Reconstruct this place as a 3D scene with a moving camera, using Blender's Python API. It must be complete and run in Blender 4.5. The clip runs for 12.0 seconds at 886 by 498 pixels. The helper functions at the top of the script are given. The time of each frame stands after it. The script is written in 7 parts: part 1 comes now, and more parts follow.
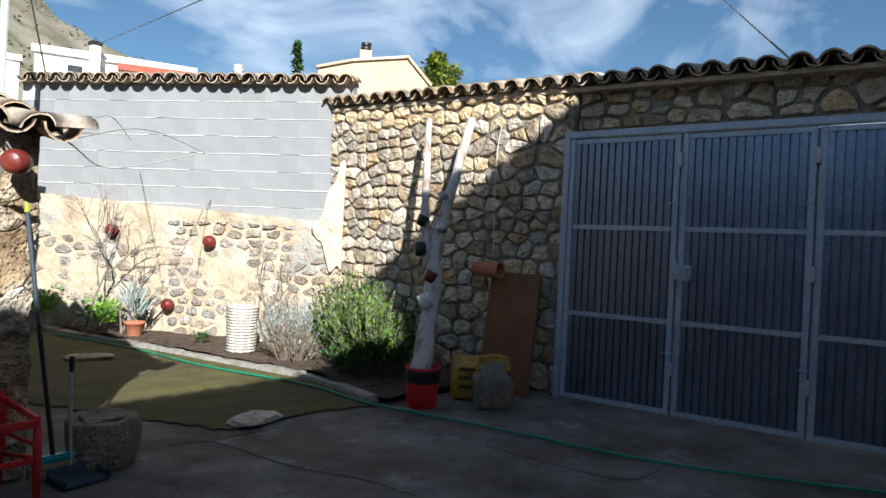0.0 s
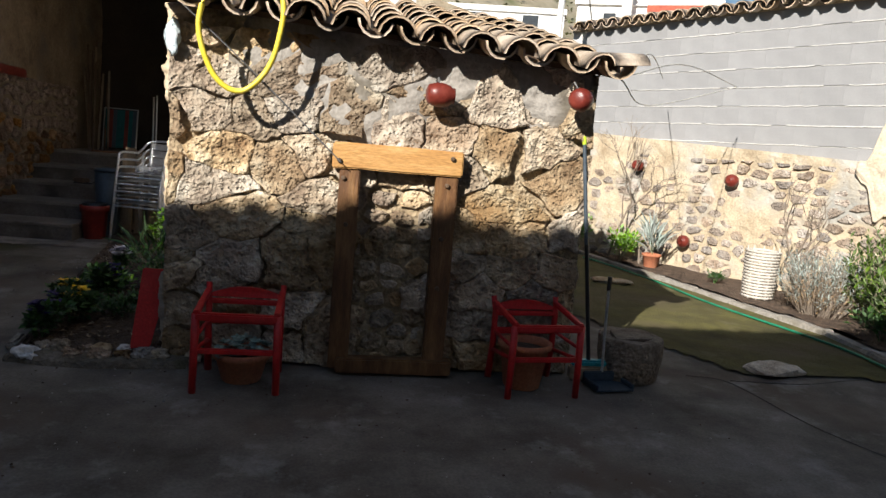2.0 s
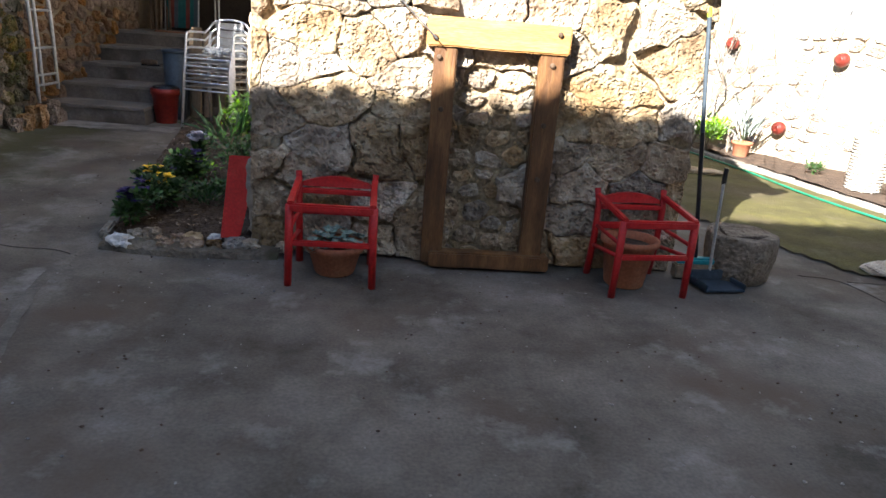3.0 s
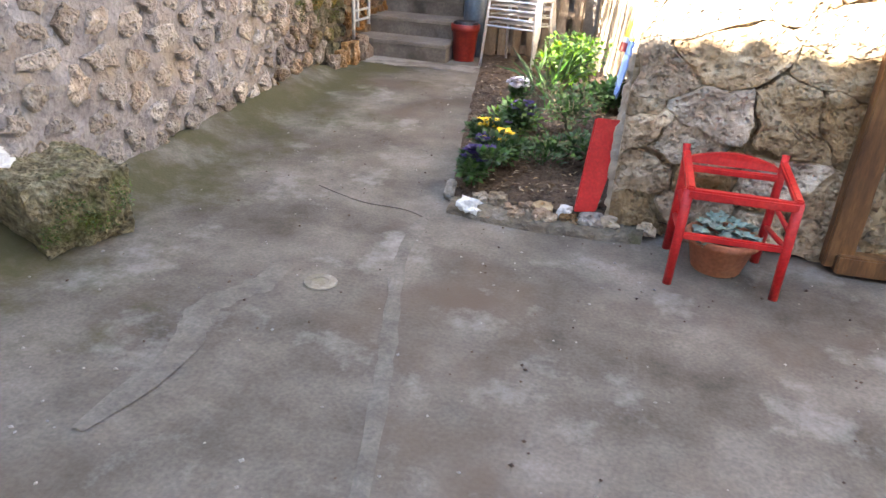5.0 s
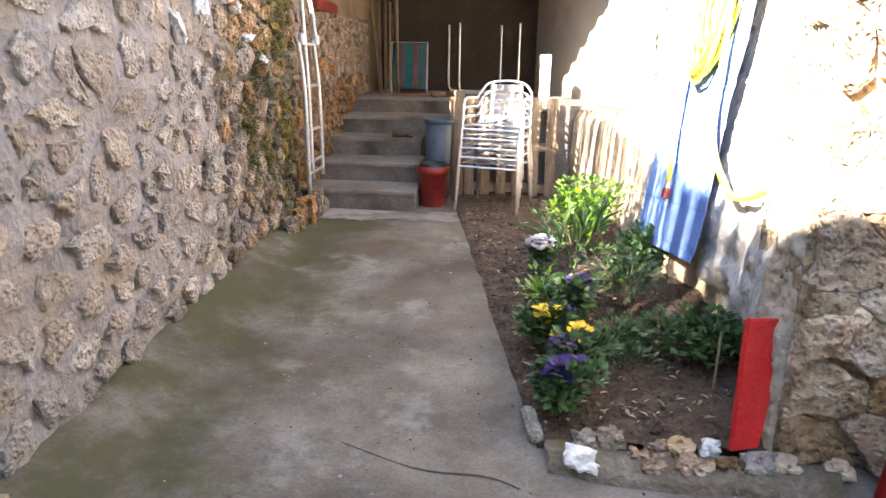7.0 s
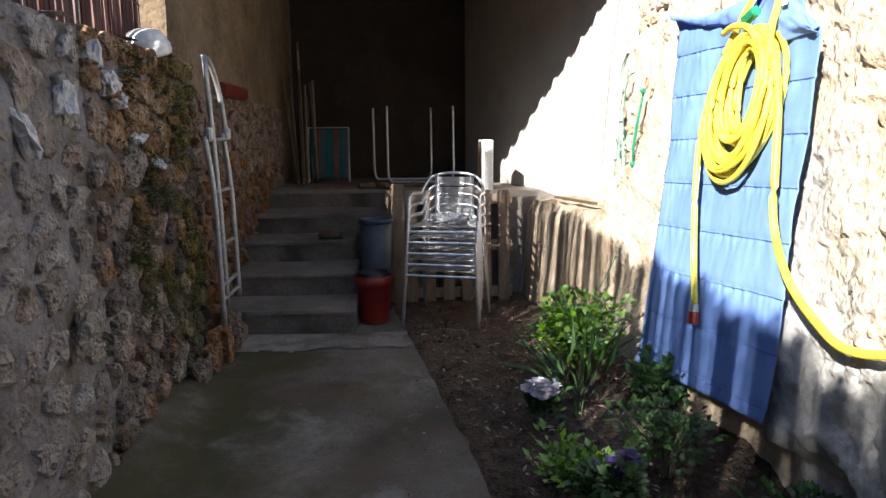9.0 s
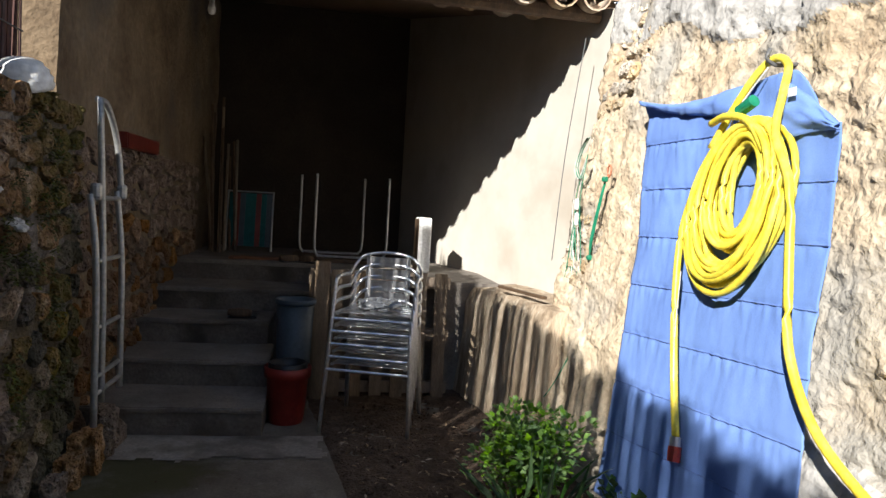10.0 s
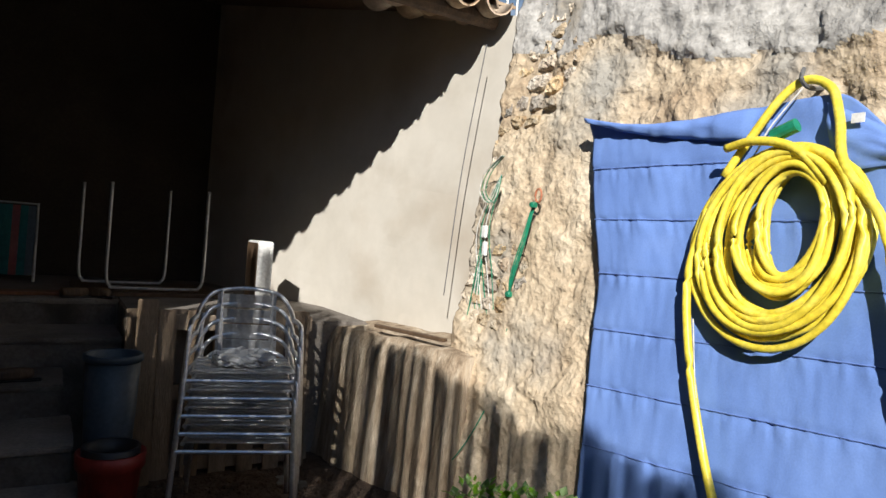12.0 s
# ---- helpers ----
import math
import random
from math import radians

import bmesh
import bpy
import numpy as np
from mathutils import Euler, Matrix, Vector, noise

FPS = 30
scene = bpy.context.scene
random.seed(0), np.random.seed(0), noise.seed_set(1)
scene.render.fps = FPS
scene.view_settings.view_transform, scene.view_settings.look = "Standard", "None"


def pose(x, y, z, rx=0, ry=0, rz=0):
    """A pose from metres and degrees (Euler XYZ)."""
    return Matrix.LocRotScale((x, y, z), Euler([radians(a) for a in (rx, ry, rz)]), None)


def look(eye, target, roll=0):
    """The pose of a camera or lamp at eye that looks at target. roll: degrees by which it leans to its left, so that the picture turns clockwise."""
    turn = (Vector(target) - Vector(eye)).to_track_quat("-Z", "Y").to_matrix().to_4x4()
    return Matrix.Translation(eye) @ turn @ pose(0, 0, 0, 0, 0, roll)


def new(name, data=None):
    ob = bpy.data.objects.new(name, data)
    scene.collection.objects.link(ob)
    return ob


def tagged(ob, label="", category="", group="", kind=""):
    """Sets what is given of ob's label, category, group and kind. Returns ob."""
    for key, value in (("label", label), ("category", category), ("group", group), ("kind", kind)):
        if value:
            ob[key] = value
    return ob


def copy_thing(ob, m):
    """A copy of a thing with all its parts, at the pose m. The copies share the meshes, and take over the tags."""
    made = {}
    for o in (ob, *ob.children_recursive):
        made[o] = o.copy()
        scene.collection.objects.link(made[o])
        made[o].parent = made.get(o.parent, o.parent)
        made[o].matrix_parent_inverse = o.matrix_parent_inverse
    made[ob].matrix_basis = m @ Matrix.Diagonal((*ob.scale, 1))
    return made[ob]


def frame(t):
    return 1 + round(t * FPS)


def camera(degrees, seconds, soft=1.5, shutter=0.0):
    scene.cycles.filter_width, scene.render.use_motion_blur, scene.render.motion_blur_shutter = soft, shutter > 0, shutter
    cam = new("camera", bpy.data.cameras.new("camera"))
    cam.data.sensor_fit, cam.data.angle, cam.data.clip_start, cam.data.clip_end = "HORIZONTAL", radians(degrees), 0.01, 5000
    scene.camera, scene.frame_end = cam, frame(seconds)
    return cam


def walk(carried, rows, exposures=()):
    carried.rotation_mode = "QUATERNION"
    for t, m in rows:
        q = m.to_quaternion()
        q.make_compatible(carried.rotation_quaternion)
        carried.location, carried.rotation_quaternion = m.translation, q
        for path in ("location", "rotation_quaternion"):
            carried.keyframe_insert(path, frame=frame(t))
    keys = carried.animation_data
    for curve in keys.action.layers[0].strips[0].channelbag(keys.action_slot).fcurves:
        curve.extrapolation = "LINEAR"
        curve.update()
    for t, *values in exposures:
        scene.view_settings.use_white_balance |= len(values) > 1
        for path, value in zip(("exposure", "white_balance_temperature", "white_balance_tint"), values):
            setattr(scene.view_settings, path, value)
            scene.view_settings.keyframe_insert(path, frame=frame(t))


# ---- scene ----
cam = camera(67.1, 12.0)
PATH = [
    (0, (0.166, 0.143, 1.398), (1.707, 1.418, 1.397), 2.8),
    (0.5, (0.168, 0.159, 1.392), (1.353, 1.769, 1.328), 4.1),
    (0.8, (0.159, 0.175, 1.386), (1.153, 1.907, 1.275), 4.3),
    (1, (0.151, 0.176, 1.383), (1.008, 1.98, 1.279), 4.3),
    (1.5, (0.135, 0.181, 1.37), (0.677, 2.099, 1.202), 5.3),
    (2, (0.039, 0.233, 1.353), (0.362, 2.187, 1.074), 5.0),
    (2.5, (-0.102, 0.328, 1.331), (0.207, 2.24, 0.834), 4.5),
    (3, (-0.184, 0.508, 1.308), (0.002, 2.4, 0.686), 4.8),
    (3.5, (-0.329, 0.625, 1.284), (-0.331, 2.5, 0.589), 6.9),
    (3.7, (-0.409, 0.648, 1.275), (-0.437, 2.497, 0.512), 5.9),
    (5.3, (-1.158, 1.156, 1.334), (-1.625, 2.902, 0.478), 3.0),
    (5.5, (-1.261, 1.249, 1.344), (-1.723, 3.022, 0.542), 2.2),
    (6, (-1.483, 1.493, 1.347), (-1.896, 3.291, 0.574), 1.1),
    (6.5, (-1.679, 1.81, 1.372), (-2.035, 3.659, 0.7), 1.2),
    (7, (-1.927, 2.081, 1.39), (-2.106, 3.998, 0.847), 0.8),
    (7.2, (-2.033, 2.175, 1.418), (-2.143, 4.087, 0.842), -0.1),
    (8.8, (-2.282, 2.987, 1.517), (-2.172, 4.954, 1.168), -0.2),
    (9, (-2.302, 3.087, 1.514), (-2.206, 5.056, 1.178), -0.6),
    (9.5, (-2.285, 3.419, 1.548), (-2.228, 5.413, 1.398), 1.4),
    (10, (-2.325, 3.691, 1.549), (-2.007, 5.662, 1.431), 3.5),
    (10.5, (-2.493, 3.95, 1.541), (-1.832, 5.833, 1.419), 2.9),
    (11, (-2.617, 4.231, 1.525), (-1.816, 6.056, 1.354), 3.5),
    (11.5, (-2.703, 4.507, 1.533), (-1.944, 6.351, 1.387), 5.0),
    (12, (-2.881, 4.693, 1.546), (-1.876, 6.422, 1.532), 4.5),
]
EXPOSURES = [(0.0, 0.95, 5950, 7), (1.5, 0.75, 6400, 10), (2.5, 1.05, 6600, 10), (3.0, 2.4, 6350, 11), (3.5, 3.0, 6900, 13), (5.5, 4.5, 7100, 14), (7.2, 3.95, 7100, 15), (8.8, 1.8, 6350, 11), (9.5, 1.7, 6200, 11), (10.0, 1.0, 6300, 10), (10.5, 0.7, 6300, 10), (12.0, 0.5, 6300, 10)]
walk(cam, [(t, look(eye, target, roll)) for t, eye, target, roll in PATH], EXPOSURES)

# ---- daylight ----
SUN = Vector((0.75, 1.0, -0.70)).normalized()      # the way the sunlight travels
world = bpy.data.worlds.new("world")
scene.world = world
world.use_nodes = True
wn, wl = world.node_tree.nodes, world.node_tree.links
sky = wn.new("ShaderNodeTexSky")
sky.sky_type = 'NISHITA'
sky.sun_disc = False
sky.sun_elevation = math.asin(-SUN.z)
sky.sun_rotation = math.atan2(-SUN.x, -SUN.y) % (2 * math.pi)
sky.altitude, sky.air_density, sky.dust_density, sky.ozone_density = 900, 1.3, 0.3, 2.0
wn["Background"].inputs["Strength"].default_value = 0.038
tc = wn.new("ShaderNodeTexCoord")
mapc = wn.new("ShaderNodeMapping")
mapc.inputs["Scale"].default_value, mapc.inputs["Rotation"].default_value = (2.2, 5.0, 7.0), (0.3, 0.5, 0.6)
wl.new(tc.outputs["Generated"], mapc.inputs["Vector"])
cn = wn.new("ShaderNodeTexNoise")
cn.inputs["Scale"].default_value, cn.inputs["Detail"].default_value, cn.inputs["Distortion"].default_value = 1.1, 9, 0.6
wl.new(mapc.outputs["Vector"], cn.inputs["Vector"])
cr = wn.new("ShaderNodeMapRange")
cr.inputs["From Min"].default_value, cr.inputs["From Max"].default_value, cr.inputs["To Max"].default_value = 0.50, 0.80, 0.55
wl.new(cn.outputs["Fac"], cr.inputs["Value"])
cm = wn.new("ShaderNodeMix")
cm.data_type = 'RGBA'
cm.inputs["B"].default_value = (20.0, 20.8, 21.8, 1)
wl.new(cr.outputs["Result"], cm.inputs["Factor"])
tint = wn.new("ShaderNodeMix")
tint.data_type, tint.blend_type = 'RGBA', 'MULTIPLY'
tint.inputs["Factor"].default_value, tint.inputs["B"].default_value = 1.0, (0.92, 1.08, 1.20, 1)
wl.new(sky.outputs["Color"], tint.inputs["A"])
wl.new(tint.outputs["Result"], cm.inputs["A"])
wl.new(cm.outputs["Result"], wn["Background"].inputs["Color"])
sun_data = bpy.data.lights.new("sun", "SUN")
sun_data.energy, sun_data.angle, sun_data.color = 5.0, radians(0.55), (1.0, 0.95, 0.87)
sun_lamp = new("sun", sun_data)
sun_lamp.matrix_world = look(-20 * SUN, (0, 0, 0))


# ---- materials ----
def mat(name, cols, scale=6.0, rough=0.85, metal=0.0, bump=0.3, grain=40.0, rand=0.0, island=False, stretch=(1, 1, 1), stain=None, stain_scale=1.2, spec=0.4, patchy=0.5, relief=0.03, pits=0.0, pit_scale=30, pale=None, pale_scale=2.5, moss=None, speck=1.0):
    """Two scales of noise between the colours in cols, with relief; rand: how much objects differ."""
    m = bpy.data.materials.new(name)
    m.use_nodes = True
    n, l = m.node_tree.nodes, m.node_tree.links
    b = n["Principled BSDF"]
    co = n.new("ShaderNodeTexCoord")
    mp = n.new("ShaderNodeMapping")
    mp.inputs["Scale"].default_value = stretch
    l.new(co.outputs["Object"], mp.inputs["Vector"])
    vec = mp.outputs["Vector"]
    big = n.new("ShaderNodeTexNoise")
    big.inputs["Scale"].default_value, big.inputs["Detail"].default_value, big.inputs["Roughness"].default_value = scale, 8, 0.65
    l.new(vec, big.inputs["Vector"])
    ramp = n.new("ShaderNodeValToRGB")
    el = ramp.color_ramp.elements
    while len(el) < len(cols):
        el.new(0.5)
    for i, c in enumerate(cols):
        el[i].position = 0.5 + (i / max(1, len(cols) - 1) - 0.5) * patchy
        el[i].color = (*c, 1)
    l.new(big.outputs["Fac"], ramp.inputs["Fac"])
    fine = n.new("ShaderNodeTexNoise")
    fine.inputs["Scale"].default_value, fine.inputs["Detail"].default_value = grain, 6
    l.new(vec, fine.inputs["Vector"])
    mul = n.new("ShaderNodeMapRange")
    mul.inputs["From Min"].default_value, mul.inputs["From Max"].default_value = 0.3, 0.7
    mul.inputs["To Min"].default_value, mul.inputs["To Max"].default_value = 1 - 0.22 * speck, 1 + 0.12 * speck
    l.new(fine.outputs["Fac"], mul.inputs["Value"])
    hsv = n.new("ShaderNodeHueSaturation")
    l.new(ramp.outputs["Color"], hsv.inputs["Color"])
    l.new(mul.outputs["Result"], hsv.inputs["Value"])
    col = hsv.outputs["Color"]
    if stain:
        st = n.new("ShaderNodeTexNoise")
        st.inputs["Scale"].default_value, st.inputs["Detail"].default_value = stain_scale, 9
        l.new(vec, st.inputs["Vector"])
        sr = n.new("ShaderNodeMapRange")
        sr.inputs["From Min"].default_value, sr.inputs["From Max"].default_value = 0.52, 0.68
        l.new(st.outputs["Fac"], sr.inputs["Value"])
        mx = n.new("ShaderNodeMix")
        mx.data_type = 'RGBA'
        l.new(sr.outputs["Result"], mx.inputs["Factor"])
        l.new(col, mx.inputs["A"])
        mx.inputs["B"].default_value = (*stain, 1)
        col = mx.outputs["Result"]
    if pale:
        pn = n.new("ShaderNodeTexNoise")
        pn.inputs["Scale"].default_value, pn.inputs["Detail"].default_value, pn.inputs["Roughness"].default_value = pale_scale, 10, 0.7
        l.new(vec, pn.inputs["Vector"])
        pm = n.new("ShaderNodeMapRange")
        pm.inputs["From Min"].default_value, pm.inputs["From Max"].default_value, pm.inputs["To Max"].default_value = 0.55, 0.72, 0.62
        l.new(pn.outputs["Fac"], pm.inputs["Value"])
        px = n.new("ShaderNodeMix")
        px.data_type = 'RGBA'
        l.new(pm.outputs["Result"], px.inputs["Factor"])
        l.new(col, px.inputs["A"])
        px.inputs["B"].default_value = (*pale, 1)
        col = px.outputs["Result"]
    if moss:
        tone, axis, m0, m1, mid = moss
        sx = n.new("ShaderNodeSeparateXYZ")
        l.new(co.outputs["Object"], sx.inputs["Vector"])
        mn = n.new("ShaderNodeTexNoise")
        mn.inputs["Scale"].default_value, mn.inputs["Detail"].default_value, mn.inputs["Roughness"].default_value = 2.6, 9, 0.7
        l.new(co.outputs["Object"], mn.inputs["Vector"])
        m_a = n.new("ShaderNodeMapRange")
        m_a.inputs["From Min"].default_value, m_a.inputs["From Max"].default_value = m0, m1
        m_a.inputs["To Min"].default_value, m_a.inputs["To Max"].default_value = -0.25, 0.13
        off = n.new("ShaderNodeMath")
        off.operation = 'SUBTRACT'
        l.new(sx.outputs[axis], off.inputs[0])
        off.inputs[1].default_value = mid
        away = n.new("ShaderNodeMath")
        away.operation = 'ABSOLUTE'
        l.new(off.outputs[0], away.inputs[0])
        l.new(away.outputs[0], m_a.inputs["Value"])
        m_s = n.new("ShaderNodeMath")
        m_s.operation = 'ADD'
        l.new(m_a.outputs["Result"], m_s.inputs[0])
        l.new(mn.outputs["Fac"], m_s.inputs[1])
        m_r = n.new("ShaderNodeMapRange")
        m_r.inputs["From Min"].default_value, m_r.inputs["From Max"].default_value, m_r.inputs["To Max"].default_value = 0.47, 0.66, 0.88
        l.new(m_s.outputs[0], m_r.inputs["Value"])
        m_x = n.new("ShaderNodeMix")
        m_x.data_type = 'RGBA'
        l.new(m_r.outputs["Result"], m_x.inputs["Factor"])
        l.new(col, m_x.inputs["A"])
        m_x.inputs["B"].default_value = (*tone, 1)
        col = m_x.outputs["Result"]
    if rand:
        if island:
            src = n.new("ShaderNodeNewGeometry").outputs["Random Per Island"]
        else:
            src = n.new("ShaderNodeObjectInfo").outputs["Random"]
        rv = n.new("ShaderNodeMapRange")
        rv.inputs["To Min"].default_value, rv.inputs["To Max"].default_value = 1 - rand, 1 + rand
        l.new(src, rv.inputs["Value"])
        h2 = n.new("ShaderNodeHueSaturation")
        l.new(col, h2.inputs["Color"])
        l.new(rv.outputs["Result"], h2.inputs["Value"])
        wob = n.new("ShaderNodeMath")
        wob.operation = 'MULTIPLY_ADD'
        wob.inputs[1].default_value, wob.inputs[2].default_value = 7.31, 0.0
        l.new(src, wob.inputs[0])
        fr = n.new("ShaderNodeMath")
        fr.operation = 'FRACT'
        l.new(wob.outputs[0], fr.inputs[0])
        sv = n.new("ShaderNodeMapRange")
        sv.inputs["To Min"].default_value, sv.inputs["To Max"].default_value = 1 - 1.1 * rand, 1 + 0.9 * rand
        l.new(fr.outputs[0], sv.inputs["Value"])
        l.new(sv.outputs["Result"], h2.inputs["Saturation"])
        col = h2.outputs["Color"]
    l.new(col, b.inputs["Base Color"])
    b.inputs["Roughness"].default_value = rough
    b.inputs["Metallic"].default_value = metal
    b.inputs["Specular IOR Level"].default_value = spec
    if bump:
        add = n.new("ShaderNodeMath")
        add.operation = 'MULTIPLY_ADD'
        add.inputs[1].default_value = 0.5
        l.new(fine.outputs["Fac"], add.inputs[0])
        l.new(big.outputs["Fac"], add.inputs[2])
        high = add.outputs[0]
        if pits:
            vo = n.new("ShaderNodeTexVoronoi")
            vo.inputs["Scale"].default_value = pit_scale
            l.new(vec, vo.inputs["Vector"])
            pr = n.new("ShaderNodeMapRange")
            pr.inputs["From Min"].default_value, pr.inputs["From Max"].default_value = 0.0, 0.45
            pr.inputs["To Min"].default_value, pr.inputs["To Max"].default_value = -pits, 0.0
            l.new(vo.outputs["Distance"], pr.inputs["Value"])
            sm = n.new("ShaderNodeMath")
            l.new(high, sm.inputs[0])
            l.new(pr.outputs["Result"], sm.inputs[1])
            high = sm.outputs[0]
        bp = n.new("ShaderNodeBump")
        bp.inputs["Strength"].default_value, bp.inputs["Distance"].default_value = bump, relief
        l.new(high, bp.inputs["Height"])
        l.new(bp.outputs["Normal"], b.inputs["Normal"])
    return m


CONCRETE = mat("concrete", [(0.066, 0.056, 0.043), (0.145, 0.126, 0.104), (0.23, 0.206, 0.178)], 1.5, 0.9, bump=0.35, grain=70, stain=(0.112, 0.084, 0.062), stain_scale=1.1, relief=0.015, patchy=0.34, pale=(0.37, 0.36, 0.34), pale_scale=2.3, moss=((0.066, 0.063, 0.024), "X", 5.0, 6.3, 3.0))
CONCRETE_PALE = mat("pale concrete", [(0.22, 0.20, 0.175), (0.34, 0.315, 0.285), (0.45, 0.42, 0.385)], 4, 0.9, bump=0.5, grain=50, stain=(0.17, 0.15, 0.12), stain_scale=2.5)
STEP = mat("step concrete", [(0.13, 0.112, 0.094), (0.20, 0.176, 0.152), (0.27, 0.24, 0.21)], 2.5, 0.9, bump=0.4, grain=60, stain=(0.085, 0.07, 0.055), pale=(0.26, 0.235, 0.21), pale_scale=5)
MOSS_GROUND = mat("mossy earth", [(0.040, 0.034, 0.016), (0.092, 0.082, 0.025), (0.17, 0.155, 0.038)], 2.2, 0.95, bump=0.8, grain=50, stain=(0.095, 0.072, 0.045), stain_scale=1.1, patchy=0.6, pale=(0.16, 0.14, 0.085), pale_scale=2.6)
SOIL = mat("soil", [(0.045, 0.030, 0.020), (0.105, 0.070, 0.048), (0.18, 0.125, 0.088)], 9, 1.0, bump=1.0, grain=45, relief=0.05, pits=0.4, pit_scale=40)
EARTH = mat("dry earth", [(0.16, 0.12, 0.08), (0.26, 0.20, 0.14), (0.34, 0.27, 0.19)], 0.6, 1.0, bump=0.4, grain=20)
MORTAR = mat("mortar", [(0.27, 0.245, 0.235), (0.40, 0.372, 0.36), (0.50, 0.475, 0.465)], 5, 0.95, bump=0.9, grain=34, relief=0.05, stain=(0.33, 0.27, 0.215), stain_scale=2.2)
MORTAR_GATE = mat("gate wall mortar", [(0.17, 0.135, 0.105), (0.30, 0.26, 0.215), (0.44, 0.40, 0.355)], 5, 0.95, bump=0.9, grain=34, relief=0.05, stain=(0.24, 0.17, 0.11), stain_scale=2.2)
MORTAR_WEST = mat("west wall mortar", [(0.21, 0.18, 0.168), (0.31, 0.276, 0.262), (0.41, 0.378, 0.365)], 5, 0.95, bump=0.9, grain=34, relief=0.05, stain=(0.33, 0.27, 0.215), stain_scale=2.6, moss=((0.085, 0.066, 0.038), "Y", 4.2, 6.4, 0.0))
MORTAR_WARM = mat("warm mortar", [(0.34, 0.26, 0.17), (0.50, 0.41, 0.29), (0.60, 0.51, 0.38)], 3, 0.95, bump=0.6, grain=40, stain=(0.34, 0.33, 0.30), stain_scale=1.6, pale=(0.66, 0.62, 0.55), pale_scale=3.2)
MORTAR_DARK = mat("tufa joint", [(0.20, 0.145, 0.09), (0.40, 0.31, 0.20), (0.54, 0.45, 0.32)], 6, 1.0, bump=1.0, grain=30, relief=0.06, pits=0.3, pit_scale=30)
TUFA = mat("porous tufa", [(0.20, 0.128, 0.078), (0.49, 0.378, 0.255), (0.78, 0.69, 0.54)], 5, 0.95, bump=1.0, grain=26, rand=0.32, relief=0.09, pits=0.25, pit_scale=38, patchy=0.4, stain=(0.36, 0.25, 0.155), stain_scale=3)
LIMESTONE = mat("limestone", [(0.30, 0.195, 0.115), (0.55, 0.445, 0.315), (0.75, 0.69, 0.58)], 7, 0.95, bump=1.0, grain=40, rand=0.36, relief=0.05, pits=0.2, pit_scale=45)
FIELD_STONE = mat("field stone", [(0.24, 0.175, 0.132), (0.40, 0.33, 0.27), (0.61, 0.55, 0.49)], 8, 0.95, bump=1.0, grain=40, rand=0.30, relief=0.06, pits=0.3, pit_scale=42, pale=(0.62, 0.585, 0.55), pale_scale=6)
RUST_STONE = mat("rusty field stone", [(0.15, 0.085, 0.048), (0.33, 0.225, 0.145), (0.58, 0.48, 0.38)], 8, 0.95, bump=1.0, grain=40, rand=0.45, relief=0.07, pits=0.5, pit_scale=38, moss=((0.09, 0.085, 0.025), "Y", 5.4, 7.2, 0.0))
GREY_BLOCK = mat("cement block", [(0.235, 0.235, 0.24), (0.28, 0.28, 0.285), (0.325, 0.325, 0.33)], 2.2, 0.95, bump=0.2, grain=90, rand=0.05, speck=0.6)
JOINT_WHITE = mat("pale joint mortar", [(0.44, 0.43, 0.41), (0.54, 0.53, 0.51), (0.62, 0.61, 0.59)], 9, 0.95, bump=0.5, grain=50)
OLD_PLASTER = mat("old ochre plaster", [(0.36, 0.255, 0.16), (0.56, 0.45, 0.315), (0.71, 0.62, 0.48)], 2.6, 0.95, bump=1.0, grain=30, stain=(0.36, 0.335, 0.29), stain_scale=1.5, relief=0.035, pits=0.12, pit_scale=26)
GREY_PLASTER = mat("smooth grey plaster", [(0.44, 0.405, 0.345), (0.50, 0.465, 0.405), (0.55, 0.515, 0.455)], 1.6, 0.9, bump=0.04, grain=9, stain=(0.41, 0.36, 0.295), stain_scale=1.4, speck=0.15)
# Near-black tones stand in for the deep shade inside the porch.
PORCH_SHADE_PLASTER = mat("shade-dark plaster", [(0.025, 0.019, 0.015), (0.042, 0.032, 0.025), (0.065, 0.05, 0.037)], 1.5, 0.95, bump=0.3, grain=40)
TERRACOTTA = mat("weathered roof tile", [(0.32, 0.21, 0.135), (0.52, 0.40, 0.285), (0.66, 0.57, 0.45)], 7, 0.9, bump=0.4, grain=50, rand=0.22)
POT_CLAY = mat("flowerpot clay", [(0.36, 0.12, 0.06), (0.45, 0.17, 0.09), (0.50, 0.24, 0.14)], 6, 0.8, bump=0.2, grain=60)
RED_GLAZE = mat("dark red glaze", [(0.11, 0.016, 0.012), (0.16, 0.026, 0.018), (0.21, 0.045, 0.03)], 9, 0.35, bump=0.1, grain=60)
RED_PAINT = mat("red paint", [(0.42, 0.012, 0.012), (0.52, 0.018, 0.02), (0.60, 0.05, 0.045)], 6, 0.45, bump=0.12, grain=70)
WOOD_PALE = mat("yellow pine", [(0.36, 0.17, 0.05), (0.50, 0.27, 0.09), (0.58, 0.36, 0.15)], 3, 0.6, bump=0.25, grain=24, stretch=(1, 6, 6))
WOOD_DARK = mat("brown stained wood", [(0.05, 0.032, 0.02), (0.10, 0.062, 0.036), (0.17, 0.105, 0.06)], 3, 0.6, bump=0.25, grain=24, stretch=(6, 6, 1))
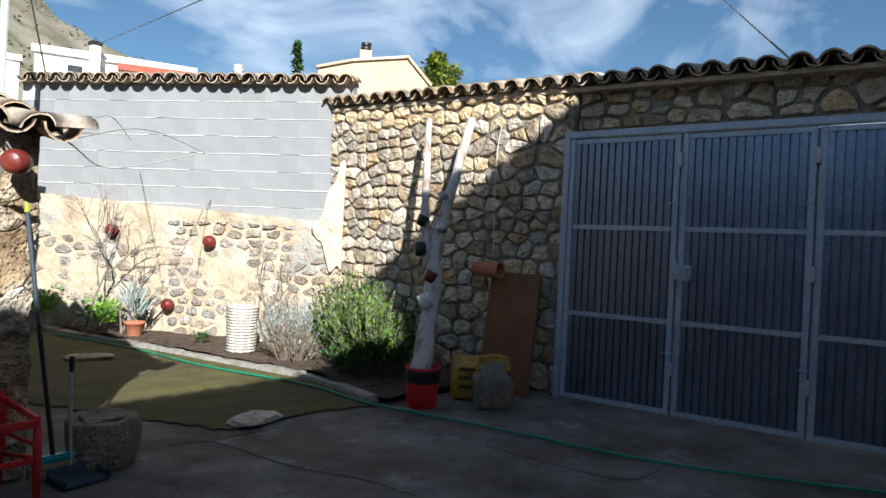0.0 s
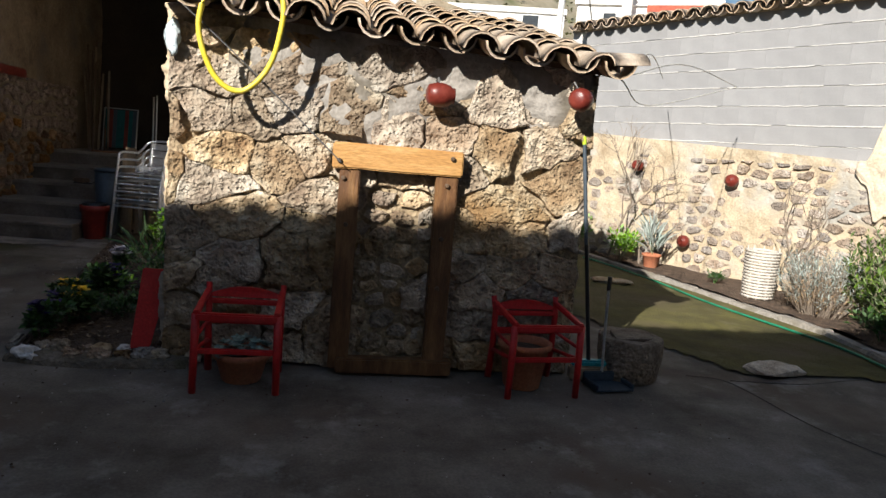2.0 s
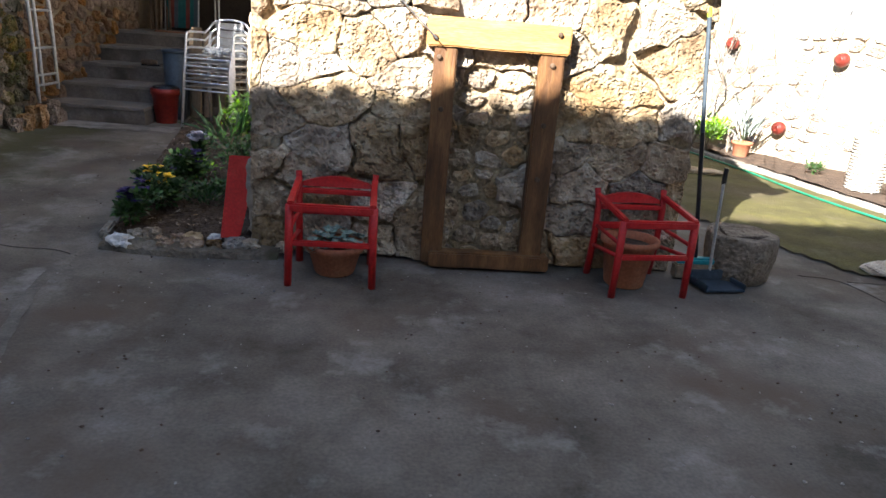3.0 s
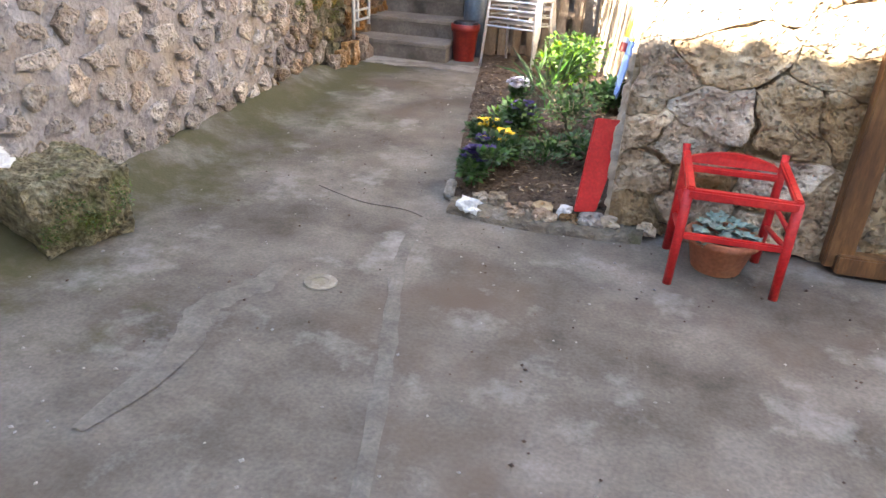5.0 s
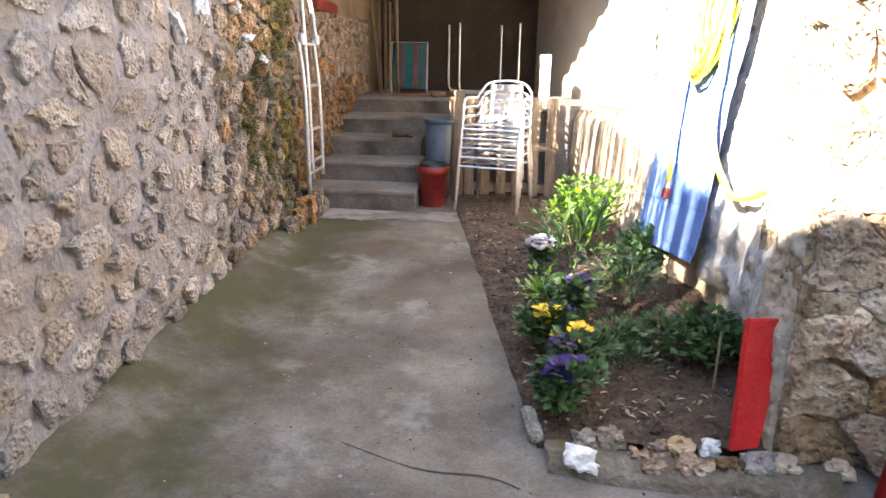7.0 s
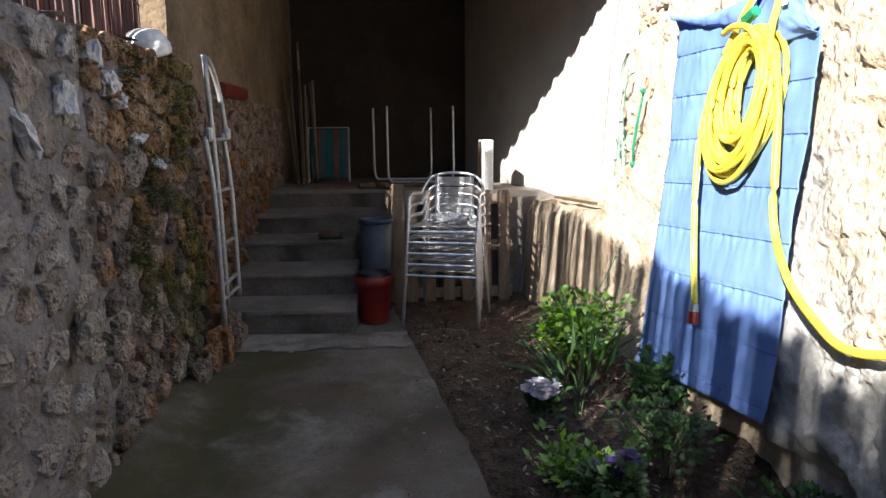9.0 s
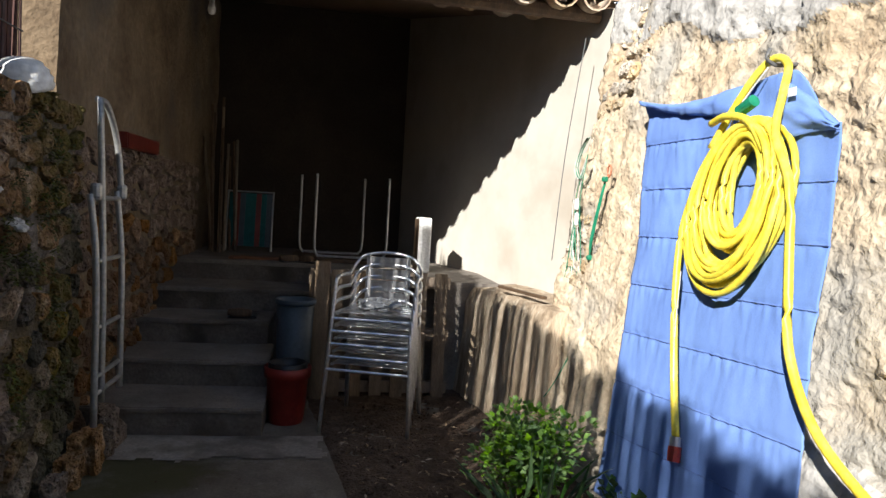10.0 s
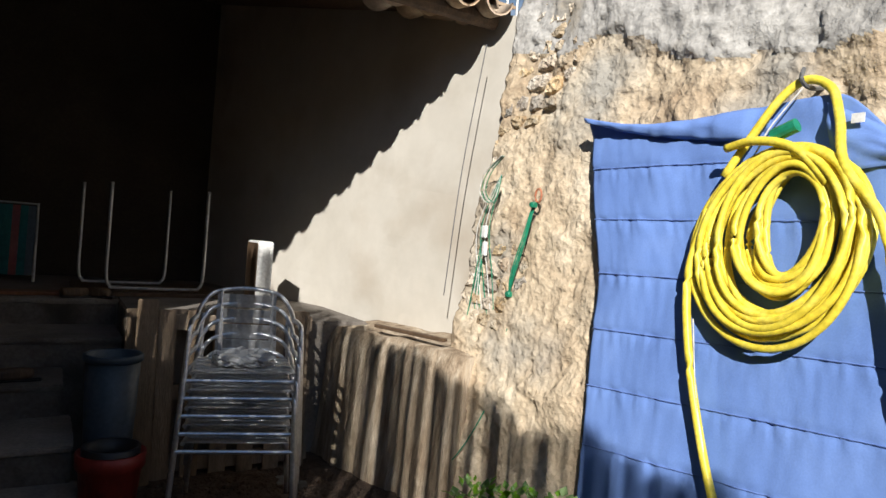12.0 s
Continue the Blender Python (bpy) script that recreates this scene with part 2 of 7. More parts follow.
WOOD_BOARD = mat("red brown board", [(0.13, 0.05, 0.025), (0.20, 0.085, 0.04), (0.27, 0.12, 0.06)], 3, 0.6, bump=0.15, grain=24, stretch=(6, 6, 1))
PALLET_WOOD = mat("pallet wood", [(0.14, 0.10, 0.065), (0.25, 0.185, 0.125), (0.36, 0.28, 0.20)], 4, 0.85, bump=0.3, grain=30, stretch=(5, 5, 1), rand=0.2)
GATE_METAL = mat("blue grey steel", [(0.17, 0.205, 0.28), (0.22, 0.26, 0.345), (0.27, 0.315, 0.41)], 2.5, 0.30, metal=0.8, bump=0.05, grain=40, spec=0.5)
GATE_FRAME = mat("pale blue grey steel", [(0.33, 0.39, 0.48), (0.41, 0.475, 0.57), (0.48, 0.545, 0.64)], 4, 0.42, metal=0.25, bump=0.05, grain=40)
ALUMINIUM = mat("aluminium", [(0.60, 0.61, 0.62), (0.72, 0.73, 0.75), (0.80, 0.80, 0.82)], 8, 0.30, metal=0.9, bump=0.03, grain=60)
GALVANISED = mat("galvanised pipe", [(0.38, 0.38, 0.37), (0.50, 0.50, 0.49), (0.60, 0.60, 0.58)], 9, 0.5, metal=0.7, bump=0.1, grain=50)
WHITE_PAINT = mat("white paint", [(0.70, 0.70, 0.68), (0.78, 0.78, 0.76), (0.82, 0.82, 0.80)], 4, 0.6, bump=0.06, grain=50)
WHITEWASH = mat("house whitewash", [(0.68, 0.67, 0.65), (0.76, 0.75, 0.73), (0.80, 0.80, 0.78)], 0.6, 0.9, bump=0.05, grain=20)
TAN_RENDER = mat("tan render", [(0.48, 0.36, 0.24), (0.56, 0.43, 0.29), (0.60, 0.47, 0.33)], 0.8, 0.9, bump=0.08, grain=20)
YELLOW_HOSE = mat("yellow hose", [(0.66, 0.50, 0.03), (0.80, 0.64, 0.06), (0.86, 0.73, 0.14)], 14, 0.4, bump=0.05, grain=60)
GREEN_PLASTIC = mat("green plastic", [(0.01, 0.14, 0.075), (0.015, 0.22, 0.12), (0.03, 0.27, 0.16)], 9, 0.45, bump=0.05)
TEAL_PLASTIC = mat("teal plastic", [(0.02, 0.30, 0.34), (0.03, 0.36, 0.41), (0.06, 0.42, 0.46)], 9, 0.4, bump=0.05)
BLUE_PLASTIC = mat("slate blue plastic", [(0.035, 0.05, 0.066), (0.05, 0.07, 0.09), (0.07, 0.09, 0.115)], 9, 0.45, bump=0.05)
RED_PLASTIC = mat("red plastic", [(0.19, 0.018, 0.014), (0.25, 0.025, 0.017), (0.31, 0.04, 0.028)], 9, 0.45, bump=0.05)
BLACK_PLASTIC = mat("black plastic", [(0.012, 0.012, 0.013), (0.018, 0.018, 0.02), (0.03, 0.03, 0.032)], 9, 0.4, bump=0.05)
BLUE_CLOTH = mat("faded blue canvas", [(0.115, 0.205, 0.50), (0.145, 0.25, 0.575), (0.185, 0.30, 0.64)], 2.2, 0.9, bump=0.06, grain=160, stain=(0.165, 0.275, 0.60), stain_scale=1.6, speck=0.3)
REED = mat("dark reed", [(0.055, 0.020, 0.018), (0.12, 0.052, 0.042), (0.22, 0.135, 0.105)], 12, 0.7, bump=0.2, grain=30, rand=0.35, stretch=(1, 1, 0.2), island=True)
WHITE_STONE = mat("white quartz stone", [(0.55, 0.54, 0.53), (0.70, 0.69, 0.68), (0.80, 0.80, 0.80)], 9, 0.85, bump=0.5, grain=40)
MOSSY_ROCK = mat("mossy tufa", [(0.12, 0.095, 0.052), (0.31, 0.26, 0.155), (0.52, 0.46, 0.31)], 12, 1.0, bump=1.0, grain=40, stain=(0.15, 0.15, 0.045), stain_scale=6.0, relief=0.08, pits=0.5, pit_scale=34, patchy=0.4)
BARK = mat("grey bark", [(0.15, 0.12, 0.09), (0.26, 0.21, 0.165), (0.36, 0.31, 0.25)], 14, 0.95, bump=0.6, grain=40)
PALE_LOG = mat("bleached driftwood", [(0.42, 0.36, 0.32), (0.58, 0.53, 0.49), (0.68, 0.64, 0.60)], 5, 0.9, bump=0.6, grain=30, stretch=(5, 5, 1), stain=(0.30, 0.22, 0.17), stain_scale=2)
WICKER = mat("pale wicker", [(0.46, 0.41, 0.35), (0.60, 0.55, 0.48), (0.68, 0.64, 0.57)], 12, 0.9, bump=0.3, grain=40, rand=0.12, island=True)
SACK = mat("yellow printed sack", [(0.30, 0.17, 0.02), (0.42, 0.27, 0.04), (0.50, 0.38, 0.14)], 6, 0.6, bump=0.3, grain=30, stain=(0.28, 0.12, 0.03), stain_scale=5)
SACK_PALE = mat("pale sack", [(0.10, 0.085, 0.065), (0.17, 0.145, 0.11), (0.25, 0.215, 0.165)], 8, 0.7, bump=0.3, grain=30)
WIRE = mat("dull wire", [(0.10, 0.10, 0.10), (0.14, 0.14, 0.14), (0.18, 0.18, 0.18)], 9, 0.6, metal=0.3, bump=0)
CORD_PALE = mat("pale cord", [(0.55, 0.54, 0.50), (0.62, 0.61, 0.57), (0.68, 0.67, 0.63)], 20, 0.8, bump=0.1)

CEMENT = mat("thrown grey cement", [(0.33, 0.315, 0.29), (0.45, 0.43, 0.40), (0.56, 0.54, 0.50)], 3, 0.95, bump=0.7, grain=36, relief=0.03, stain=(0.34, 0.30, 0.24), stain_scale=2.5)
# Ochre tones lowered to stand for the porch's shade, besides the plaster's stains.
SHADED_STAINED_PLASTER = mat("shade-darkened stained ochre plaster", [(0.10, 0.066, 0.038), (0.20, 0.145, 0.09), (0.30, 0.235, 0.16)], 2.6, 0.95, bump=0.9, grain=26, stain=(0.085, 0.072, 0.06), stain_scale=1.3, relief=0.04)
RENDER_PALE = mat("pale lime render", [(0.46, 0.37, 0.26), (0.58, 0.49, 0.37), (0.66, 0.58, 0.46)], 4, 0.95, bump=0.5, grain=40)


def leaf_mat(name, a, b, c, rand=0.3):
    return mat(name, [a, b, c], 5, 0.6, bump=0.1, grain=40, rand=rand, island=True)


LEAF_BRIGHT = leaf_mat("bright leaves", (0.10, 0.22, 0.02), (0.17, 0.33, 0.04), (0.24, 0.40, 0.07))
LEAF_DARK = leaf_mat("dark leaves", (0.025, 0.06, 0.015), (0.05, 0.11, 0.03), (0.08, 0.16, 0.04))
LEAF_SILVER = leaf_mat("silver leaves", (0.22, 0.27, 0.24), (0.32, 0.37, 0.34), (0.42, 0.46, 0.43))
LEAF_ROSEMARY = leaf_mat("rosemary needles", (0.04, 0.085, 0.012), (0.09, 0.155, 0.03), (0.20, 0.27, 0.06))
LEAF_DRY = leaf_mat("dry stalks", (0.20, 0.13, 0.07), (0.33, 0.24, 0.15), (0.45, 0.36, 0.25))
LEAF_SUCC = leaf_mat("blue green rosettes", (0.16, 0.24, 0.20), (0.24, 0.33, 0.28), (0.32, 0.41, 0.36))
PETAL_YELLOW = leaf_mat("yellow petals", (0.70, 0.42, 0.005), (0.80, 0.52, 0.01), (0.85, 0.60, 0.03), 0.1)
PETAL_VIOLET = leaf_mat("violet petals", (0.014, 0.006, 0.06), (0.026, 0.010, 0.10), (0.045, 0.018, 0.15), 0.2)
PETAL_WHITE = leaf_mat("white petals", (0.60, 0.56, 0.62), (0.72, 0.68, 0.73), (0.80, 0.78, 0.80), 0.1)
HILL_SCRUB = leaf_mat("hill scrub", (0.06, 0.075, 0.03), (0.11, 0.12, 0.06), (0.17, 0.17, 0.09))


# ---- building helpers ----
def mesh_of(bm, name, material, smooth=False):
    me = bpy.data.meshes.new(name)
    bm.to_mesh(me)
    bm.free()
    if material:
        me.materials.append(material)
    if smooth:
        for p in me.polygons:
            p.use_smooth = True
    return me


def part(name, bm, material, parent=None, label="", smooth=False):
    ob = new(name, mesh_of(bm, name, material, smooth))
    ob.parent = parent
    return tagged(ob, label)


def raw(name, verts, faces, material, parent=None, label="", smooth=False):
    me = bpy.data.meshes.new(name)
    me.from_pydata([tuple(v) for v in verts], [], faces)
    me.materials.append(material)
    if smooth:
        for p in me.polygons:
            p.use_smooth = True
    ob = new(name, me)
    ob.parent = parent
    return tagged(ob, label)


def thing(name, at, label, category, rz=0.0, group="", kind="", rx=0.0, ry=0.0):
    ob = new(name)
    ob.empty_display_size = 0.05
    ob.matrix_world = pose(*at, rx, ry, rz)
    return tagged(ob, label, category, group, kind)


def box(bm, lo, hi, bevel=0.0, m=None):
    c = [(a + b) / 2 for a, b in zip(lo, hi)]
    d = [max(abs(b - a), 1e-4) for a, b in zip(lo, hi)]
    made = bmesh.ops.create_cube(bm, size=1, matrix=(m or Matrix()) @ Matrix.LocRotScale(c, None, d))
    if bevel:
        edges = {e for v in made["verts"] for e in v.link_edges}
        bmesh.ops.bevel(bm, geom=list(edges), offset=bevel, segments=2, affect='EDGES', clamp_overlap=True)
    return bm


def boxed(lo, hi, bevel=0.0, m=None):
    return box(bmesh.new(), lo, hi, bevel, m)


def tube(points, r, sides=8, taper=1.0, bm=None, closed=False):
    """A round bar along a line of points."""
    bm = bm or bmesh.new()
    pts = [Vector(p) for p in points]
    rings = []
    up = Vector((0.13, 0.21, 0.97)).normalized()
    for i, p in enumerate(pts):
        a, b = (pts[i - 1] if (i or closed) else p), (pts[(i + 1) % len(pts)] if (i + 1 < len(pts) or closed) else p)
        d = (b - a).normalized()
        s = d.cross(up)
        if s.length < 0.1:
            s = d.cross(Vector((1, 0, 0.1)))
        s.normalize()
        w = s.cross(d)
        k = r * (1 + (taper - 1) * i / max(1, len(pts) - 1))
        rings.append([bm.verts.new(p + k * (math.cos(t) * s + math.sin(t) * w)) for t in (2 * math.pi * j / sides for j in range(sides))])
    n = len(rings)
    for i in range(n if closed else n - 1):
        A, B = rings[i], rings[(i + 1) % n]
        for j in range(sides):
            bm.faces.new((A[j], A[(j + 1) % sides], B[(j + 1) % sides], B[j]))
    if not closed:
        bm.faces.new(rings[0][::-1])
        bm.faces.new(rings[-1])
    return bm


def lathe(profile, sides=24, m=None, bm=None):
    """A turned body from (radius, height) pairs."""
    bm = bm or bmesh.new()
    m = m or Matrix()
    rings = [[bm.verts.new(m @ Vector((r * math.cos(2 * math.pi * j / sides), r * math.sin(2 * math.pi * j / sides), z))) for j in range(sides)] for r, z in profile]
    for A, B in zip(rings, rings[1:]):
        for j in range(sides):
            bm.faces.new((A[j], A[(j + 1) % sides], B[(j + 1) % sides], B[j]))
    bm.faces.new(rings[0][::-1])
    bm.faces.new(rings[-1])
    return bm


def bend(points, n=40):
    """A smooth line through points (Catmull-Rom)."""
    P = [Vector(p) for p in points]
    P = [2 * P[0] - P[1]] + P + [2 * P[-1] - P[-2]]
    out = []
    seg = len(P) - 3
    for i in range(n + 1):
        u = min(i / n * seg, seg - 1e-6)
        k = int(u)
        t = u - k
        a, b, c, d = P[k:k + 4]
        out.append(0.5 * ((2 * b) + (c - a) * t + (2 * a - 5 * b + 4 * c - d) * t * t + (3 * b - a - 3 * c + d) * t ** 3))
    return out


def clip(poly, p, d):
    """Keeps the side of a polygon for which (q - p) . d <= 0."""
    out = []
    for i, a in enumerate(poly):
        b = poly[(i + 1) % len(poly)]
        sa, sb = (a - p).dot(d), (b - p).dot(d)
        if sa <= 0:
            out.append(a)
        if sa * sb < 0:
            out.append(a + (b - a) * (sa / (sa - sb)))
    return out


def cells(w, h, cw, ch, rng, wide=1.6, jitter=0.32, drop=0.12):
    """Irregular stone outlines that fill a rectangle of w by h."""
    seeds, z, row = [], 0.0, 0
    while z < h + ch:
        rh = ch * rng.uniform(0.75, 1.3)
        x = rng.uniform(-cw, 0)
        while x < w + cw:
            cwid = cw * rng.uniform(0.65, 1.45)
            if rng.random() > drop:
                seeds.append(Vector((x + cwid / 2, (z + rh / 2 + rng.uniform(-jitter, jitter) * ch) * wide)))
            x += cwid
        z += rh
    out = []
    for s in seeds:
        poly = [Vector((0, 0)), Vector((w, 0)), Vector((w, h * wide)), Vector((0, h * wide))]
        near = sorted((q for q in seeds if q is not s and (q - s).length < 4.5 * max(cw, ch * wide)), key=lambda q: (q - s).length)[:16]
        for q in near:
            poly = clip(poly, (s + q) / 2, q - s)
            if len(poly) < 3:
                break
        if len(poly) >= 3:
            out.append([Vector((v.x, v.y / wide)) for v in poly])
    return out


def stone_mesh(name, poly, O, u, n, gap, proud, rng, material, ring=10, rough=0.18, sink=0.05, up=Vector((0, 0, 1))):
    """One rough stone over an outline in a wall's plane: a skirt, a rounded shoulder and a broken face."""
    c = sum(poly, Vector((0, 0))) / len(poly)
    per = [(b - a).length for a, b in zip(poly, poly[1:] + poly[:1])]
    total = sum(per)
    pts, acc, k, start = [], 0.0, 0, rng.random() * total / ring
    for i in range(ring):
        d = start + total * i / ring
        while d > acc + per[k % len(poly)] and k < len(poly) * 2:
            acc += per[k % len(poly)]
            k += 1
        a, b = poly[k % len(poly)], poly[(k + 1) % len(poly)]
        pts.append(a + (b - a) * ((d - acc) / max(per[k % len(poly)], 1e-6)))
    size = min(total / 4, 0.5)
    out = []
    for p in pts:
        r = p - c
        q = c + r * (max(0.2, 1 - gap / max(r.length, 1e-3)) * (1 - rng.uniform(0, rough)))
        out.append(q)
    W = lambda q, d: O + u * q.x + up * q.y + n * d
    tilt = Vector((rng.uniform(-1, 1), rng.uniform(-1, 1))) * (0.35 * proud / max(size, 0.05))
    h = [proud * rng.uniform(0.55, 1.05) + tilt.dot(q - c) for q in out]
    seed = Vector((rng.uniform(0, 90), rng.uniform(0, 90), rng.uniform(0, 90)))
    def face(q, d):
        v = W(q, d)
        return v + n * (0.16 * proud * noise.noise(v * 13 + seed)) + 0.10 * proud * noise.noise_vector(v * 24 + seed)
    verts = [W(q, -sink) for q in out] + [face(c + (q - c) * 0.985, 0.62 * d) for q, d in zip(out, h)]
    verts += [face(c + (q - c) * rng.uniform(0.80, 0.92), d) for q, d in zip(out, h)]
    verts += [face(c + (q - c) * rng.uniform(0.38, 0.52), d * rng.uniform(0.9, 1.25)) for q, d in zip(out, h)]
    verts.append(face(c, proud * rng.uniform(0.85, 1.2)))
    f = []
    for L in (0, 1, 2):
        for i in range(ring):
            j = (i + 1) % ring
            f.append((L * ring + i, L * ring + j, (L + 1) * ring + j, (L + 1) * ring + i))
    for i in range(ring):
        f.append((3 * ring + i, 3 * ring + (i + 1) % ring, 4 * ring))
    me = bpy.data.meshes.new(name)
    me.from_pydata([tuple(v) for v in verts], [], f)
    me.materials.append(material)
    return me


def hewn_wall(parent, O, u, n, w, h, cw, ch, proud, material, seed, keep=None, wide=1.35, limit=290, ring=30, open_joint=0.024):
    """Large rough stones that nearly touch: broken faces, joints tight here and gaping there."""
    rng = random.Random(seed)
    O, u, n = Vector(O), Vector(u).normalized(), Vector(n).normalized()
    up = Vector((0, 0, 1))
    def warp(q):
        p = Vector((q.x * 5.0, q.y * 5.0, seed * 1.7))
        a, b = noise.noise_vector(p), noise.noise_vector(p * 2.9)
        return Vector((min(w, max(0, q.x + 0.040 * a.x + 0.026 * b.x)), min(h, max(0, q.y + 0.036 * a.y + 0.026 * b.y))))
    count = 0
    for poly in cells(w, h, cw, ch, rng, wide, 0.30, 0.14):
        c = sum(poly, Vector((0, 0))) / len(poly)
        if keep and not keep(c.x, c.y):
            continue
        per = [(b - a).length for a, b in zip(poly, poly[1:] + poly[:1])]
        total = sum(per)
        out, k, acc = [], 0, 0.0
        for i in range(ring):
            d = total * i / ring
            while d > acc + per[k] and k < len(poly) - 1:
                acc += per[k]
                k += 1
            a, b = poly[k], poly[(k + 1) % len(poly)]
            q = warp(a + (b - a) * ((d - acc) / max(per[k], 1e-6)))
            gap = 0.0006 + open_joint * max(0.0, noise.noise(Vector((q.x * 2.6, q.y * 2.6, seed + 40.0))) - 0.05) * 3.4
            r = q - c
            out.append(c + r * max(0.3, 1 - gap / max(r.length, 1e-3)))
        size = min(total / 4, 0.4)
        tilt = Vector((rng.uniform(-1, 1), rng.uniform(-1, 1))) * (0.42 * proud / max(size, 0.05))
        lift = rng.uniform(0.60, 1.25) * proud
        def face(q, f):
            p = O + u * q.x + up * q.y
            d = (lift + tilt.dot(q - c)) * f
            e = p * 6.0
            d += f * (0.026 * noise.fractal(e, 0.7, 2.1, 4) + 0.010 * noise.noise(p * 14) + 0.006 * noise.noise(p * 24) + 0.005 * noise.noise(p * 43))
            d -= f * 0.010 * max(0.0, noise.noise(p * 27 + Vector((7, 3, 1))) - 0.18)
            return p + n * d
        verts = [O + u * q.x + up * q.y - n * 0.06 for q in out]
        for f, k2 in ((0.60, 1.0), (0.88, 0.975), (0.98, 0.93), (1.0, 0.76), (1.0, 0.60), (1.0, 0.42), (1.0, 0.22)):
            verts += [face(c + (q - c) * k2, f) for q in out]
        verts.append(face(c, 1.0))
        faces = []
        for L in range(7):
            for i in range(ring):
                j = (i + 1) % ring
                faces.append((L * ring + i, L * ring + j, (L + 1) * ring + j, (L + 1) * ring + i))
        for i in range(ring):
            faces.append((7 * ring + i, 7 * ring + (i + 1) % ring, 8 * ring))
        me = bpy.data.meshes.new("stone")
        me.from_pydata([tuple(v) for v in verts], [], faces)
        me.materials.append(material)
        ob = new("stone", me)
        ob.parent = parent
        count += 1
    return count


def stone_wall(parent, O, u, n, w, h, cw, ch, gap, proud, material, seed, keep=None, limit=290, wide=1.6, rough=0.18, ring=10, jitter=0.32, drop=0.12, name="stone", up=(0, 0, 1)):
    """Stones laid over a wall's face; each a part of the wall, those past the limit joined."""
    rng = random.Random(seed)
    O, u, n = Vector(O), Vector(u).normalized(), Vector(n).normalized()
    up = Vector(up)
    polys = cells(w, h, cw, ch, rng, wide, jitter, drop)
    rest, count = [], 0
    for poly in polys:
        c = sum(poly, Vector((0, 0))) / len(poly)
        if keep and not keep(c.x, c.y):
            continue
        me = stone_mesh(name, poly, O, u, n, gap, proud, rng, material, ring, rough, up=up)
        count += 1
        if count <= limit:
            ob = new(name, me)
            ob.parent = parent
        else:
            rest.append(me)
    if rest:
        verts, faces = [], []
        for me in rest:
            k = len(verts)
            verts += [tuple(v.co) for v in me.vertices]
            faces += [tuple(k + i for i in p.vertices) for p in me.polygons]
            bpy.data.meshes.remove(me)
        tagged(raw("stones", verts, faces, material, parent), kind="stuff")
    return count


def rough_face(O, u, n, w, h, amp, scale, step=0.06, top=None, base=None, bm=None, skirt=0.25):
    """The uneven face of a wall as a grid, with a strip behind its edges; top(s), base(s): heights along it."""
    bm = bm or bmesh.new()
    O, u, n = Vector(O), Vector(u).normalized(), Vector(n).normalized()
    nx, nz = max(2, int(w / step)), max(2, int(h / step))
    g = []
    for j in range(nz + 1):
        row = []
        for i in range(nx + 1):
            s = w * i / nx
            lo, hi = (base(s) if base else 0.0), (top(s) if top else h)
            p = O + u * s + Vector((0, 0, lo + (hi - lo) * j / nz))
            d = amp * (noise.fractal(p * scale, 0.8, 2.1, 4) + 0.3 * noise.noise(p * scale * 3.7))
            row.append(bm.verts.new(p + n * d))
        g.append(row)
    for j in range(nz):
        for i in range(nx):
            bm.faces.new((g[j][i], g[j][i + 1], g[j + 1][i + 1], g[j + 1][i]))
    loop = g[0] + [r[-1] for r in g[1:]] + g[-1][-2::-1] + [r[0] for r in g[-2:0:-1]]
    back = [bm.verts.new(v.co - n * (skirt + (v.co - O).dot(n))) for v in loop]
    for i in range(len(loop)):
        j = (i + 1) % len(loop)
        bm.faces.new((loop[j], loop[i], back[i], back[j]))
    bm.faces.new(back)
    bmesh.ops.recalc_face_normals(bm, faces=bm.faces)
    return bm


def tile_mesh(name, length, r0, r1, thick, material, sides=7, arc=math.pi * 0.95):
    """A half-round clay roof tile along +y, its hollow below."""
    verts, faces = [], []
    for (yy, r) in ((0, r0), (length * 0.5, (r0 + r1) / 2), (length, r1)):
        for k in (0, thick):
            for j in range(sides + 1):
                t = math.pi / 2 - arc / 2 + arc * j / sides
                verts.append(((r - k) * math.cos(t), yy, (r - k) * math.sin(t)))
    S = sides + 1
    for a in (0, 1):
        o = a * 2 * S
        for j in range(sides):
            faces.append((o + j, o + j + 1, o + 2 * S + j + 1, o + 2 * S + j))
            faces.append((o + S + j + 1, o + S + j, o + 3 * S + j, o + 3 * S + j + 1))
        for j in (0, sides):
            faces.append((o + j, o + S + j, o + 3 * S + j, o + 2 * S + j))
    for o in (0, 4 * S):
        for j in range(sides):
            faces.append((o + j, o + j + 1, o + S + j + 1, o + S + j))
    me = bpy.data.meshes.new(name)
    me.from_pydata(verts, [], faces)
    me.materials.append(material)
    for p in me.polygons:
        p.use_smooth = len(p.vertices) == 4
    return me


